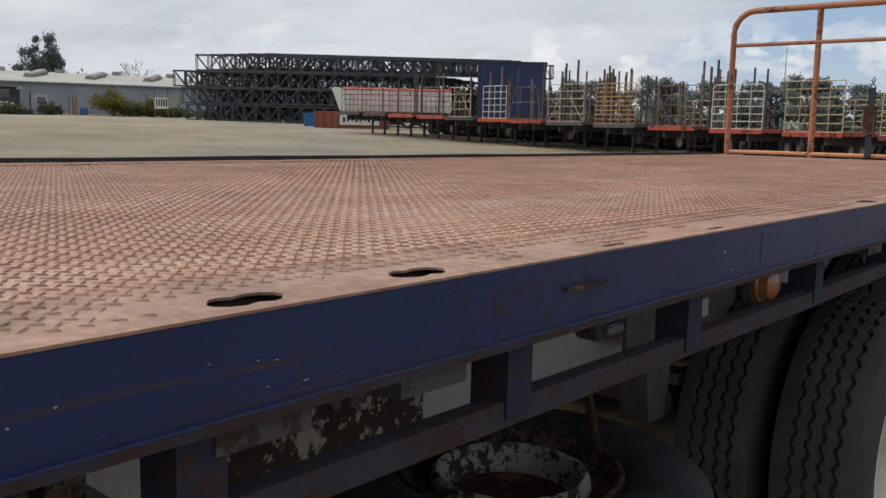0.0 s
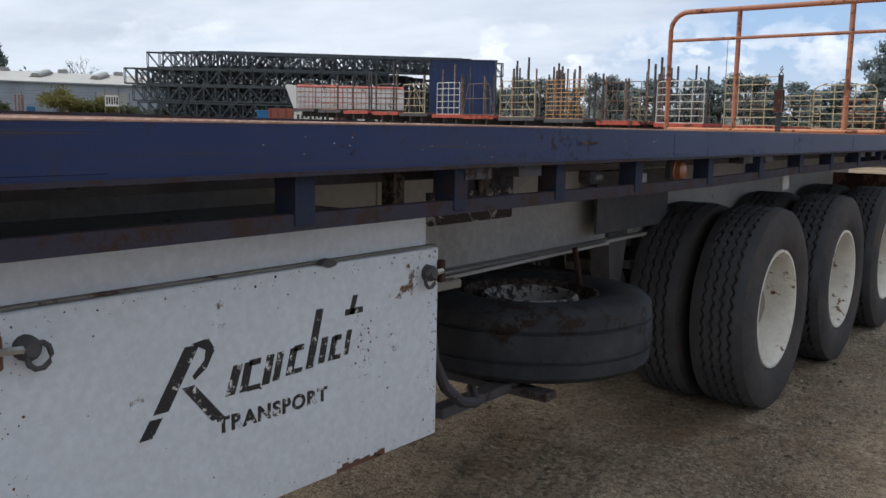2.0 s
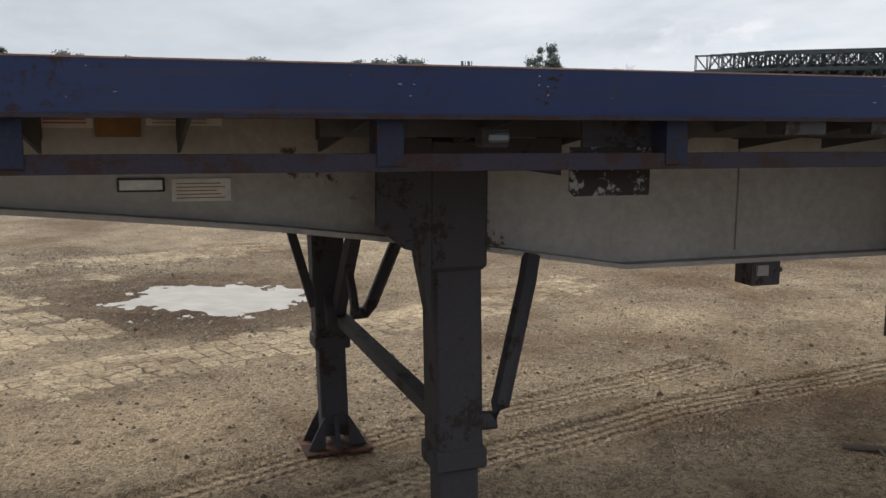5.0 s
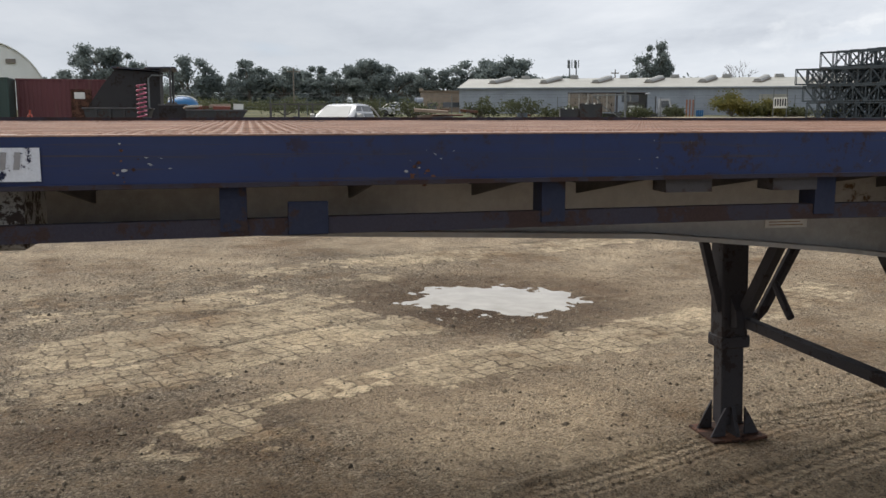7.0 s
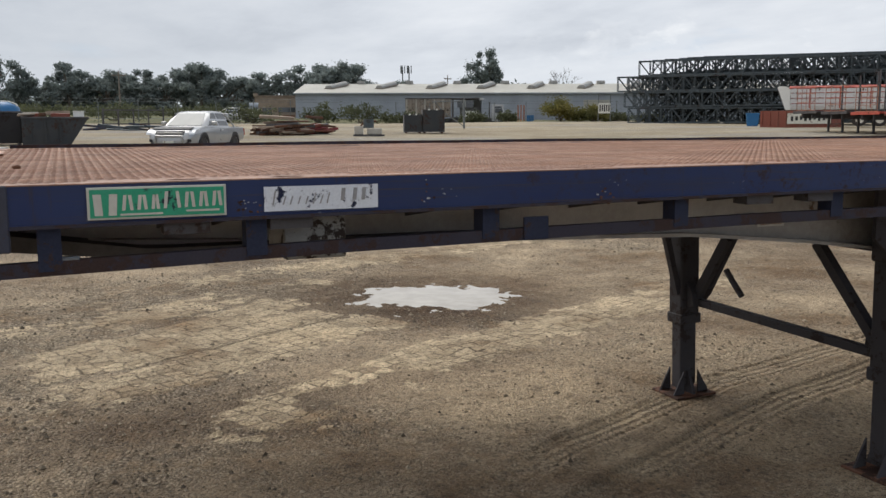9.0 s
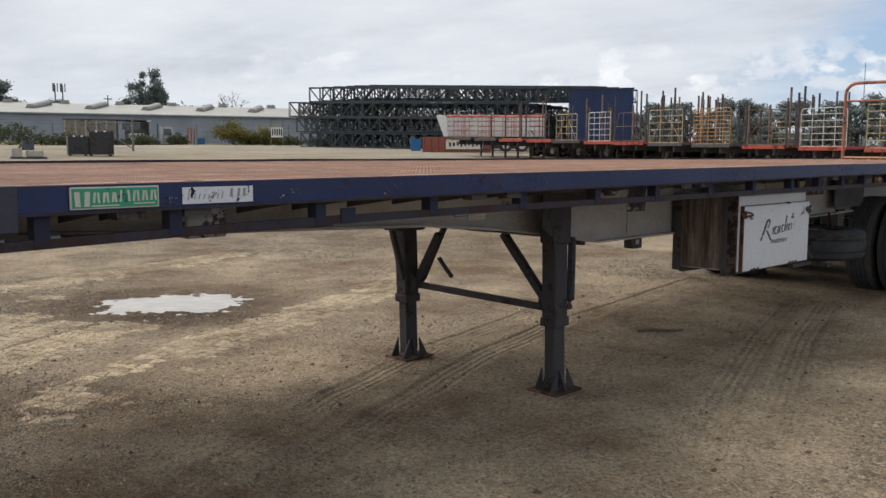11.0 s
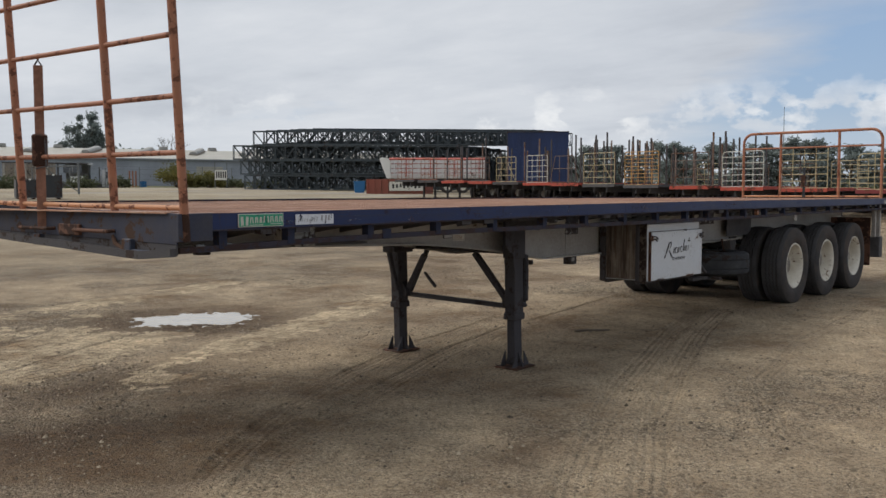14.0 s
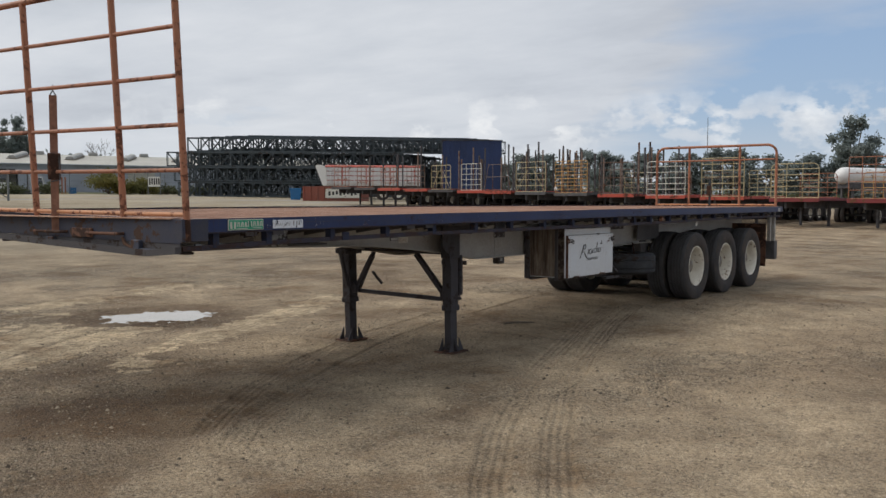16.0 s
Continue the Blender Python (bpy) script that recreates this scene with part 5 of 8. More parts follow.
latch(5.428, 1)
latch(6.445, -1)
part("top_catch", prism(bmesh.new(), [(6.075, 1.180), (6.085, 1.190), (6.105, 1.192), (6.125, 1.183), (6.120, 1.176), (6.10, 1.172)], 1, 0.099, 0.118), M_BLACK, tb)


def rust_specks():
    """Fine rust pits scattered on the door, thickest along its edges."""
    r = random.Random(17)
    bm = bmesh.new()
    for i in range(260):
        pick = r.random()
        x, z = r.uniform(5.375, 6.485), r.uniform(0.70, 1.172)
        if pick < 0.25:
            x = 5.370 + abs(r.gauss(0, 0.03))
        elif pick < 0.5:
            z = 1.174 - abs(r.gauss(0, 0.018))
        elif pick < 0.68:
            z = 0.702 + abs(r.gauss(0, 0.02))
        elif pick < 0.85:
            x, z = r.gauss(6.22, 0.025), r.gauss(0.98, 0.045)
        elif pick < 0.93:
            x = 6.484 - abs(r.gauss(0, 0.02))
        rad = 0.0009 + 0.0022 * r.random() ** 3
        n = 7
        pts = [(x + rad * r.uniform(0.6, 1.2) * math.cos(2 * math.pi * k / n), z + rad * r.uniform(0.6, 1.3) * math.sin(2 * math.pi * k / n)) for k in range(n)]
        prism(bm, pts, 1, 0.1051, 0.1062)
    tagged(part("rust_specks", bm, M_RUSTY, tb, "fine rust pits in the white paint"), kind="stuff")


rust_specks()


def worn_sign():
    k = Nodes("worn sign paint")
    worn = k.ramp(k.noise(38, 7, 0.75), ((0.56, 0.0), (0.60, 1.0)))
    return k.done(k.mix(worn, (0.012, 0.012, 0.014), (0.62, 0.60, 0.55)), 0.5)


M_WORN = worn_sign()


def painted_shape(points):
    pts = [(0.249 + 0.954 * px, 0.145 + 0.86 * pz) for px, pz in points]
    part("sign_shape", prism(bmesh.new(), pts, 1, 0.1046, 0.1062), M_WORN, tb)


def slant(x0, z0, z1, w, lean):
    x0, w = x0 - 0.12 * w, w * 1.3
    painted_shape([(x0, z0), (x0 + w, z0), (x0 + w + lean, z1), (x0 + lean, z1)])


# plain slanted brush shapes in place of the firm's name
slant(5.640, 0.885, 0.925, 0.022, 0.024)
slant(5.672, 0.935, 1.068, 0.026, 0.075)
painted_shape([(5.735, 0.978), (5.765, 0.978), (5.838, 0.885), (5.805, 0.885)])
painted_shape([(5.760, 1.072), (5.800, 1.078), (5.815, 1.050), (5.795, 1.012), (5.765, 0.990), (5.760, 1.000), (5.790, 1.030), (5.793, 1.052)])
for x0, z0, z1, w, lean in ((5.842, 0.932, 1.000, 0.018, 0.022), (5.878, 0.932, 1.000, 0.016, 0.016), (5.900, 0.930, 0.942, 0.026, 0.002), (5.905, 0.990, 1.004, 0.024, 0.002),
                            (5.938, 0.935, 1.005, 0.016, 0.016), (5.968, 0.938, 1.006, 0.014, 0.016), (6.006, 0.942, 1.008, 0.016, 0.016), (6.024, 0.942, 0.954, 0.024, 0.002), (6.032, 0.998, 1.012, 0.022, 0.002),
                            (6.066, 0.945, 1.092, 0.017, 0.034), (6.104, 0.950, 1.016, 0.015, 0.014), (6.136, 0.950, 1.012, 0.014, 0.014), (6.150, 0.950, 0.962, 0.020, 0.002), (6.156, 1.000, 1.014, 0.018, 0.002),
                            (6.186, 0.955, 1.020, 0.012, 0.014), (6.205, 1.060, 1.110, 0.012, 0.014), (6.196, 1.060, 1.076, 0.046, 0.002)):
    slant(x0, z0, z1, w, lean)


def lettering(text, size, m, material, parent, name):
    cu = bpy.data.curves.new(name, "FONT")
    cu.body, cu.size, cu.extrude, cu.space_character, cu.offset = text, size, 0.0006, 1.16, 0.0016
    tmp = new("tmp_text", cu)
    me = bpy.data.meshes.new_from_object(tmp.evaluated_get(bpy.context.evaluated_depsgraph_get()))
    bpy.data.objects.remove(tmp)
    me.materials.clear()
    me.materials.append(material)
    return piece(name, me, parent, m=m)


lettering("TRANSPORT", 0.043, Matrix.Translation((5.800, 0.1052, 0.876)) @ Euler((radians(90), 0, 0)).to_matrix().to_4x4() @ Matrix.Diagonal((1.10, 1, 1, 1)), M_WORN, tb, "painted_word")

# wheels
AXLES, HUBZ, TYRE_R = (9.205, 10.437, 11.668), 0.612, 0.508


def tyre_mesh():
    hw = 0.137
    prof = [(-hw * 0.80, 0.288), (-hw * 0.98, 0.320), (-hw * 1.06, 0.385), (-hw * 1.04, 0.440), (-hw * 0.98, 0.478), (-hw * 0.92, 0.496)]
    zig = []
    for g0 in (-0.066, -0.022, 0.022, 0.066):
        prof += [(g0 - 0.020, TYRE_R - 0.001), (g0 - 0.0085, TYRE_R - 0.001), (g0 - 0.006, TYRE_R - 0.015), (g0 + 0.006, TYRE_R - 0.015), (g0 + 0.0085, TYRE_R - 0.001)]
        n0 = len(prof)
        zig += [n0 - 4, n0 - 3, n0 - 2, n0 - 1]
    prof += [(0.088, TYRE_R - 0.003), (hw * 0.92, 0.496), (hw * 0.98, 0.478), (hw * 1.04, 0.440), (hw * 1.06, 0.385), (hw * 0.98, 0.320), (hw * 0.80, 0.288)]

    def wob(j, i):
        return (0.0055, 0.0055, -0.0055, -0.0055)[i % 4] if j in zig else 0.0
    bm = lathe(bmesh.new(), prof, 208, "y", wob)
    me = mesh_of(bm, "tyre", M_TYRE, True)
    me.materials.append(M_TREAD)
    for p in me.polygons:
        c = p.center
        if math.hypot(c.x, c.z) > 0.498:
            p.material_index = 1
    return me


def rim_mesh():
    """The dished face points outwards (-y)."""
    prof = [(-0.112, 0.292), (-0.118, 0.300), (-0.128, 0.298), (-0.128, 0.286), (-0.112, 0.274), (-0.085, 0.262), (-0.02, 0.252), (0.05, 0.247), (0.075, 0.235), (0.085, 0.19), (0.082, 0.14), (0.075, 0.115), (0.060, 0.112), (0.045, 0.108)]
    bm = lathe(bmesh.new(), prof, 40, "y")
    return mesh_of(bm, "rim", M_RIM, True)


def hub_mesh():
    bm = bmesh.new()
    lathe(bm, [(0.12, 0.17), (0.10, 0.175), (0.05, 0.105), (-0.03, 0.095), (-0.04, 0.07), (-0.045, 0.0)], 24, "y")
    return mesh_of(bm, "wheel", M_HUB, True)


ME_TYRE, ME_RIM, ME_HUB = tyre_mesh(), rim_mesh(), hub_mesh()
bm = bmesh.new()
lathe(bm, [(0, 0.014), (-0.022, 0.014), (-0.024, 0.0)], 6, "y")
ME_NUT = mesh_of(bm, "wheel_nut", M_RIM)


def wheel(x, y, out, z=HUBZ, parent=trailer, nuts=True):
    """out: -1 faces the near side, +1 the far side."""
    w = piece("wheel", ME_HUB, parent, "dual truck wheel with a dusty white rim", pose(x, y, z, 0, random.uniform(0, 360), 0 if out < 0 else 180))
    piece("tyre", ME_TYRE, w, "worn black truck tyre")
    piece("rim", ME_RIM, w, "dished white rim")
    if nuts:
        for i in range(10):
            a = 2 * math.pi * i / 10
            piece("wheel_nut", ME_NUT, w, m=pose(0.165 * math.cos(a), 0.078, 0.165 * math.sin(a)))
    return w


for ax in AXLES:
    wheel(ax, 0.205, -1)
    wheel(ax, 0.530, 1, nuts=False)
    wheel(ax, WIDE - 0.205, 1)
    wheel(ax, WIDE - 0.530, -1, nuts=False)
    part("axle", T([(ax, 0.35, HUBZ), (ax, WIDE - 0.35, HUBZ)], 0.065, 12), M_UNDER, trailer, smooth=True)
    for y in (0.72, 1.78):
        part("spring", prism(bmesh.new(), [(ax - 0.45, 0.80), (ax, 0.70), (ax + 0.45, 0.80), (ax + 0.45, 0.84), (ax, 0.78), (ax - 0.45, 0.84)], 1, y - 0.04, y + 0.04), M_UNDER, trailer)
        part("hanger", prism(bmesh.new(), [(ax - 0.70, 1.0), (ax - 0.50, 1.0), (ax - 0.56, 0.72), (ax - 0.66, 0.72)], 1, y - 0.05, y + 0.05), M_UNDER, trailer)
part("brake_chamber", T([(8.80, 0.80, 0.72), (8.98, 0.80, 0.72)], 0.085, 14), M_UNDER, trailer, smooth=True)
# an added dark sheet imitates the shaded void between beam and first wheel
part("guard_panel", B(8.25, 9.0, 0.600, 0.612, 1.02, 1.30), M_UNDER, trailer, "dark sheet standing in for the shaded void ahead of the wheels")
# rear end
part("rear_beam", B(LONG - 0.012, LONG, 0.02, WIDE - 0.02, 1.24, DECK, 0.003), M_NAVY, trailer)
part("rear_post", B(12.70, 12.76, 0.08, 0.14, 0.86, COAM, 0.004), M_BEAM, trailer, "pale upright of the rear mudflap bracket")
part("rear_post", B(12.95, 13.01, 0.08, 0.14, 0.80, COAM, 0.004), M_BEAM, trailer)
part("mud_flap", B(12.42, 12.432, 0.07, 0.68, 0.42, 1.18, 0.002), M_RUSTY, trailer, "dusty reddish rubber mudflap")
part("mud_flap", B(12.42, 12.432, WIDE - 0.68, WIDE - 0.07, 0.42, 1.18, 0.002), M_RUSTY, trailer)
lb = part("lamp_box", B(12.90, 13.06, 0.06, 0.40, 0.52, 0.86, 0.01), M_UNDER, trailer, "dark tail lamp box")
part("reflector", B(13.06, 13.066, 0.10, 0.36, 0.60, 0.78), M_REDLENS, lb)
part("edge_reflector", B(12.86, 12.98, -0.006, -0.002, 1.395, 1.45), M_BEAM, trailer)

# spare wheel, lying flat in its carrier
def spare_tyre_mesh():
    prof = [(-0.110, 0.288), (-0.136, 0.320), (-0.148, 0.385), (-0.142, 0.450), (-0.134, 0.490), (-0.112, 0.516), (-0.064, 0.522), (-0.060, 0.510), (-0.052, 0.510), (-0.048, 0.524),
            (0.0, 0.525), (0.048, 0.524), (0.052, 0.510), (0.060, 0.510), (0.064, 0.522), (0.112, 0.516), (0.134, 0.490), (0.142, 0.450), (0.148, 0.385), (0.136, 0.320), (0.110, 0.288)]
    return mesh_of(lathe(bmesh.new(), prof, 72, "y"), "tyre", M_OLDTYRE, True)


spare = thing("spare_wheel", "dusty spare truck wheel lying flat under the trailer", "wheel", at=pose(7.69, 0.585, 0.725, -90, 0, 35) @ Matrix.Diagonal((0.915, 0.965, 0.915, 1)))
piece("tyre", spare_tyre_mesh(), spare, "cracked black truck tyre")
rim = piece("rim", mesh_of(lathe(bmesh.new(), [(-0.112, 0.292), (-0.118, 0.300), (-0.128, 0.298), (-0.128, 0.286), (-0.108, 0.270), (-0.085, 0.262), (-0.075, 0.225), (-0.085, 0.212)], 40, "y"), "rim", M_BOXSIDE, True), spare, "rusty rim with worn white paint")
part("disc_ring", lathe(bmesh.new(), [(-0.084, 0.214), (-0.112, 0.208), (-0.118, 0.196), (-0.112, 0.186), (-0.050, 0.172), (-0.045, 0.160)], 40, "y"), M_FLAKE2, rim, "ring of flaking white paint", True)
part("disc_centre", lathe(bmesh.new(), [(-0.046, 0.162), (-0.040, 0.10), (-0.036, 0.0)], 32, "y"), M_RUSTY, rim, "", True)
part("spare_carrier", B(6.90, 8.20, 0.40, 0.46, 0.555, 0.590, 0.003), M_BLACK, trailer, "black steel spare wheel carrier")
part("spare_carrier", B(7.30, 7.37, 0.26, 1.2, 0.545, 0.575, 0.003), M_BLACK, trailer)
part("carrier_rod", T([(6.566, 0.20, 1.03), (6.585, 0.19, 0.855), (6.625, 0.18, 0.77), (6.70, 0.18, 0.71), (6.80, 0.20, 0.68), (7.08, 0.42, 0.62)], 0.016, 8), M_LEG, trailer, smooth=True)
part("carrier_rod", T([(7.92, 0.52, 1.0), (7.95, 0.50, 0.83)], 0.012, 8), M_RUSTY, trailer)
part("carrier_rail", bar(bmesh.new(), (6.66, 0.60, 0.955), (8.35, 0.60, 0.975), 0.030, 0.012), M_BEAM, trailer)
part("side_clamp", B(6.60, 6.72, 0.20, 0.24, 1.035, 1.060, 0.004), M_HUB, trailer)
part("air_tank", T([(7.2, 1.25, 0.86), (8.2, 1.25, 0.86)], 0.13, 16), M_UNDER, trailer, smooth=True)


# ---- headboard and tail gate on the trailer ----
def headboard():
    hb = thing("headboard", "tall worn orange steel tube headboard gate", "gate", at=pose(0.040, 0, DECK - 0.018, 0, -2.9, 4.5))
    top = 1.60
    ys = (0.004, 0.655, 1.695, 2.45)
    for y in ys:
        part("post", T([(0, y, -0.01 if y < 0.1 else 0.0), (0, y, top)], 0.024, 12), M_ORANGE, hb, "orange tube post with chipped paint", True)
    for z in (0.028, 0.325, 0.625, 0.945, 1.265):
        part("rail", T([(0, 0.004, z), (0, 0.80, z + 0.004), (0, 1.4, z + 0.010), (0, 2.46, z + 0.022)], 0.0148, 10), M_ORANGE2 if z < 0.1 else M_ORANGE, hb, smooth=True)
    part("top_rail", T([(0, 0.004, top), (0, 2.46, top + 0.01)], 0.0225, 12), M_ORANGE, hb, smooth=True)
    part("post_stub", T([(0, 0.004, -0.155), (0, 0.004, -0.005)], 0.0255, 12), M_RUSTY, hb, "dark rusty socket of the corner post", True)
    part("base_strip", B(-0.05, 0.03, 0.10, 2.40, -0.001, 0.006), M_DECK, hb)


headboard()


def strap(name, x, y, z_top, z_low, z_buckle, mat, label, turn=0, half=0.024):
    st = thing(name, label, "strap", at=pose(x, y, 0, 0, 0, turn))
    part("webbing", B(-0.034, -0.030, -half, half, z_low, z_top - 0.05, 0.001), mat, st)
    part("ratchet", B(-0.060, -0.036, -0.046, 0.046, z_buckle - 0.10, z_buckle + 0.10, 0.008), M_RUSTY, st, "rusty ratchet buckle")
    part("ratchet_handle", T([(-0.070, -0.036, z_buckle + 0.08), (-0.082, -0.040, z_buckle - 0.10), (-0.082, 0.02, z_buckle - 0.115)], 0.006, 6), M_BLACK, st)
    part("wire_hook", T([(-0.03, -0.02, z_top - 0.05), (-0.03, 0.012, z_top + 0.004), (0.0, 0.0, z_top + 0.03), (-0.03, -0.012, z_top + 0.004), (-0.03, 0.02, z_top - 0.05)], 0.005, 6), M_BLACK, st)
    return st


strap("ratchet_strap", -0.076, 1.450, 2.42, 1.34, 1.84, M_STRAP, "dirty brown ratchet strap hanging on the headboard", 58, 0.028)


def tail_gate():
    tg = thing("tail_gate", "low orange tube gate with rounded corners", "gate", at=pose(13.045, 0, DECK + 0.006))
    top, r, y0, y1 = 1.135, 0.17, 0.10, 2.43
    hoop = [(0, y0, 0.0), (0, y0, top - r)]
    hoop += [(0, y0 + r - r * math.cos(a), top - r + r * math.sin(a)) for a in [math.pi / 2 * i / 6 for i in range(1, 7)]]
    hoop += [(0, y1 - r + r * math.sin(a), top - r + r * math.cos(a)) for a in [math.pi / 2 * i / 6 for i in range(0, 7)]]
    hoop += [(0, y1, 0.0)]
    part("hoop", T(hoop, 0.024, 10), M_ORANGE, tg, "bent orange tube frame", True)
    for y in (0.78, 1.765):
        part("post", T([(0.01, y, 0), (0.01, y, top)], 0.023, 10), M_ORANGE, tg, smooth=True)
    for z, m in ((0.025, M_ORANGE2), (0.87, M_ORANGE)):
        part("rail", T([(0, y0, z), (0, y1, z)], 0.015, 10), m, tg, smooth=True)


tail_gate()
strap("ratchet_strap", 13.05, 1.34, 2.06, 1.50, 1.78, M_STRAPD, "dark ratchet strap hanging on the tail gate")
part("strap_tail", B(-0.03, -0.02, -0.03, 0.03, 0, 0.01), M_STRAPD, bpy.data.objects["ratchet_strap.001"], m=pose(0, 0, 1.48))

# dry clods dropped on the front of the deck
for cx, cy, r in ((0.115, 0.913, 0.008), (0.105, 1.679, 0.008), (0.202, 0.727, 0.009)):
    bm = bmesh.new()
    bmesh.ops.create_icosphere(bm, subdivisions=2, radius=r)
    rng = random.Random(int(cy * 1000))
    for v in bm.verts:
        v.co = Vector((v.co.x * 1.3, v.co.y, max(v.co.z * 0.75, -0.5 * r))) * rng.uniform(0.8, 1.2)
    solo("dirt_clod", bm, M_SCRAP, "small dark clod of dirt lying on the deck", "clod", "clods on the deck", at=pose(cx, cy, DECK - 0.021 + 0.0128 * cy + 0.5 * r))

# a broken stick on the dirt under the trailer
bm = bmesh.new()
tube(bm, [(5.70, 1.22, 0.030), (5.80, 1.12, 0.045), (5.90, 1.02, 0.040), (6.03, 0.97, 0.032)], 0.015, 8, 0.009)
tube(bm, [(5.80, 1.12, 0.045), (5.77, 1.05, 0.035)], 0.008, 6, 0.004)
solo("broken_stick", bm, M_BARK, "dark broken stick lying on the dirt", "stick")


# the deck rises slightly from the front towards the wheels, and leans towards its near side in front
BEND = ("lip_edge", "deck_plate", "edge_flange", "tread_pattern", "edge_bead", "side_rail", "doubler_plate", "cross_member", "corner_plate", "front_beam", "stake_pocket", "rear_beam", "edge_reflector", "scuffed_clip")
for ob in list(trailer.children):
    if not ob.name.startswith(BEND):
        continue
    if ob.name.startswith("cross_member"):
        ob.matrix_basis = Matrix.Translation((0, 0, float(np.interp(ob.matrix_basis.translation.x, (0, 2.5, 4.5, 6.5), (-0.021, -0.011, -0.005, 0.003))))) @ ob.matrix_basis
        continue
    me = ob.data
    if ob.name.startswith(("deck_plate", "edge_flange", "side_rail", "edge_bead", "lip_edge")):
        bm = bmesh.new()
        bm.from_mesh(me)
        for cut in (2.5, 3.0, 4.5, 6.5):
            bmesh.ops.bisect_plane(bm, geom=bm.verts[:] + bm.edges[:] + bm.faces[:], plane_co=(cut, 0, 0), plane_no=(1, 0, 0))
        bm.to_mesh(me)
        bm.free()
    co = np.empty(len(me.vertices) * 3)
    me.vertices.foreach_get("co", co)
    co = co.reshape(-1, 3)
    co[:, 2] += np.interp(co[:, 0], (0, 2.5, 4.5, 6.5), (-0.021, -0.011, -0.005, 0.003)) + co[:, 1] / WIDE * np.interp(co[:, 0], (0, 3, 6.5, 13), (0.032, 0.028, 0.016, 0.0))
    me.vertices.foreach_set("co", co.ravel())
    me.update()


# ---- parked trailers across the yard ----
ME_TYRE_FAR = mesh_of(lathe(bmesh.new(), [(-0.11, 0.28), (-0.14, 0.40), (-0.12, 0.50), (-0.05, 0.52), (0.05, 0.52), (0.12, 0.50), (0.14, 0.40), (0.11, 0.28), (0.02, 0.22), (0.02, 0.0)], 20), "wheel", M_TYRE, True)
ME_RIM_FAR = mesh_of(lathe(bmesh.new(), [(-0.10, 0.285), (-0.10, 0.25), (0.0, 0.22), (0.01, 0.0)], 16), "rim", M_RIM, True)


def far_wheel(parent, x, y, z, turn):
    w = piece("wheel", ME_TYRE_FAR, parent, m=pose(x, y, z, 0, 0, turn))
    piece("rim", ME_RIM_FAR, w)


def hoop_points(w, h, r, x=0.0):
    pts = [(x, -w / 2, 0), (x, -w / 2, h - r)]
    pts += [(x, -w / 2 + r - r * math.cos(a), h - r + r * math.sin(a)) for a in (0.5, 1.0, math.pi / 2)]
    pts += [(x, w / 2 - r + r * math.sin(a), h - r + r * math.cos(a)) for a in (0.0, 0.57, 1.07)]
    return pts + [(x, w / 2, h - r), (x, w / 2, 0)]


def gate_on(parent, x, z, w, h, mat, rails, posts, r=0.15, slope=0.0, panel=None, brace=False, thick=0.020):
    """A tube gate standing on a trailer deck."""
    m = pose(x, 0, z)
    if slope:
        outline = [(0, -w / 2, 0), (0, -w / 2 + slope, h), (0, w / 2 - slope, h), (0, w / 2, 0)]
    else:
        outline = hoop_points(w, h, r)
    hoop = part("gate", T(outline, thick * 1.15, 6), mat, parent, "steel tube end gate", True, m)
    for i in range(rails):
        zz = h * (i + 0.08) / rails
        s = slope * zz / h
        part("rail", T([(0, -w / 2 + s, zz), (0, w / 2 - s, zz)], thick, 5), mat, hoop)
    for i in range(posts):
        yy = -w / 2 + w * (i + 1) / (posts + 1)
        part("post", T([(0.01, yy, 0), (0.01, yy, h)], thick, 5), mat, hoop)
    if panel:
        part("mesh_panel", B(0.02, 0.03, -w / 2 + 0.06, w / 2 - 0.06, 0.05, h - 0.05), panel, hoop, "ochre mesh infill sheet")
    if brace:
        for s in (-1, 1):
            part("brace", T([(0.0, s * (w / 2 - 0.1), 0.1), (-0.02, s * 0.25, h * 0.72)], thick, 5), mat, hoop)
    return hoop


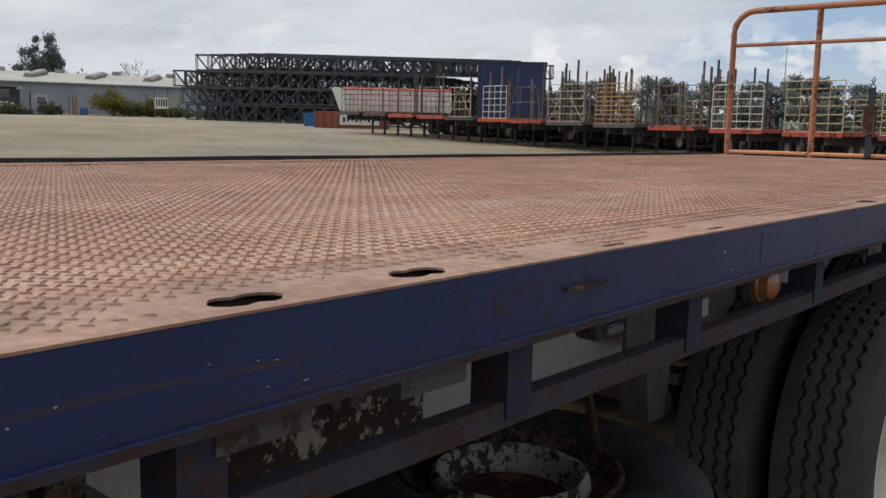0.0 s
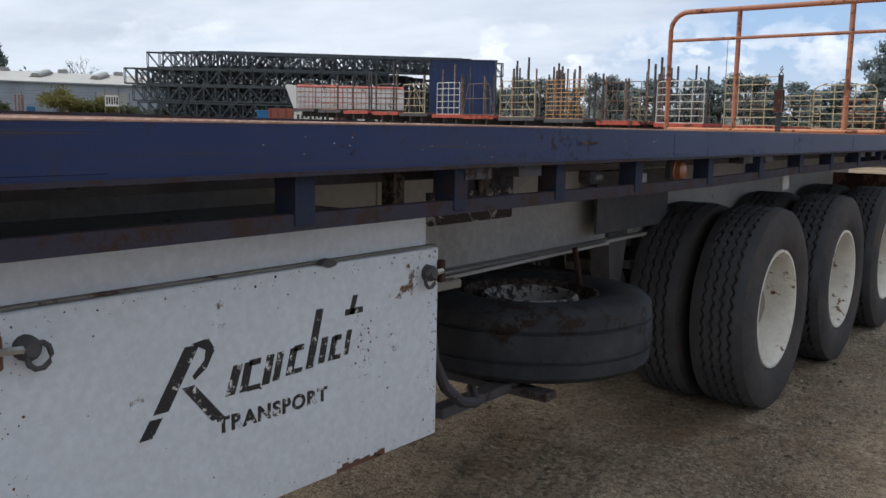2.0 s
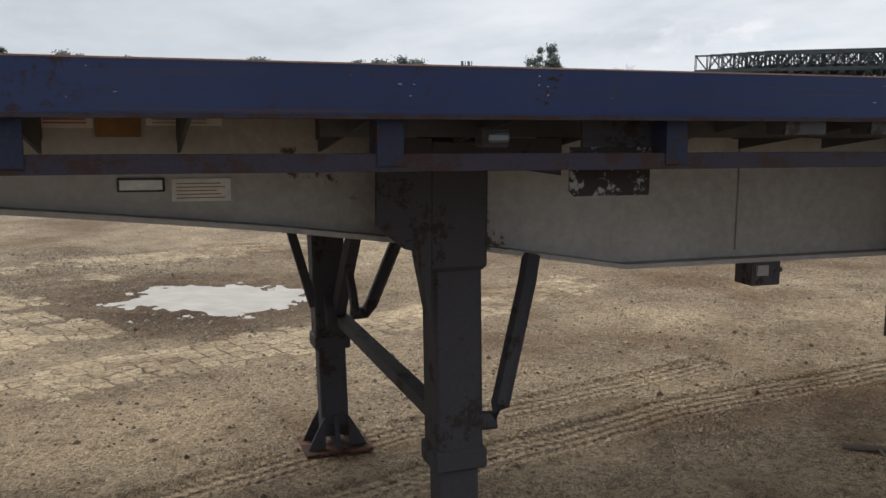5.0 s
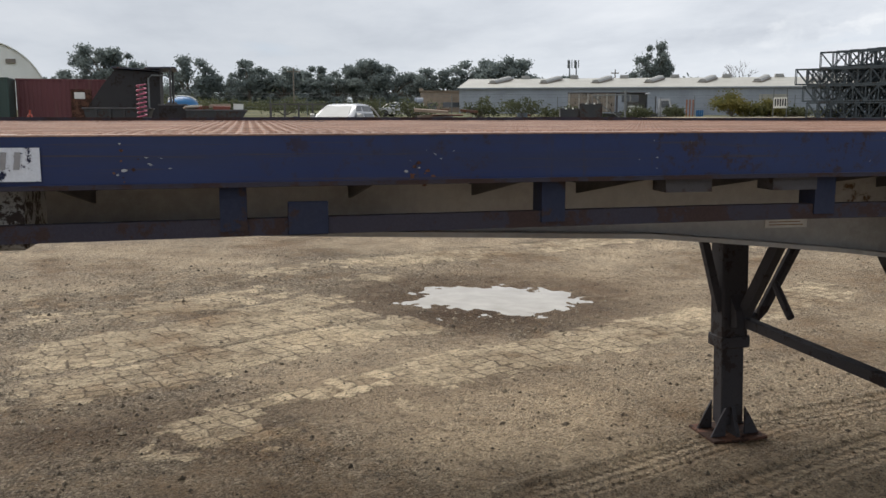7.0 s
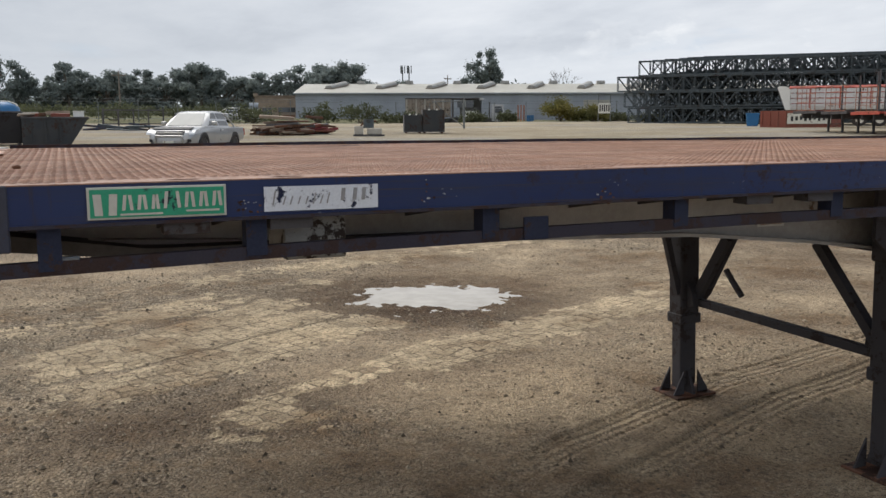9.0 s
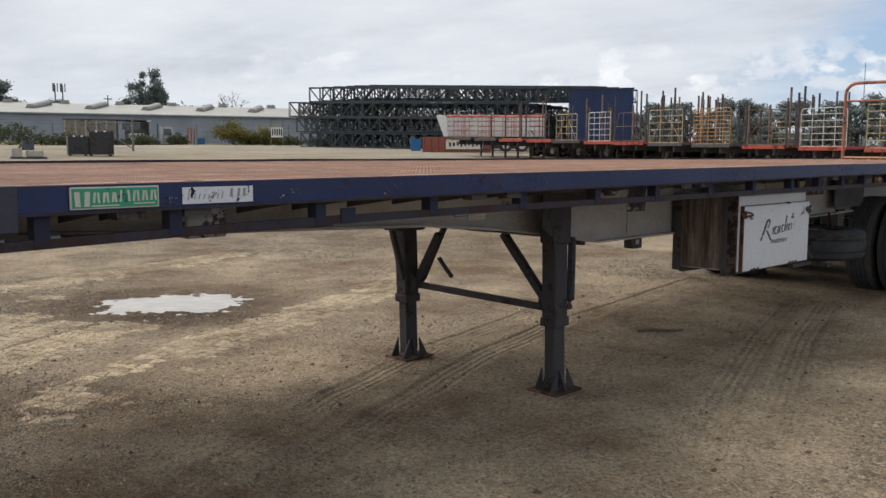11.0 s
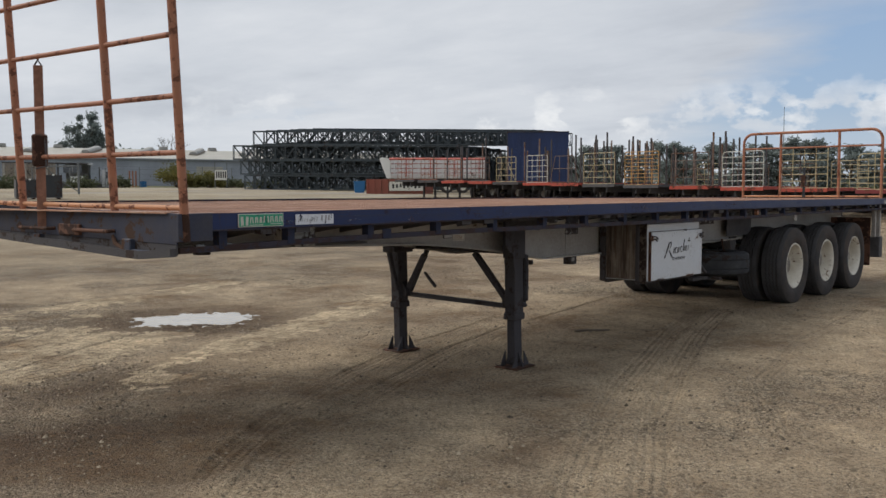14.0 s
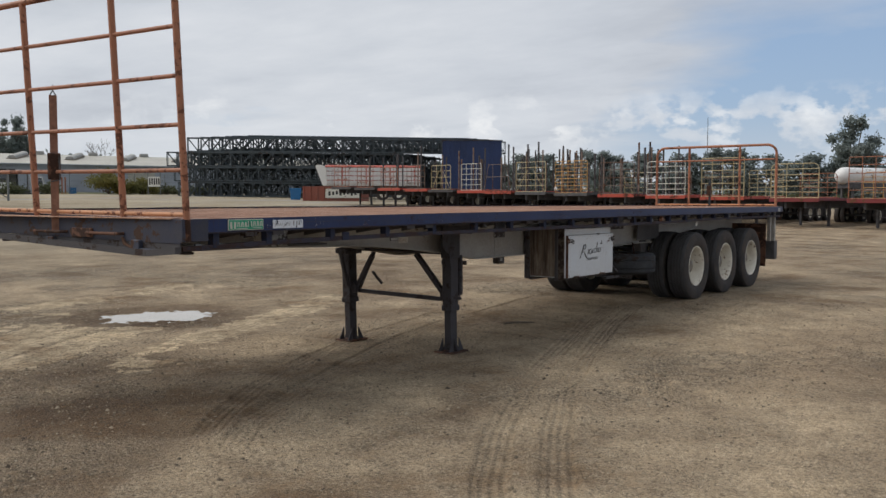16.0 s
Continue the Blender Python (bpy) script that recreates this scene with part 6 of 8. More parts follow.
def parked_trailer(x, y, turn, gate, deck_mat, stakes, label, length=12.4, second=None):
    t = thing("parked_trailer", label, "trailer", "row of parked trailers")
    dz = 1.46
    part("deck", B(0, length, -1.24, 1.24, dz - 0.06, dz, 0.01), M_SCRAP, t)
    for s in (-1, 1):
        part("side_rail", B(0, length, s * 1.245 - 0.02, s * 1.245 + 0.02, dz - 0.13, dz + 0.005, 0.004), deck_mat, t)
        part("chassis_beam", B(0.2, length - 0.2, s * 0.5 - 0.06, s * 0.5 + 0.06, dz - 0.50, dz - 0.06, 0.01), M_UNDER, t)
        part("leg", B(2.5, 2.64, s * 0.72 - 0.06, s * 0.72 + 0.06, 0.03, dz - 0.2, 0.01), M_UNDER, t)
        part("leg_foot", B(2.42, 2.72, s * 0.72 - 0.14, s * 0.72 + 0.14, 0.0, 0.05, 0.01), M_UNDER, t)
    part("front_beam", B(-0.03, 0.02, -1.25, 1.25, dz - 0.18, dz + 0.01, 0.006), deck_mat, t)
    part("leg_tie", B(2.55, 2.60, -0.72, 0.72, 0.55, 0.60), M_UNDER, t)
    for ax in (length - 3.9, length - 2.65, length - 1.4):
        for yy, tr in ((-1.05, 0), (-0.72, 180), (1.05, 180), (0.72, 0)):
            far_wheel(t, ax, yy, 0.52, tr)
        part("axle", T([(ax, -1.0, 0.52), (ax, 1.0, 0.52)], 0.07, 8), M_UNDER, t)
    gate_on(t, 0.06, dz, *gate)
    if second:
        gate_on(t, length - 0.1, dz, *second)
    rng = random.Random(int(y * 100))
    for i in range(stakes):
        sx = 0.5 + (length - 1.0) * rng.random()
        sy = rng.choice((-1.18, 1.18))
        hh = rng.uniform(2.0, 3.4)
        part("stake", B(sx - 0.045, sx + 0.045, sy - 0.04, sy + 0.04, dz, dz + hh), M_BLACK if rng.random() < 0.7 else M_GREYGATE, t, "dark steel side stake")
    t.matrix_basis = pose(x, y, land(x, y) - 0.01, 0, 0, turn)
    return t


# gate: width, height, material, rails, posts, corner radius, slope, panel, brace
ROW = (
    (41.54, 4.20, (2.42, 2.00, M_ORANGE, 5, 3, 0.10), M_DKRED, 0, None, "dark red flat trailer with a rusty orange gate"),
    (42.04, 8.00, (2.42, 1.72, M_CREAM, 6, 2, 0.28), M_DKRED, 0, (2.3, 1.6, M_YELLOW, 5, 3, 0.25), "dark red flat trailer with a cream tube gate"),
    (42.56, 11.84, (2.42, 2.05, M_CREAM, 6, 3, 0.06), M_REDSTEEL, 0, (2.3, 1.5, M_ORANGE, 5, 3, 0.2), "red flat trailer with a tall cream gate"),
    (43.03, 15.22, (2.42, 1.90, M_WGATE, 6, 3, 0.20), M_REDSTEEL, 0, (2.3, 1.7, M_CREAM, 6, 3, 0.1), "red flat trailer with a pale tube gate"),
    (43.48, 18.46, (2.42, 1.85, M_GREYGATE, 4, 2, 0.06, 0.0, None, True), M_REDSTEEL, 8, (2.3, 1.5, M_GREYGATE, 4, 3, 0.1), "red flat trailer with a braced brown gate"),
    (43.94, 21.72, (2.42, 1.95, M_YELLOW, 9, 4, 0.10), M_UNDER, 10, (2.3, 1.5, M_GREYGATE, 4, 3, 0.1), "dark flat trailer with a yellow meshed gate"),
    (44.38, 24.88, (2.42, 1.90, M_CREAM, 5, 2, 0.10, 0.0, None, True), M_UNDER, 14, (2.3, 1.5, M_CREAM, 4, 3, 0.1), "dark flat trailer with a cream braced gate"),
    (44.78, 27.71, (2.42, 1.75, M_GREYGATE, 2, 2, 0.06, 0.45), M_REDSTEEL, 12, None, "red flat trailer with a sloping dark gate"),
    (45.11, 30.06, (1.85, 1.80, M_WGATE, 5, 3, 0.08), M_REDSTEEL, 10, None, "red flat trailer with a white square gate"),
    (45.58, 33.00, (1.90, 1.70, M_CREAM, 4, 3, 0.08, 0.0, None, True), M_BLACK, 6, None, "dark flat trailer with a dull cream gate"),
    (45.95, 35.60, (1.90, 1.70, M_GREYGATE, 4, 3, 0.08), M_REDSTEEL, 6, None, "red flat trailer with a rusty gate"),
    (46.50, 38.60, (1.90, 1.55, M_ORANGE, 4, 3, 0.06), M_REDSTEEL, 4, None, "red flat trailer with an orange gate"),
    (47.10, 41.60, (1.90, 1.65, M_ORANGE, 4, 3, 0.06), M_BLACK, 5, None, "dark flat trailer with an orange gate"),
    (47.80, 44.80, (1.90, 1.70, M_ORANGE, 3, 3, 0.06), M_BLACK, 4, None, "dark skeletal trailer with an orange gate"),
)
for x, y, gate, mat, stakes, second, label in ROW:
    parked_trailer(x, y, -8, gate, mat, stakes, label, second=second)


def tipper():
    """A ribbed tipping body with a white sloping front and a red cover."""
    t = thing("tipping_trailer", "white ribbed tipping trailer with a red cover", "trailer")
    L = 8.8
    part("body", prism(bmesh.new(), [(-1.15, 1.30), (1.15, 1.30), (1.25, 1.6), (1.25, 2.95), (-1.25, 2.95), (-1.25, 1.6)], 0, 0.9, L), M_TANK, t)
    part("front_wall", prism(bmesh.new(), [(0.0, 3.0), (0.12, 3.12), (0.55, 3.10), (0.95, 2.95), (0.95, 1.30), (0.60, 1.30)], 1, -1.25, 1.25), M_DOME, t, "white sloping front wall")
    part("cover", prism(bmesh.new(), [(-1.27, 2.90), (-1.27, 2.98), (0.0, 3.16), (1.27, 2.98), (1.27, 2.90)], 0, 0.8, L), M_REDSTEEL, t, "red roll cover")
    for i in range(8):
        x = 1.2 + i * 1.0
        for s in (-1, 1):
            part("rib", B(x, x + 0.06, s * 1.25 - 0.05, s * 1.25 + 0.05, 1.4, 2.92, 0.01), M_REDSTEEL if i % 2 else M_TANK, t)
    for z in (1.75, 2.15, 2.55):
        part("side_rail", B(0.95, L, -1.285, -1.255, z, z + 0.05), M_REDSTEEL, t)
    part("chassis_beam", B(0.3, L, -0.5, 0.5, 0.95, 1.28, 0.02), M_UNDER, t)
    for ax in (L - 3.2, L - 1.9, L - 0.6):
        for yy, tr in ((-1.0, 0), (1.0, 180)):
            far_wheel(t, ax, yy, 0.52, tr)
    t.matrix_basis = pose(59.7, 59.8, land(61, 58), 0, 0, -47) @ Matrix.Diagonal((1.2, 1.15, 1.13, 1))


tipper()


def white_tanker(x, y, turn):
    """Tank high on its stands."""
    t = thing("tanker_body", "white round-ended tank on a dark frame", "tank")
    part("tank", lathe(bmesh.new(), [(0.0, 0.0), (0.05, 0.25), (0.18, 0.45), (0.40, 0.55), (5.6, 0.55), (5.9, 0.40), (6.0, 0.0)], 20, "x"), M_TANK, t, "", True, pose(0, 0, 2.75))
    part("cradle", B(0.4, 5.6, -0.4, 0.4, 1.95, 2.30, 0.02), M_UNDER, t)
    for xx in (0.8, 5.1):
        for s in (-1, 1):
            part("stand", B(xx, xx + 0.12, s * 0.4 - 0.06, s * 0.4 + 0.06, 0.0, 2.0), M_UNDER, t)
    t.matrix_basis = pose(x, y, land(x, y), 0, 0, turn)


white_tanker(56.2, 9.3, -25)

# blue sheeted shelter
at_blue = pose(72.6, 53.6, land(72.6, 53.6), 0, 0, math.degrees(math.atan2(-5.2, 3.7)))
bs = thing("sheeted_shelter", "tall dark blue corrugated steel shelter", "shelter", at=at_blue)
part("wall", B(0, 6.45, 0, 0.08, 0, 6.55), M_BLUESHEET, bs)
part("wall", B(0, 6.45, 9.92, 10, 0, 6.55), M_BLUESHEET, bs)
part("side_wall", B(-0.002, 0.08, 0.08, 9.92, 0, 6.55), M_BLUESHEET, bs)
part("side_wall", B(6.37, 6.452, 0.08, 9.92, 0, 6.55), M_BLUESHEET, bs)
part("roof", B(-0.08, 6.53, -0.08, 10.08, 6.55, 6.63), M_NAVY, bs)
for i in range(12):
    part("rib", B(0.25 + i * 0.53, 0.33 + i * 0.53, -0.045, 0.0, 0.02, 6.53), M_BLUESHEET, bs)
part("corner_strip", B(-0.05, 0.03, -0.05, 0.03, 0, 6.55), M_NAVY, bs)

# open red bin with a white board
rb = thing("red_bin", "rusty red steel bin with a white board", "container", at=pose(54.5, 56.3, land(54.5, 56.3) - 0.02, 0, 0, -64))
part("wall", B(0, 5.8, 0, 0.06, 0, 1.38), M_REDBOX, rb)
part("wall", B(0, 5.8, 2.34, 2.4, 0, 1.38), M_REDBOX, rb)
part("end_wall", B(-0.003, 0.06, 0.06, 2.34, 0, 1.38), M_REDBOX, rb)
part("end_wall", B(5.74, 5.803, 0.06, 2.34, 0, 1.38), M_REDBOX, rb)
for i in range(9):
    part("rib", B(0.08 + i * 0.66, 0.20 + i * 0.66, -0.06, 0.0, 0.05, 1.33), M_REDBOX, rb)
bd = part("white_board", B(2.3, 5.75, -0.11, -0.065, 0.30, 1.15), M_WGATE, rb, "white board with black marks")
for i in range(8):
    part("mark_bar", B(2.6 + i * 0.36, 2.8 + i * 0.36, -0.122, -0.112, 0.52 + 0.05 * (i % 3), 0.90), M_DARKTXT, bd)


# ---- stacked lattice trusses ----
def truss_mesh():
    bm = bmesh.new()
    L, H, W, n = 26.0, 1.46, 0.75, 23
    for y in (0, W):
        for z in (0, H):
            bar(bm, (0, y, z), (L, y, z), 0.12, 0.12)
        for i in range(n + 1):
            x = L * i / n
            bar(bm, (x, y, 0), (x, y, H), 0.075, 0.075)
            if i < n:
                a, b = (0, H) if i % 2 else (H, 0)
                bar(bm, (x, y, a), (x + L / n, y, b), 0.075, 0.075)
    for i in range(n + 1):
        x = L * i / n
        for z in (0, H):
            bar(bm, (x, 0, z), (x, W, z), 0.06, 0.06)
        if i < n:
            bar(bm, (x, 0, H), (x + L / n, W, H), 0.05, 0.05)
    return mesh_of(bm, "roof_truss", M_TRUSS)


ME_TRUSS = truss_mesh()
ANG = math.degrees(math.atan2(-18.6, 19.6))
ex, ey = Vector((19.6, -18.6)).normalized(), Vector((18.6, 19.6)).normalized()
base_z = land(60, 72)
TIERS = ((0.15, -0.4, 11), (1.78, -1.0, 11), (3.42, -1.6, 11), (5.00, 0.7, 11))
rng = random.Random(8)
for z0, start, count in TIERS:
    for k in range(count):
        s = start + k * (1.15 if z0 > 4 else 0.6) + rng.uniform(-0.25, 0.25)
        back = k * 0.95
        p = Vector((56.0, 76.6)) + ex * s + ey * back
        tr = new("roof_truss", ME_TRUSS)
        tr.matrix_basis = pose(p.x, p.y, base_z + z0 + (0.13 * min(k, 5) if z0 > 4 else 0), 0, rng.uniform(-0.25, 0.25), ANG + rng.uniform(-0.5, 0.5))
        tagged(tr, "dark green-grey steel lattice truss lying in a stack", "truss", "stacked trusses")
for s in (1.0, 9.0, 17.0, 23.0):
    p = Vector((56.0, 76.6)) + ex * s
    sb = new("timber_bearer", mesh_of(B(-0.15, 0.15, -0.5, 7.5, 0, 0.16), "timber_bearer", M_PLANK))
    sb.matrix_basis = pose(p.x, p.y, base_z - 0.02, 0, 0, ANG)
    tagged(sb, "grey timber bearer under the truss stack", "bearer", "bearers")
    for zz in (1.59, 3.23, 4.84):
        tb2 = new("timber_bearer", mesh_of(B(-0.10, 0.10, -0.2, 8.8, 0, 0.18), "timber_bearer", M_UNDER))
        tb2.matrix_basis = pose(p.x, p.y, base_z + zz - 0.02, 0, 0, ANG)
        tagged(tb2, "dark bearer between the stacked trusses", "bearer", "bearers")

# ---- the long shed ----
SH = pose(33.3, 131.6, 0, 0, 0, -22)
shed = thing("long_shed", "long grey-blue corrugated shed with a cream roof", "shed", at=Matrix.Translation((0, 0, 2.25)) @ SH)
SL, SD, EV, RG = 84.0, 26.0, 4.45, 6.35
part("wall", B(0, SL, 0, 0.1, 0, EV), M_SHEDWALL, shed)
part("wall", B(0, SL, SD - 0.1, SD, 0, EV), M_SHEDWALL, shed)
part("gable", prism(bmesh.new(), [(0.1, 0), (SD - 0.1, 0), (SD - 0.1, EV), (SD / 2, RG - 0.1), (0.1, EV)], 0, 0.0, 0.1), M_SHEDWALL, shed)
part("gable", prism(bmesh.new(), [(0.1, 0), (SD - 0.1, 0), (SD - 0.1, EV), (SD / 2, RG - 0.1), (0.1, EV)], 0, SL - 0.1, SL), M_SHEDWALL, shed)
part("roof", prism(bmesh.new(), [(-0.35, EV - 0.05), (SD / 2, RG), (SD / 2, RG + 0.12), (-0.35, EV + 0.07)], 0, -0.3, SL + 0.3), M_SHEDROOF, shed, "cream corrugated roof")
part("roof", prism(bmesh.new(), [(SD + 0.35, EV - 0.05), (SD / 2, RG), (SD / 2, RG + 0.12), (SD + 0.35, EV + 0.07)], 0, -0.3, SL + 0.3), M_SHEDROOF, shed)
part("gutter", B(-0.3, SL + 0.3, -0.48, -0.35, EV - 0.12, EV + 0.06), M_SHEDWALL, shed)
slope = math.degrees(math.atan2(RG - EV, SD / 2 + 0.35))
for i in range(10):
    x = 4.5 + i * 8.0
    v = part("roof_vent", prism(bmesh.new(), [(-0.6, 0.0), (0.6, 0.0), (0.55, 0.30), (0.30, 0.48), (-0.30, 0.48), (-0.55, 0.30)], 1, 0.0, 5.4), M_VENT, shed, "weathered grey roof ventilator", m=pose(x, 5.2, EV + 0.95, slope + 1, 0, -24))
    part("vent_base", B(-0.75, 0.75, -0.1, 5.5, -0.15, 0.05), M_POLE, v)
    part("ridge_vent", prism(bmesh.new(), [(-0.7, 0.0), (0.7, 0.0), (0.6, 0.5), (-0.6, 0.5)], 1, -0.5, 0.5), M_VENT, shed, m=pose(x + 4.6, SD / 2, RG + 0.1))
part("roller_door", B(44.0, 48.0, -0.06, 0.0, 0, 3.4), M_SHEDROOF, shed)
part("wall_sheet", B(6.0, 30.0, -0.04, 0.0, 0.0, 0.35), M_POLE, shed)

bb = thing("tan_building", "low tan block building with dark openings", "building", at=pose(30.0, 146.0, 2.6, 0, 0, -11))
part("wall", B(0, 6.9, 0, 6, 0, 4.1), M_BRICK, bb)
part("roof", B(-0.2, 7.1, -0.3, 6.3, 4.1, 4.25), M_BRICK, bb)
part("parapet", B(-0.2, 0.5, -0.3, 6.3, 4.25, 4.6), M_BRICK, bb)
part("window", B(1.2, 2.7, -0.04, 0.02, 0.9, 2.2), M_GLASS, bb)
part("window", B(3.8, 6.6, -0.04, 0.02, 1.5, 2.3), M_GLASS, bb)
wb = thing("pale_kiosk", "small pale cabin beside the tan building", "cabin", at=pose(27.2, 140.0, 2.6, 0, 0, -11))
part("wall", B(0, 2.2, 0, 3, 0, 1.9), M_DOME, wb)
part("roof", B(-0.1, 2.3, -0.1, 3.1, 1.9, 2.0), M_SHEDWALL, wb)
part("roof_tank", T([(0.7, 1.0, 2.4), (2.1, 1.0, 2.4)], 0.55, 12), M_SHEDWALL, wb, "pale round tank on the roof", True)


# ---- fence along the yard's far side ----
fence = thing("wire_fence", "tall wire fence on thin steel posts", "fence")
FX0, FY0, FX1, FY1 = -40.0, 104.0, 92.0, 88.0
for i in range(34):
    f = i / 33
    x, y = FX0 + (FX1 - FX0) * f, FY0 + (FY1 - FY0) * f
    part("post", T([(x, y, land(x, y) - 0.1), (x, y, land(x, y) + 2.5)], 0.045, 6), M_WIRE, fence)
for z in (0.3, 0.9, 1.5, 2.1, 2.4):
    part("wire", T([(FX0, FY0, land(FX0, FY0) + z), (FX1, FY1, land(FX1, FY1) + z)], 0.012, 4), M_WIRE, fence)


# ---- trucks and the pickup ----
def box_truck():
    t = thing("curtain_truck", "white rigid truck with a brown curtain-sided body", "truck", at=pose(39.6, 100.6, land(45.0, 98.5) + 0.02, 0, 0, -22) @ Matrix.Diagonal((1, 1, 1.05, 1)))
    body = part("body", B(-0.2, 5.4, 0, 2.5, 1.25, 3.35, 0.03), M_CURTAIN, t, "tan curtain-sided body with dark streaks")
    rng = random.Random(31)
    for i in range(15):
        x0 = -0.1 + i * 0.37 + rng.uniform(-0.05, 0.05)
        part("fold", prism(bmesh.new(), [(x0, 0.0), (x0 + 0.08, -0.06), (x0 + 0.2, 0.0)], 2, 1.3, 3.3), M_CURTAIN if i % 3 else M_PLANK, body)
    part("roof_strip", B(-0.25, 9.2, -0.06, 2.56, 3.35, 3.47, 0.02), M_UNDER, t)
    part("roof_edge", B(8.9, 9.45, -0.08, 2.58, 3.18, 3.44, 0.05), M_CARWHITE, t, "white corner of the roof")
    part("body_floor", B(5.4, 9.3, 0, 2.5, 1.12, 1.25), M_UNDER, t)
    part("back_panel", B(6.6, 9.2, 2.4, 2.5, 1.25, 3.35), M_VENT, t)
    part("front_wall", B(9.2, 9.3, 0, 2.5, 1.25, 3.35, 0.01), M_SHEDWALL, t)
    part("post", B(5.5, 5.75, 0.0, 0.1, 1.25, 3.35), M_UNDER, t)
    part("dark_frame", B(6.2, 8.2, 0.02, 0.10, 2.35, 3.2), M_GLASS, t, "dark opening in the side")
    part("window_post", B(7.15, 7.25, 0.0, 0.018, 2.35, 3.2), M_VENT, t)
    for i in range(3):
        part("white_carton", B(7.0 + i * 0.55, 7.5 + i * 0.55, 0.2, 1.2, 1.25, 1.95, 0.02), M_DOME, t)
    part("chassis_beam", B(0, 12.2, 0.6, 1.9, 0.6, 1.12), M_UNDER, t)
    part("side_box", B(5.6, 8.8, 0.1, 0.6, 0.45, 1.05, 0.02), M_UNDER, t)
    cab = part("cab", prism(bmesh.new(), [(10.45, 0.75), (12.0, 0.75), (12.12, 1.65), (11.85, 2.62), (11.7, 2.72), (10.5, 2.72)], 1, 0.1, 2.4), M_CARWHITE, t, "white flat-fronted cab")
    part("windscreen", prism(bmesh.new(), [(12.115, 1.72), (11.88, 2.56), (11.90, 2.56), (12.135, 1.72)], 1, 0.3, 2.2), M_GLASS, cab)
    part("side_window", prism(bmesh.new(), [(10.85, 1.75), (11.85, 1.75), (11.68, 2.5), (10.85, 2.5)], 1, 0.07, 0.12), M_GLASS, cab)
    part("step", B(10.9, 11.7, 0.05, 0.2, 0.45, 0.75, 0.02), M_UNDER, cab)
    part("exhaust_stack", T([(10.2, 0.3, 0.9), (10.2, 0.3, 3.0)], 0.08, 8), M_UNDER, t)
    for xx in (1.5, 2.8, 11.2):
        for yy, tr in ((0.25, 0), (2.25, 180)):
            far_wheel(t, xx, yy, 0.52, tr)


box_truck()


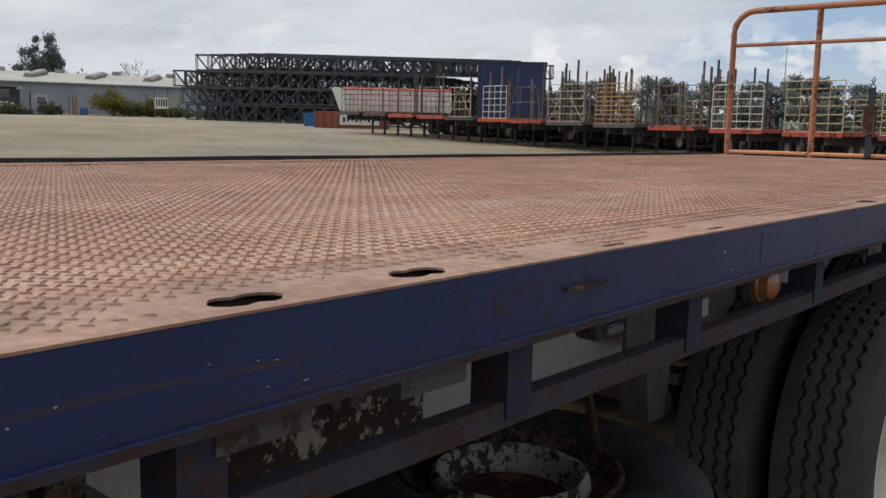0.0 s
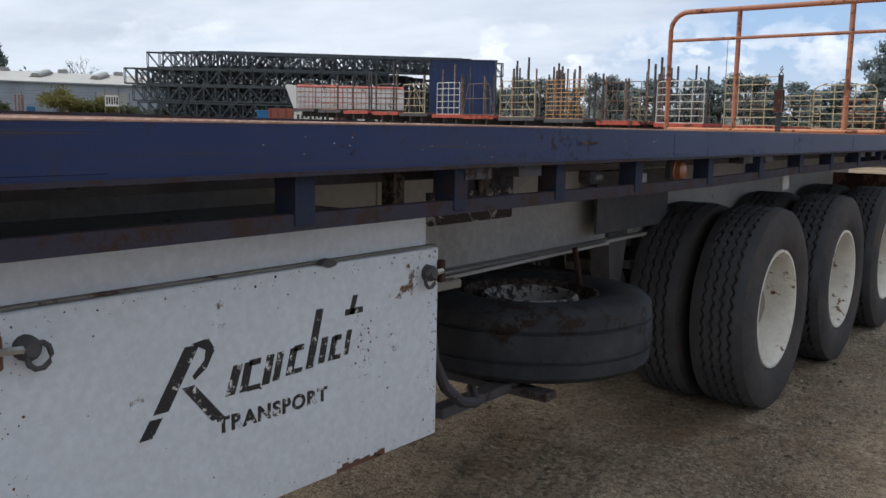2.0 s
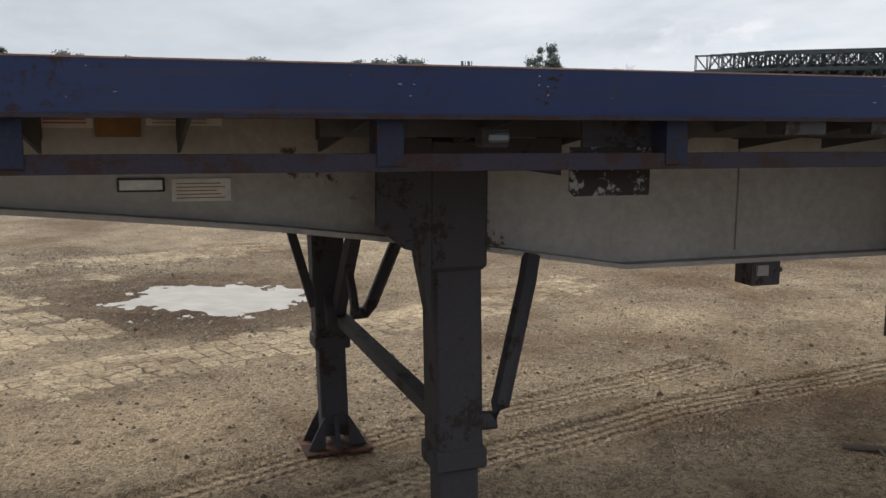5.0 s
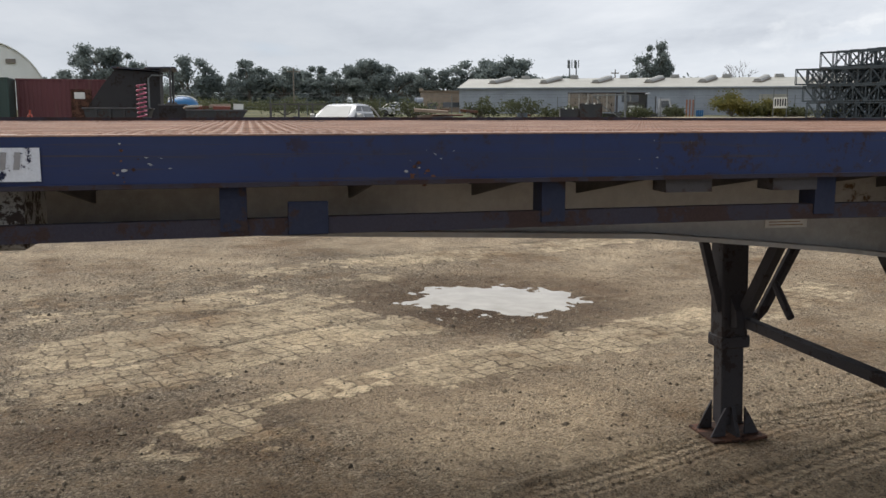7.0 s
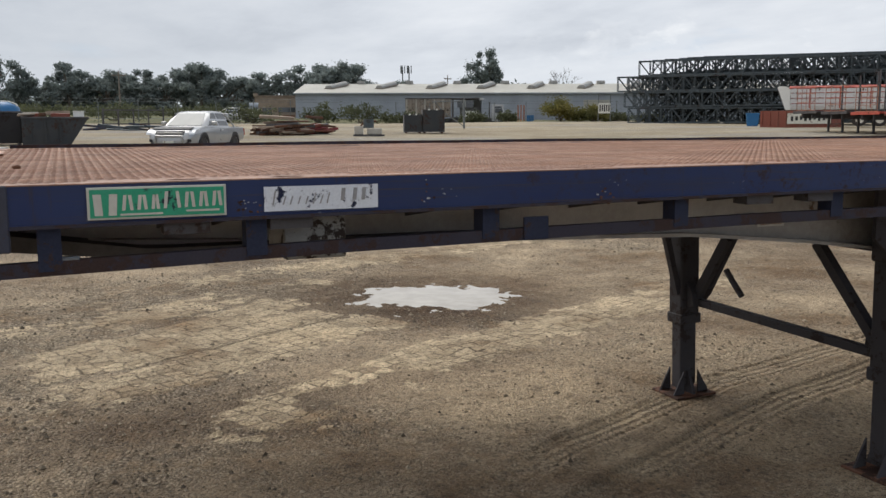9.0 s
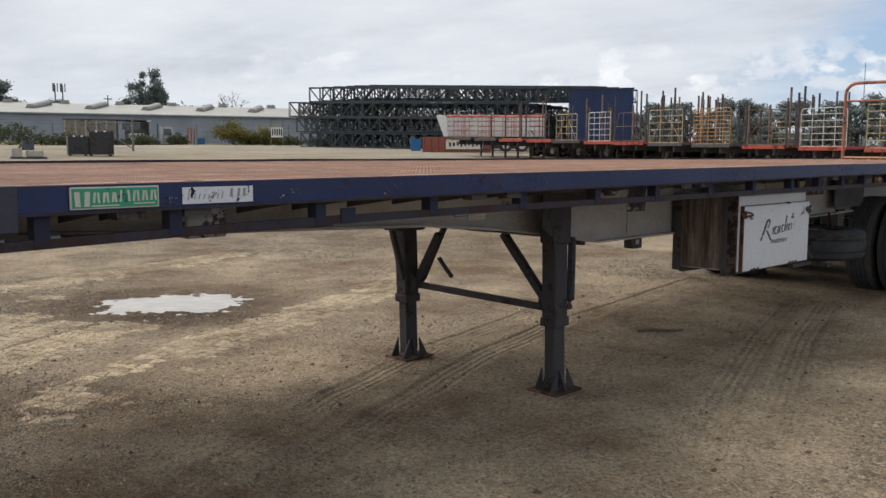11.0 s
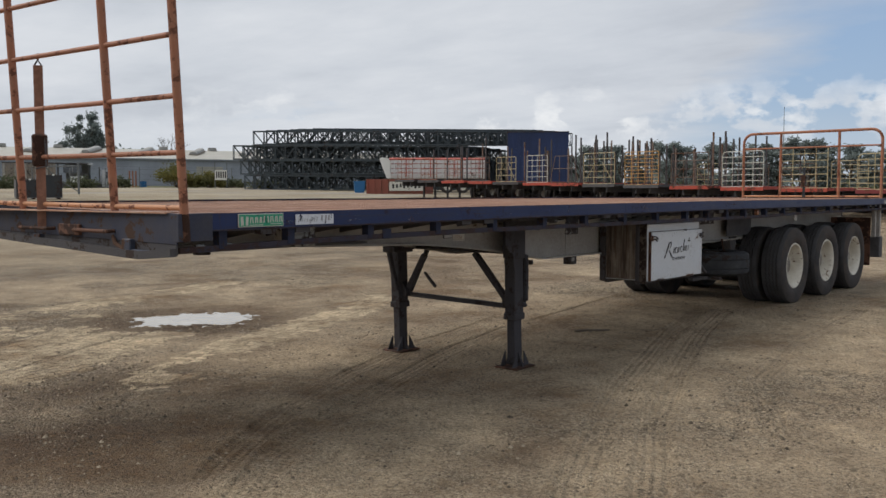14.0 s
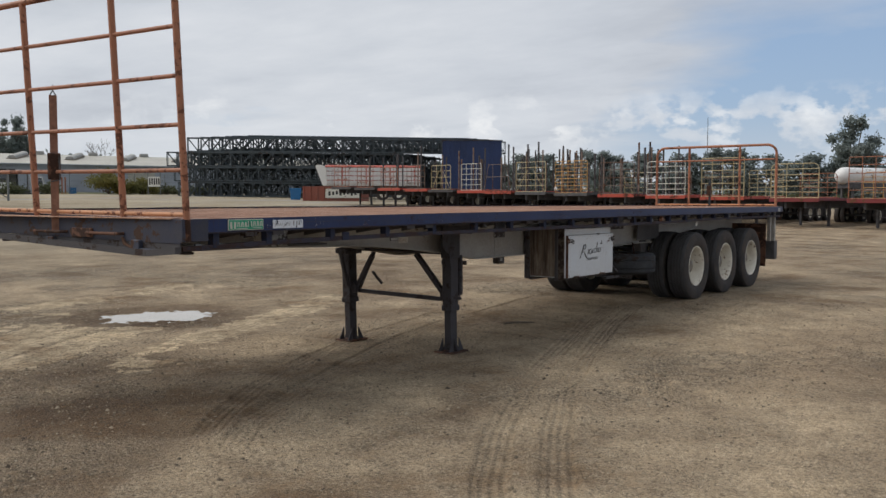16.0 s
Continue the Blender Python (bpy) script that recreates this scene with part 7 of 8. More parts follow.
def pickup(m, label, name="pickup"):
    """A double-cab pickup; +x is its nose, origin on the ground under its middle."""
    t = thing(name, label, "pickup")

    def loft(stations):
        """Rounded cross-sections along x: (x, half width, bottom, top, shoulder)."""
        bm = bmesh.new()
        rings = []
        for x, w, zb, zt, sh in stations:
            h = zt - zb
            half = [(0.0, zb), (w * 0.80, zb), (w * 0.95, zb + h * 0.08), (w, zb + h * 0.35), (w, zb + h * 0.62), (w * 0.985, zb + h * 0.80), (w * (1 - 0.35 * sh), zb + h * 0.93), (w * (1 - sh), zt - h * 0.02), (0.0, zt)]
            pts = half + [(-y, z) for y, z in half[-2:0:-1]]
            rings.append([bm.verts.new((x, y, z)) for y, z in pts])
        for a, b in zip(rings, rings[1:]):
            for k in range(len(a)):
                bm.faces.new((a[k], a[(k + 1) % len(a)], b[(k + 1) % len(a)], b[k]))
        bm.faces.new(rings[0][::-1]), bm.faces.new(rings[-1])
        return bm
    part("body", loft(((-2.62, 0.80, 0.56, 1.02, 0.10), (-2.58, 0.90, 0.50, 1.10, 0.05), (-1.2, 0.92, 0.40, 1.12, 0.04), (-0.9, 0.92, 0.38, 1.10, 0.06), (0.9, 0.92, 0.38, 1.12, 0.08), (1.25, 0.92, 0.38, 1.16, 0.14), (1.75, 0.92, 0.38, 1.13, 0.18), (2.15, 0.90, 0.38, 1.06, 0.20), (2.40, 0.85, 0.40, 0.97, 0.18), (2.54, 0.74, 0.42, 0.84, 0.12), (2.60, 0.60, 0.46, 0.72, 0.1))), M_CARWHITE, t, "white painted body", True)
    bm = bmesh.new()
    rings = []
    for z, x0, x1, w in ((1.05, -1.16, 1.34, 0.865), (1.14, -1.14, 1.24, 0.85), (1.42, -1.06, 0.86, 0.775), (1.66, -0.96, 0.50, 0.695), (1.74, -0.86, 0.30, 0.64), (1.775, -0.66, 0.08, 0.52)):
        c = 0.10
        ring = [(x1, -w + c * 1.6), (x1 + 0.03, 0.0), (x1, w - c * 1.6), (x1 - c * 1.4, w), (x0 + c, w), (x0, w - c), (x0, -w + c), (x0 + c, -w), (x1 - c * 1.4, -w)]
        rings.append([bm.verts.new((x, y, z)) for x, y in ring])
    for a, b in zip(rings, rings[1:]):
        for i in range(len(a)):
            bm.faces.new((a[i], a[(i + 1) % len(a)], b[(i + 1) % len(a)], b[i]))
    bm.faces.new(rings[0][::-1]), bm.faces.new(rings[-1])
    cabin = part("cabin", bm, M_CARWHITE, t, "white cabin", True)

    def pane(quad, name2="window"):
        b2 = bmesh.new()
        b2.faces.new([b2.verts.new(p) for p in quad])
        ex2 = bmesh.ops.extrude_face_region(b2, geom=b2.faces[:])
        c = Vector(quad[0])
        nrm = (Vector(quad[1]) - c).cross(Vector(quad[2]) - c).normalized() * 0.012
        bmesh.ops.translate(b2, verts=[v for v in ex2["geom"] if isinstance(v, bmesh.types.BMVert)], vec=nrm)
        part(name2, b2, M_SCREEN if name2 == "windscreen" else M_GLASS, cabin)
    pane([(1.262, -0.68, 1.155), (1.262, 0.68, 1.155), (0.520, 0.55, 1.665), (0.520, -0.55, 1.665)], "windscreen")
    for s in (-1, 1):
        y0, y1 = s * 0.848, s * 0.700
        quad = [(0.98, y0, 1.16), (0.08, y0, 1.16), (0.06, y1, 1.68), (0.42, y1, 1.68)]
        pane(quad if s < 0 else quad[::-1])
        quad = [(-0.03, y0, 1.16), (-0.98, y0, 1.16), (-0.86, y1, 1.68), (-0.04, y1, 1.68)]
        pane(quad if s < 0 else quad[::-1])
        part("door_seam", B(-0.005, 0.015, s * 0.9135 - 0.002, s * 0.9135 + 0.002, 0.50, 1.06), M_PLASTIC, t)
        part("door_handle", B(-0.30, -0.12, s * 0.915 - 0.015, s * 0.915 + 0.015, 0.96, 1.00, 0.008), M_CHROME, t)
        part("mirror", B(0.74, 0.90, s * 1.0 - 0.10, s * 1.0 + 0.10, 1.17, 1.34, 0.03), M_CHROME, t)
        part("headlight", prism(bmesh.new(), [(1.98, 1.03), (2.30, 0.99), (2.48, 0.88), (2.53, 0.80), (2.28, 0.84)], 1, 0.56 if s > 0 else -0.925, 0.925 if s > 0 else -0.56), M_HEADLAMP, t, "clear headlight")
        part("fog_lamp", B(2.48, 2.575, s * 0.70 - 0.10, s * 0.70 + 0.10, 0.50, 0.62, 0.02), M_PLASTIC, t)
        part("sill_step", B(-1.0, 1.0, s * 0.92 - 0.05, s * 0.92 + 0.05, 0.33, 0.40, 0.02), M_CHROME, t)
        part("tail_lamp", B(-2.655, -2.56, s * 0.84 - 0.07, s * 0.84 + 0.07, 0.74, 1.04, 0.01), M_REDLENS, t)
        part("sports_bar", T([(-1.95, s * 0.74, 1.09), (-1.35, s * 0.68, 1.52), (-1.05, s * 0.64, 1.66)], 0.035, 6), M_CHROME, t)
        for xx in (1.58, -1.52):
            part("wheel_arch", lathe(bmesh.new(), [(-0.02, 0.0), (-0.02, 0.455), (0.02, 0.455), (0.02, 0.0)], 24), M_PLASTIC, t, m=pose(xx, s * 0.905, 0.44))
            w = part("wheel", lathe(bmesh.new(), [(-0.11, 0.25), (-0.12, 0.36), (-0.08, 0.395), (0.08, 0.395), (0.12, 0.36), (0.11, 0.25)], 24), M_TYRE, t, "", True, pose(xx, s * 0.83, 0.395, 0, 0, 0 if s < 0 else 180))
            part("rim", lathe(bmesh.new(), [(-0.10, 0.26), (-0.09, 0.235), (-0.05, 0.20), (-0.07, 0.06), (-0.07, 0.0)], 14), M_CHROME, w, "silver alloy rim", True)
    part("grille", prism(bmesh.new(), [(2.40, 0.70), (2.575, 0.70), (2.56, 0.84), (2.49, 0.935), (2.36, 0.95)], 1, -0.54, 0.54), M_PLASTIC, t, "dark grille with chrome bars")
    for z, x in ((0.76, 2.575), (0.86, 2.555)):
        part("grille_bar", B(x - 0.03, x + 0.012, -0.50, 0.50, z - 0.022, z + 0.022, 0.01), M_CHROME, t)
    part("bonnet_guard", prism(bmesh.new(), [(2.10, 1.075), (2.36, 1.00), (2.36, 1.03), (2.10, 1.105)], 1, -0.74, 0.74), M_PLASTIC, t)
    part("lower_bumper", B(2.30, 2.585, -0.74, 0.74, 0.40, 0.50, 0.03), M_PLASTIC, t, "black lower bumper")
    part("nudge_bar", T([(2.60, -0.55, 0.42), (2.67, -0.50, 0.74), (2.67, 0.50, 0.74), (2.60, 0.55, 0.42)], 0.035, 8), M_CHROME, t, "polished nudge bar", True)
    part("lower_grille", B(2.50, 2.575, -0.5, 0.5, 0.46, 0.62, 0.02), M_PLASTIC, t)
    part("tray_well", B(-2.50, -1.20, -0.74, 0.74, 1.085, 1.118), M_PLASTIC, t)
    part("number_panel", B(2.69, 2.70, -0.20, 0.20, 0.46, 0.56), M_WGATE, t)
    t.matrix_basis = m
    return t


ute = pickup(pose(5.25, 33.6, land(5.2, 33.6), 0, 0, -121) @ Matrix.Diagonal((1, 1.0, 0.91, 1)), "white double-cab pickup with a nudge bar, parked")
far_ute = copy_thing(ute, pose(18.4, 98.0, land(18.4, 98), 0, 0, -35))
tagged(far_ute, "white pickup parked far behind the yard fence")


# ---- scrap, bins and stores along the far side ----
def scrap_heap(name, x, y, w, d, h, n, seed, label, mats, z0=None):
    rng = random.Random(seed)
    t = thing(name, label, "scrap", at=pose(x, y, land(x, y) - 0.02 if z0 is None else z0))
    for i in range(n):
        L = rng.uniform(0.15, 0.75) * w
        cx, cy = rng.uniform(-0.5, 0.5) * (w - L * 0.6), rng.uniform(-0.5, 0.5) * d
        z = abs(rng.gauss(0, 0.35)) * h * (1 - abs(cx) / w)
        part("steel_length", B(-L / 2, L / 2, -rng.uniform(0.05, 0.18), rng.uniform(0.05, 0.18), 0, rng.uniform(0.06, 0.18), 0.01), rng.choice(mats), t, m=pose(cx, cy, max(0, z), rng.uniform(-9, 9), rng.uniform(-9, 9), rng.uniform(-35, 35)))
    return t


scrap_heap("scrap_heap", 13.2, 53.4, 3.3, 2.0, 1.25, 70, 5, "heap of rusty steel lengths and boards on the dirt", (M_SCRAP, M_UNDER, M_SCRAP, M_BRICK, M_RUSTY))
scrap_heap("scrap_heap", 15.6, 55.2, 2.6, 1.6, 1.0, 44, 6, "low heap of dull red steel lengths on the dirt", (M_SCRAP, M_DKRED, M_REDBOX, M_UNDER))
scrap_heap("pipe_heap", 5.2, 66.0, 6.5, 2.5, 0.7, 16, 9, "heap of blue-grey steel lengths", (M_TRUSS, M_NAVY, M_TRUSS))

sk = thing("engine_skid", "small pale steel skid with a dull blue pump", "machine", at=pose(17.9, 50.5, land(17.9, 50.5), 0, 0, -15))
part("base", B(-0.95, 0.95, -0.5, 0.5, 0.0, 0.10), M_UNDER, sk)
part("panel", B(-0.9, -0.35, -0.45, 0.45, 0.10, 0.62, 0.03), M_PLANK, sk)
part("panel", B(-0.1, 0.8, -0.42, 0.42, 0.10, 0.48, 0.05), M_PLANK, sk)
part("pump", T([(0.0, 0, 0.5), (0.0, 0, 1.05)], 0.33, 12), M_TRUSS, sk, "dull blue-grey round pump body")
part("pipe", T([(-0.5, 0, 0.6), (-0.2, 0, 0.95), (0.5, 0, 0.9)], 0.06, 8), M_SCRAP, sk)
for dx, dw, bh in ((22.05, 1.25, 1.30), (23.25, 1.5, 1.62)):
    sb = thing("steel_bin", "dark open-topped steel bin", "bin", "steel bins", at=pose(dx, 55.4 + (dx - 21.6) * -0.4, land(dx, 55), 0, 0, -18))
    part("wall", B(0, dw, 0, 0.06, 0.15, bh), M_SKIP, sb)
    part("wall", B(0, dw, 1.54, 1.60, 0.15, bh), M_UNDER, sb)
    part("end_wall", B(0, 0.06, 0.06, 1.54, 0.15, bh), M_UNDER, sb)
    part("end_wall", B(dw - 0.06, dw, 0.06, 1.54, 0.15, bh), M_UNDER, sb)
    for i in range(5):
        part("rubbish", B(0.1 + i * dw * 0.18, 0.22 + i * dw * 0.18, -0.02, 0.12, bh - 0.05, bh + 0.03 + 0.03 * (i % 2), 0.01), M_DOME if i % 2 else M_UNDER, sb)
    part("floor_sheet", B(0, dw, 0, 1.6, 0.10, 0.15), M_UNDER, sb)
    for lx in (0.1, dw - 0.2):
        part("skid", B(lx, lx + 0.1, 0.1, 1.5, 0.0, 0.10), M_RUSTY, sb)
ps = thing("sheet_stack", "low stack of long pale sheets on timber blocks", "sheets", at=pose(-5.3, 30.0, land(-3.4, 30), 0, 0, -2))
for i, (x0, x1, z0) in enumerate(((0.0, 3.9, 0.34), (0.1, 3.6, 0.46), (0.0, 3.0, 0.58), (0.05, 1.9, 0.70))):
    part("sheet", B(x0, x1, -0.05 * i, 1.3, z0, z0 + 0.06, 0.008), M_PLANK if i % 2 else M_VENT, ps)
    part("batten", B(x0 + 0.3, x1 - 0.3, 0.1, 0.2, z0 - 0.06, z0), M_POLE, ps)
for x0 in (0.3, 1.8, 3.3):
    part("timber_block", B(x0, x0 + 0.2, 0.0, 1.2, 0.0, 0.34), M_POLE, ps)
gf = thing("gate_frame", "bare steel gate frame on a post", "gate", at=pose(31.5, 66.0, land(31.5, 66)))
part("post", T([(0, 0, 0), (0, 0, 2.6)], 0.09, 8), M_WIRE, gf)
part("arm", T([(0, 0, 2.3), (-2.8, 0.2, 2.2)], 0.05, 6), M_WIRE, gf)
part("stay", T([(0, 0, 0.2), (-1.8, 0.1, 1.3), (-2.6, 0.2, 2.2)], 0.04, 6), M_WIRE, gf)

mc = thing("maroon_container", "maroon shipping container with a cabin door", "container", at=pose(-12.4, 57.8, land(-10, 58), 0, 0, 4))
part("wall", B(0, 5.75, 0, 2.4, 0.25, 2.92, 0.03), M_MAROON, mc)
part("top_rail", B(-0.02, 5.77, -0.05, 0.05, 2.84, 2.95, 0.01), M_MAROON, mc)
for x0 in (0.1, 2.7, 5.3):
    part("support_block", B(x0, x0 + 0.4, 0.1, 2.3, 0, 0.25), M_POLE, mc)
for i in range(15):
    part("rib", B(0.10 + i * 0.375, 0.25 + i * 0.375, -0.035, 0.0, 0.35, 2.82), M_MAROON, mc)
cd = part("door", B(3.10, 4.35, -0.06, -0.036, 0.3, 2.32, 0.01), M_RUSTY, mc, "brown cabin door with a white window")
part("window", B(3.32, 3.94, -0.075, -0.058, 1.74, 2.14, 0.006), M_DOME, cd)
for x0, x1, z0, z1 in ((3.05, 3.10, 0.3, 2.40), (4.35, 4.40, 0.3, 2.40), (3.05, 4.40, 2.32, 2.40)):
    part("door_frame", B(x0, x1, -0.075, -0.04, z0, z1), M_MAROON, cd)
gc = thing("green_container", "dark green shipping container", "container", at=pose(-18.6, 55.6, land(-16, 56), 0, 0, 4))
part("wall", B(0, 6.2, 0, 2.4, 0.25, 2.9, 0.03), M_GREENBOX, gc)
part("roof_edge", B(-0.02, 6.22, -0.03, 2.43, 2.85, 2.97), M_GREENBOX, gc)
for i in range(15):
    part("rib", B(0.12 + i * 0.385, 0.26 + i * 0.385, -0.04, 0.0, 0.35, 2.8), M_GREENBOX, gc)
for x0 in (0.1, 5.4):
    part("support_block", B(x0, x0 + 0.4, 0.1, 2.3, 0, 0.25), M_POLE, gc)
gb = bmesh.new()
lathe(gb, [(0.0, 0.0), (0.0, 0.14), (0.9, 0.14), (1.02, 0.09), (1.06, 0.05), (1.22, 0.05), (1.22, 0.0)], 14, "z")
solo("gas_bottle", gb, M_REDSTEEL, "red gas bottle standing before the maroon container", "gas bottle", smooth=True, at=pose(-7.9, 40.6, land(-7.9, 40.6) + 0.0) @ Matrix.Diagonal((1.0, 1.0, 1.0, 1)))
ls = thing("lean_to_shed", "dark steel lean-to shed with a porch roof", "shed", at=pose(-7.6, 52.6, land(-6, 53), 0, 0, 2) @ Matrix.Diagonal((1, 1, 0.88, 1)))
part("wall", prism(bmesh.new(), [(0.15, 0.0), (0.25, 1.6), (0.9, 2.7), (1.7, 3.85), (4.15, 3.70), (4.15, 0.0)], 1, 0, 3.5), M_DARKSHEET, ls)
part("roof", prism(bmesh.new(), [(1.55, 3.95), (4.2, 3.78), (4.2, 3.86), (1.55, 4.05)], 1, -0.3, 3.8), M_NAVY, ls)
part("porch_roof", prism(bmesh.new(), [(3.4, 3.92), (5.05, 3.98), (5.05, 4.06), (3.4, 4.02)], 1, -0.6, 3.8), M_NAVY, ls)
for y0 in (-0.4, 3.2):
    part("prop", T([(4.75, y0, 0), (4.75, y0, 3.97)], 0.06, 8), M_UNDER, ls)
part("hoop", T([(3.55, -0.45, 0.0), (3.55, -0.45, 3.3), (3.75, -0.45, 3.5), (4.5, -0.45, 3.5), (4.72, -0.45, 3.35)], 0.05, 8), M_WIRE, ls, "bent pipe hoop before the porch", True)
sb = thing("skip_bin", "dark steel skip bin with sloping ends", "skip", at=pose(-5.7, 41.3, land(-4.5, 41)) @ Matrix.Diagonal((1, 1, 0.84, 1)))
part("wall", prism(bmesh.new(), [(-0.1, 1.52), (2.75, 1.52), (2.45, 0.0), (0.2, 0.0)], 1, 0, 2.0), M_SKIP, sb)
part("rim", B(-0.16, 2.81, -0.06, 2.06, 1.52, 1.60, 0.01), M_UNDER, sb)
for i in range(4):
    part("rib", B(0.4 + i * 0.6, 0.5 + i * 0.6, -0.08, 0.0, 0.05, 1.52), M_SKIP, sb)
bx = thing("steel_crate", "dark maroon steel crate beside the skip", "crate", at=pose(-2.55, 41.6, land(-2, 41)))
part("body", B(0, 1.25, 0, 1.2, 0.1, 1.45, 0.02), M_DARKSHEET, bx)
part("lid", B(-0.03, 1.28, -0.03, 1.23, 1.45, 1.52, 0.01), M_UNDER, bx)
for x0 in (0.05, 1.05):
    part("skid", B(x0, x0 + 0.12, 0, 1.2, 0, 0.1), M_UNDER, bx)
lt = thing("steel_trough", "long dark steel trough with a sloping end, heaped with boards", "trough", at=pose(-1.25, 40.4, land(0, 40)))
part("body", prism(bmesh.new(), [(0.0, 1.22), (2.7, 1.22), (1.9, 0.0), (0.0, 0.0)], 1, 0, 1.8), M_SKIP, lt)
part("rim", B(-0.02, 2.74, -0.04, 1.84, 1.22, 1.29, 0.01), M_UNDER, lt)
for i in range(3):
    part("rib", B(0.3 + i * 0.6, 0.38 + i * 0.6, -0.05, 0.0, 0.03, 1.22), M_SKIP, lt)
scrap_heap("board_heap", -0.35, 41.3, 1.9, 1.2, 0.32, 11, 7, "stack of weathered boards and rusty sheets on a steel trough", (M_PLANK, M_SCRAP, M_REDBOX, M_BRICK), 1.285 + land(0, 40))
wp = thing("white_crate", "small white plastic crate on the trough", "crate", at=pose(0.85, 40.9, land(0, 40) + 1.288))
part("body", B(0, 0.45, 0, 0.4, 0, 0.24, 0.02), M_DOME, wp)
part("rim", B(-0.015, 0.465, -0.015, 0.415, 0.24, 0.27, 0.008), M_DOME, wp)
coil = bmesh.new()
tube(coil, [(0.20 * math.cos(a), 0.20 * math.sin(a), 0.05 + a * 0.031) for a in [i * 0.35 for i in range(216)]], 0.034, 6)
cs = thing("coil_spring", "tall pink and white coil of pipe", "coil", at=pose(-3.13, 40.2, land(-3.1, 40)))
part("coil", coil, M_PINK, cs, "", True)
part("core", T([(0, 0, 0), (0, 0, 2.40)], 0.08, 8), M_UNDER, cs)
bt = thing("water_tank", "blue plastic tank with a pale curved top", "tank", at=pose(-4.06, 80.0, land(-4, 80)) @ Matrix.Diagonal((1, 1, 0.76, 1)))
part("tank", lathe(bmesh.new(), [(0.0, 1.32), (1.9, 1.32), (2.25, 1.15), (2.60, 0.45), (2.66, 0.0)], 20, "z"), M_TANKBLUE, bt, "", True)
part("top_rim", T([(1.16 * math.cos(a), -0.75, 2.18 + 0.52 * math.sin(a)) for a in [math.pi * i / 12 for i in range(13)]], 0.07, 6), M_DOME, bt, "", True)
part("valve_box", B(-1.25, -0.35, -1.40, -0.9, 0.1, 1.95, 0.02), M_UNDER, bt)
dm = thing("dome_shelter", "large white fabric dome shelter", "shelter", at=pose(-38.2, 150.0, land(-38, 150), 0, 0, 12))
half = [(9.3 * math.cos(math.pi * i / 24), 10.8 * math.sin(math.pi * i / 24)) for i in range(25)]
part("cover", prism(bmesh.new(), [(p, q) for p, q in half] + [(p * 0.985, q * 0.985) for p, q in half[::-1]], 1, 0, 18), M_DOME, dm, "white fabric cover", True)
part("end_wall", prism(bmesh.new(), [(p * 0.98, q * 0.98) for p, q in half], 1, 0.3, 0.4), M_DOME, dm)
part("vent_flap", B(3.0, 4.4, -0.05, 0.32, 7.3, 8.0), M_POLE, dm)
rk = thing("steel_rack", "open dark steel storage rack", "rack", at=pose(3.2, 70.0, land(3.2, 70), 0, 0, -5))
for i in range(5):
    part("upright", B(i * 1.1, i * 1.1 + 0.1, 0, 0.1, 0, 1.55), M_UNDER, rk)
    part("upright", B(i * 1.1, i * 1.1 + 0.1, 1.2, 1.3, 0, 1.55), M_UNDER, rk)
for z in (0.35, 1.4):
    part("beam", B(0, 4.5, 0.02, 0.08, z, z + 0.08), M_UNDER, rk)
    part("beam", B(0, 4.5, 1.22, 1.28, z, z + 0.08), M_UNDER, rk)
ns = thing("notice_board", "white notice board on two posts", "sign", at=pose(54.8, 81.4, land(54.8, 81.4), 0, 0, -34))
for s in (0.0, 1.3):
    part("post", T([(s, 0, 0), (s, 0, 2.9)], 0.05, 6), M_WIRE, ns)
nb = part("board", B(0.0, 1.3, -0.05, -0.01, 0.95, 2.05), M_DOME, ns)
for i in range(5):
    part("mark_bar", B(0.12 + i * 0.24, 0.26 + i * 0.24, -0.06, -0.05, 1.15 + 0.06 * (i % 2), 1.9), M_DARKTXT, nb)
for dx in (56.85, 57.3, 57.75):
    pst = T([(dx, 104.0, land(dx, 104) - 0.1), (dx, 104.0, land(dx, 104) + 2.1)], 0.10, 8)
    solo("orange_post", pst, M_ORANGE, "orange steel post standing by the shed", "post", "orange posts")
for i in range(4):
    pst = T([(58.0 + i * 0.27, 103.4, land(58, 103) - 0.05), (58.0 + i * 0.27, 103.4, land(58, 103) + 0.78)], 0.115, 10)
    solo("blue_drum", pst, M_TANKBLUE, "small blue drum by the shed", "drum", "blue drums")
bbn = thing("blue_bin", "blue plastic bin standing behind the red bin", "bin", at=pose(57.6, 60.6, land(57.6, 60.6), 0, 0, -40))
part("body", prism(bmesh.new(), [(-0.45, 0.0), (0.45, 0.0), (0.55, 1.05), (-0.55, 1.05)], 1, -0.45, 0.45), M_TANKBLUE, bbn)
part("lid", B(-0.6, 0.6, -0.5, 0.5, 1.05, 1.13, 0.03), M_TANKBLUE, bbn)


def power_pole(x, y, h, arm):
    t = thing("power_pole", "grey timber power pole with a cross arm", "pole", "power poles", at=pose(x, y, land(x, y) - 0.2))
    part("shaft", T([(0, 0, 0), (0, 0, h)], 0.16, 8, 0.10), M_POLE, t)
    part("cross_arm", B(-arm, arm, -0.07, 0.07, h - 0.8, h - 0.62), M_POLE, t)
    for s in (-0.9, 0.0, 0.9):
        part("insulator", T([(s * arm, 0, h - 0.62), (s * arm, 0, h - 0.4)], 0.06, 6), M_DOME, t)


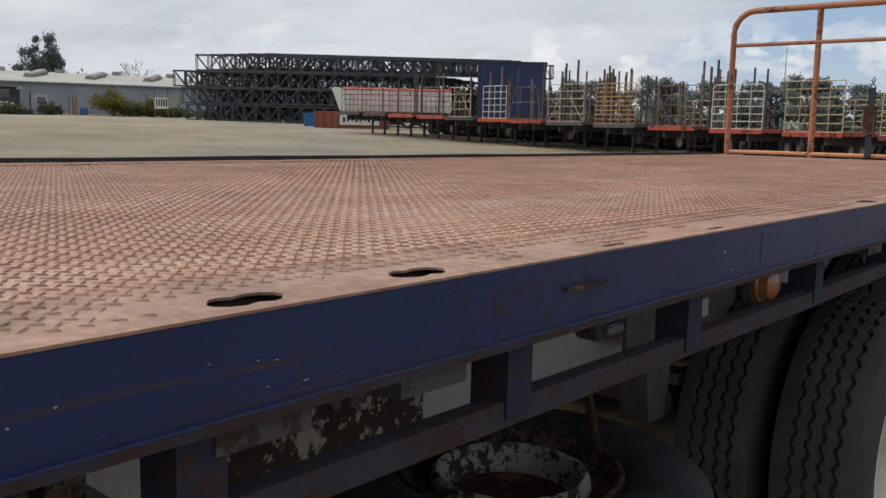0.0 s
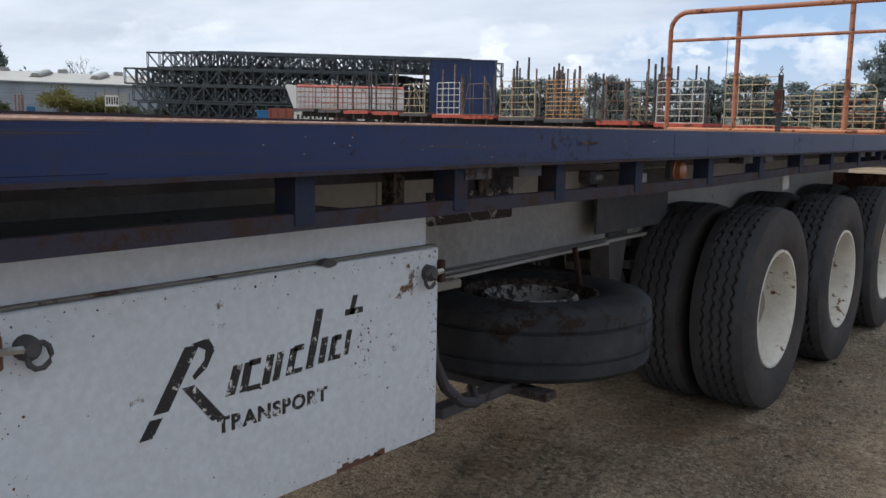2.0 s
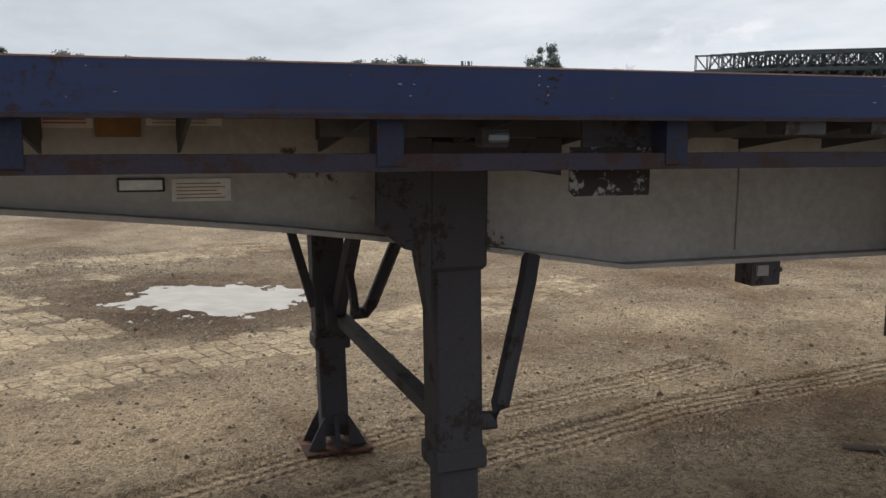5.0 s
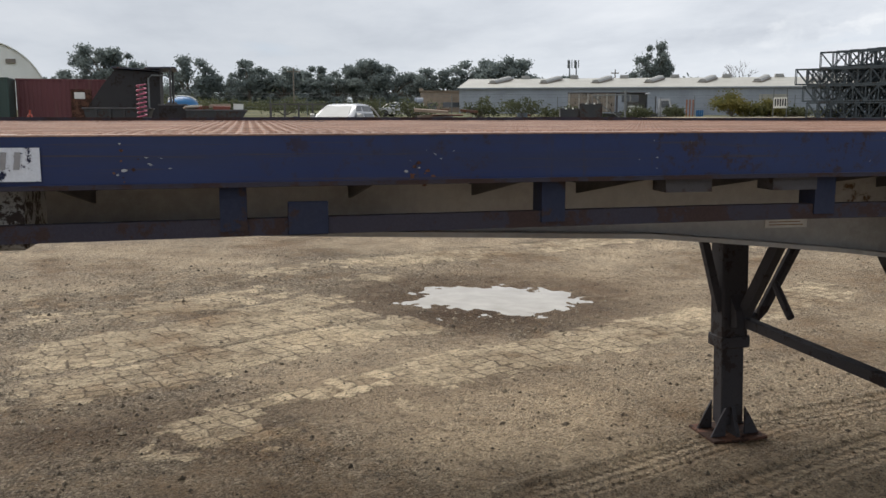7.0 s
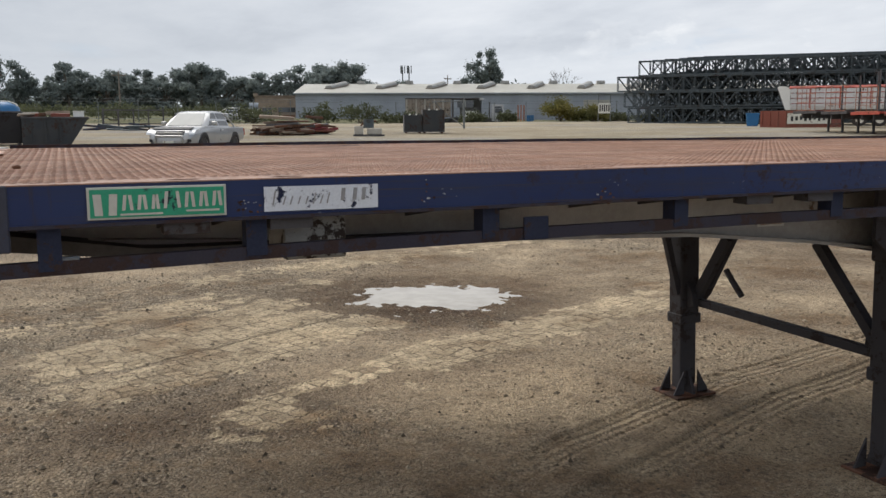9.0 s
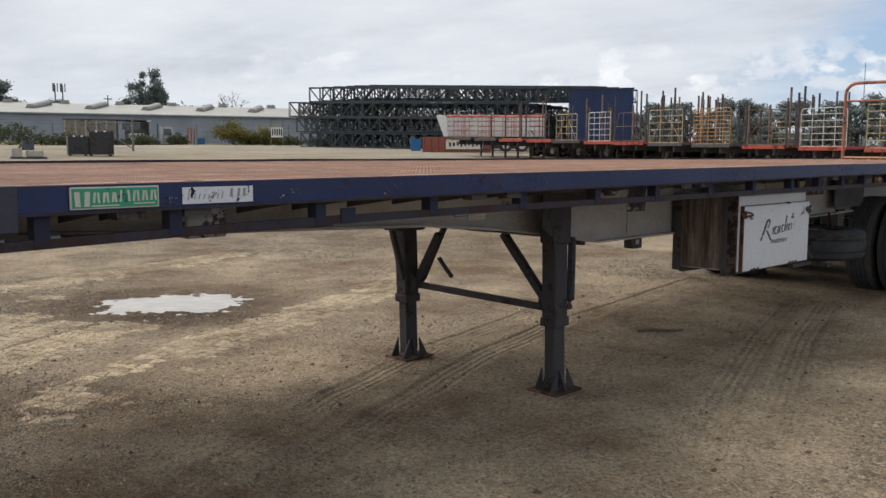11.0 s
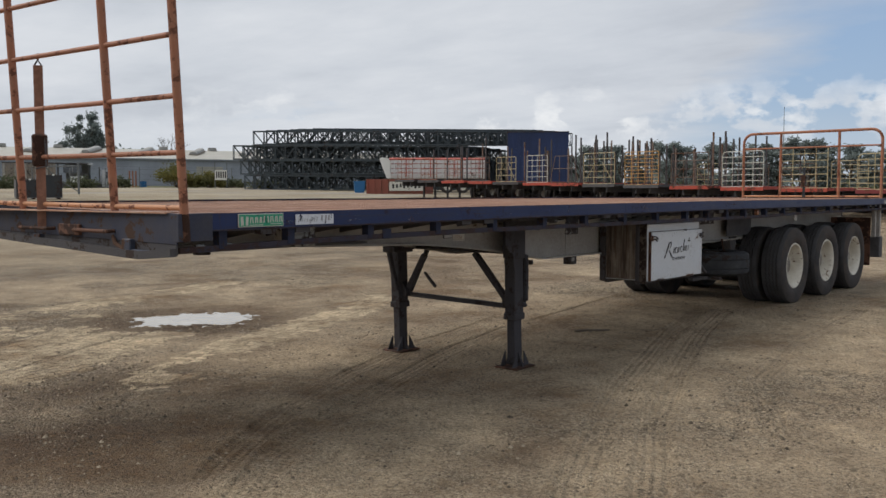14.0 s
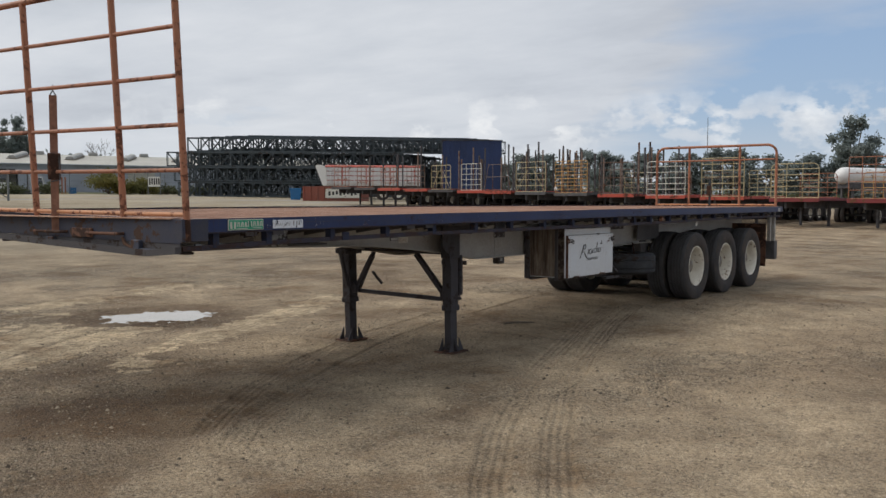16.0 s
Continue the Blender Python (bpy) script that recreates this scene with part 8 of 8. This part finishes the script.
power_pole(9.1, 148.0, 7.4, 1.1)
power_pole(72.2, 163.0, 8.4, 0.8)
power_pole(-14.0, 230.0, 9.0, 1.0)
for dx in (0.0, 1.7):
    mt = thing("antenna_mast", "slim grey antenna mast with panels on top", "mast", "antenna masts", at=pose(78.0 + dx, 204.0, land(78, 204) - 0.2))
    part("shaft", T([(0, 0, 0), (0, 0, 12.5)], 0.22, 8, 0.14), M_WIRE, mt)
    for a in range(3):
        part("panel", B(-0.2, 0.2, 0.45, 0.62, 11.0, 12.9, 0.03), M_WIRE, mt, m=pose(0, 0, 0, 0, 0, a * 120))
solo("aerial_rod", T([(108.0, 37.6, land(108, 37)), (108.0, 37.6, land(108, 37) + 11.2)], 0.09, 6, 0.03), M_WIRE, "thin steel aerial rod", "aerial")


# ---- trees and bushes ----
def leaf_cloud(rng, centres, leaf, count, flat=0.75):
    """Small slanted leaf sprays scattered through clumps; uneven, with gaps."""
    verts, faces = [], []
    for _ in range(count):
        cx, cy, cz, r = rng.choice(centres)
        p = Vector((rng.gauss(0, 0.48), rng.gauss(0, 0.48), rng.gauss(0, 0.44)))
        p = Vector((cx + p.x * r, cy + p.y * r, cz + p.z * r * flat))
        d = Vector((rng.gauss(0, 1), rng.gauss(0, 1), rng.gauss(0, 0.8))).normalized()
        s = d.cross(Vector((rng.gauss(0, 1), rng.gauss(0, 1), rng.gauss(0, 1)))).normalized()
        a, b = leaf * rng.uniform(0.6, 1.4), leaf * rng.uniform(0.3, 0.7)
        k = len(verts)
        verts += [tuple(p - d * a), tuple(p + s * b), tuple(p + d * a), tuple(p - s * b)]
        faces.append((k, k + 1, k + 2, k + 3))
    return verts, faces


def tree_parts(seed, h, spread, leaf, count, low=0.35, mat=M_GUM, clumps=22):
    """Trunk with limbs, and a crown of clumps at the limb ends."""
    rng = random.Random(seed)
    bm = bmesh.new()
    top = (rng.uniform(-0.3, 0.3), rng.uniform(-0.3, 0.3), h * 0.62)
    tube(bm, [(0, 0, -0.2), (rng.uniform(-0.15, 0.15), rng.uniform(-0.15, 0.15), h * 0.3), top], 0.035 * h, 7, 0.016 * h)
    centres = []
    for i in range(clumps):
        a, f = rng.uniform(0, 2 * math.pi), math.sqrt(rng.random())
        z = h * (low + (0.92 - low) * rng.random())
        reach = spread * f * (1.0 - 0.55 * max(0, (z / h - 0.6) / 0.4))
        c = (reach * math.cos(a), reach * math.sin(a), z)
        r = spread * rng.uniform(0.15, 0.30)
        centres.append((*c, r))
        if i % 2 == 0:
            z0 = h * rng.uniform(0.22, 0.5)
            mid = ((c[0]) * 0.5, c[1] * 0.5, (z0 + z) * 0.5 + 0.05 * h)
            tube(bm, [(0, 0, z0), mid, c], 0.012 * h, 5, 0.004 * h)
    wood = mesh_of(bm, "trunk", M_BARK)
    v, f = leaf_cloud(rng, centres, leaf, count)
    return wood, raw_mesh("crown", v, f, mat)


GUMS = [tree_parts(11 + i, h, s, 0.27, n, low, clumps=30) for i, (h, s, n, low) in enumerate(((10.0, 4.2, 5200, 0.35), (12.0, 4.6, 5400, 0.42), (8.0, 4.4, 5600, 0.16), (9.0, 3.0, 3800, 0.25), (11.0, 5.6, 6200, 0.38)))]


def plant(x, y, kind, h, turn, label, width=1.0, group="far trees"):
    wood, crown = GUMS[kind]
    t = thing("gum_tree", label, "tree", group)
    piece("trunk", wood, t)
    piece("crown", crown, t)
    k = h / (10.0, 12.0, 8.0, 9.0, 11.0)[kind]
    t.matrix_basis = Matrix.LocRotScale((x, y, land(x, y) - 0.2), Euler((0, 0, radians(turn))), (k * width, k * width, k))


FAR_TREES = (
    (-52, 196, 0, 11, 1.2), (-43, 198, 2, 9, 1.3), (-33.6, 196, 2, 8.6, 1.0), (-27.5, 196, 4, 13.8, 1.0), (-24, 199, 1, 13.5, 0.9), (-19.5, 197, 0, 10.2, 0.9),
    (-10.7, 196, 2, 11.6, 0.9), (-6.2, 197, 3, 10.0, 1.0), (-2.5, 196, 2, 7.8, 0.9), (2.3, 198, 3, 10.8, 1.1), (6.2, 203, 2, 9.0, 1.3), (9.5, 198, 2, 8.8, 1.2), (13.0, 202, 2, 8.6, 1.2),
    (16.3, 198, 3, 9.7, 1.1), (21.2, 198, 2, 8.7, 1.2), (25.5, 200, 4, 10.2, 0.9), (28.5, 196, 4, 10.9, 0.95), (33.8, 196, 2, 9.4, 1.1), (38, 200, 2, 8.2, 1.2), (41, 194, 1, 9.4, 1.1), (46.5, 193, 2, 8.6, 1.1),
    (51.5, 190, 2, 10.7, 1.1), (55.5, 190, 0, 10.8, 1.1), (60.3, 189, 4, 11.2, 0.95), (64.0, 190, 2, 8.0, 1.0), (72, 186, 2, 7.6, 0.9),
    (84.8, 179, 2, 8.8, 0.75), (87.6, 178, 1, 15.8, 0.66), (89.6, 178, 0, 12.6, 0.62),
)
for x, y, kind, h, w in FAR_TREES:
    plant(x, y, kind, h if x > 80 else h * (1.10 if x > 0 else 1.0), (x * 37) % 360, "dark green gum tree in the distant tree line", w)
NEAR_TREES = (
    (97.5, 60, 2, 7.0, 1.0), (100, 56, 2, 7.3, 1.0), (103, 50.5, 4, 8.0, 1.0), (104.5, 47, 2, 7.4, 1.2), (107, 42.5, 2, 7.6, 1.2), (108.8, 38.5, 0, 8.4, 1.1), (109.5, 35, 4, 8.6, 0.9), (111.2, 30.5, 2, 7.6, 1.2),
    (112.3, 26.8, 0, 7.4, 1.1), (113.5, 24.0, 2, 7.6, 1.2), (113.6, 21.0, 1, 11.8, 0.8), (114.5, 17.5, 2, 7.8, 1.2), (115, 13.0, 4, 8.2, 1.1), (116, 8.0, 2, 8.0, 1.2), (117, 2.0, 0, 9.0, 1.1), (117, -6.0, 2, 8.5, 1.3),
    (93, 70, 2, 6.2, 1.1), (95, 65, 2, 6.6, 1.0),
)
for x, y, kind, h, w in NEAR_TREES:
    plant(x, y, kind, h * (1.0 if h > 11 else 0.90), (x * 91 + y * 13) % 360, "dark gum tree beyond the parked trailers", w, "trees behind the trailers")


def bare_tree():
    rng = random.Random(5)
    bm = bmesh.new()

    def grow(p, d, length, r, depth):
        q = p + d * length
        tube(bm, [p, (p + q) / 2 + Vector((rng.uniform(-0.1, 0.1), rng.uniform(-0.1, 0.1), 0)) * length, q], r, 5, r * 0.6)
        if depth:
            for _ in range(3):
                nd = (d + Vector((rng.gauss(0, 0.45), rng.gauss(0, 0.45), rng.uniform(0.0, 0.4)))).normalized()
                grow(q, nd, length * rng.uniform(0.6, 0.85), r * 0.6, depth - 1)
    grow(Vector((0, 0, 0)), Vector((0, 0, 1)), 3.6, 0.17, 4)
    x, y = 102.6, 170.6
    solo("bare_tree", bm, M_BARE, "leafless grey tree behind the shed roof", "tree", at=pose(x, y, land(x, y)))


bare_tree()


def bush(name, x, y, w, h, seed, mat, label, count=1500, leaf=0.14):
    rng = random.Random(seed)
    centres = []
    for _ in range(18):
        a, f = rng.uniform(0, 2 * math.pi), math.sqrt(rng.random())
        r = w * rng.uniform(0.12, 0.20)
        centres.append((w * 0.42 * f * math.cos(a), w * 0.30 * f * math.sin(a), max(r * 0.6, h * rng.uniform(0.2, 0.85) * (1 - 0.45 * f)), r))
    bm = bmesh.new()
    for c in centres[::2]:
        tube(bm, [(0, 0, -0.05), (c[0] * 0.6, c[1] * 0.6, c[2] * 0.5), c[:3]], 0.05, 5, 0.015)
    t = thing(name, label, "bush", at=pose(x, y, land(x, y)))
    part("stem", bm, M_BARK, t)
    v, f = leaf_cloud(rng, centres, leaf, count, 0.8)
    piece("foliage", raw_mesh("foliage", v, f, mat), t)


bush("wattle_bush", 53.4, 86.8, 5.4, 3.0, 3, M_BUSH, "large yellow-green bush by the yard fence", 3200, 0.16)
bush("wattle_bush", 56.6, 85.4, 4.0, 2.3, 4, M_BUSH, "yellow-green bush beside a larger one", 2000, 0.15)
for i, (x, y, w, h) in enumerate(((19, 92, 6, 2.2), (27, 95, 5, 2.4), (31, 93, 6, 2.6), (36, 94, 5, 1.8), (13.5, 88, 4, 2.0), (16.5, 101, 6, 2.6), (45, 93, 4, 1.6), (48.5, 91, 3, 1.8), (60.5, 86, 4, 1.2), (64, 84, 4, 1.0), (-2, 98, 7, 2.0), (6, 108, 8, 2.4), (-10, 110, 8, 2.6), (41, 98, 5, 1.6))):
    bush("scrub_bush", x, y, w, h, 20 + i, M_SCRUB, "dull green scrub bush by the fence", 900, 0.17)


# low scrub in front of the far tree line
def scrub_band():
    rng = random.Random(77)
    centres = []
    for i in range(420):
        x = rng.uniform(-95, 80)
        y = rng.uniform(150, 192)
        r = rng.uniform(0.7, 2.0)
        centres.append((x, y, land(x, y) + r * 0.5, r))
    for i in range(160):
        x = rng.uniform(92, 110)
        y = rng.uniform(-20, 75)
        r = rng.uniform(0.6, 1.5)
        centres.append((x, y, land(x, y) + r * 0.5, r))
    v, f = leaf_cloud(rng, centres, 0.36, 26000, 0.7)
    tagged(new("scrub", raw_mesh("scrub", v, f, M_SCRUB)), "low green scrub before the tree line", "scrub", kind="stuff")


scrub_band()


def far_woods():
    rng = random.Random(78)
    centres, near = [], []
    for i in range(640):
        a = rng.uniform(-0.55, 1.75)
        d = rng.uniform(205, 260)
        x, y = d * math.sin(a), d * math.cos(a)
        if a > 1.1:
            x, y = x * 0.62, y * 0.62
        z = land(x, y)
        if a > 1.1:
            near.append((x, y, z + rng.uniform(0.4, 3.0), rng.uniform(1.2, 2.4)))
        else:
            centres.append((x, y, z + rng.uniform(0.8, 6.6), rng.uniform(1.8, 3.6)))
    for cluster, leaf, count in ((centres, 0.50, 66000), (near, 0.28, 34000)):
        v, f = leaf_cloud(rng, cluster, leaf, count, 0.8)
        tagged(new("woods", raw_mesh("woods", v, f, M_GUM)), "distant dark woods round the yard", "woods", kind="stuff")


far_woods()
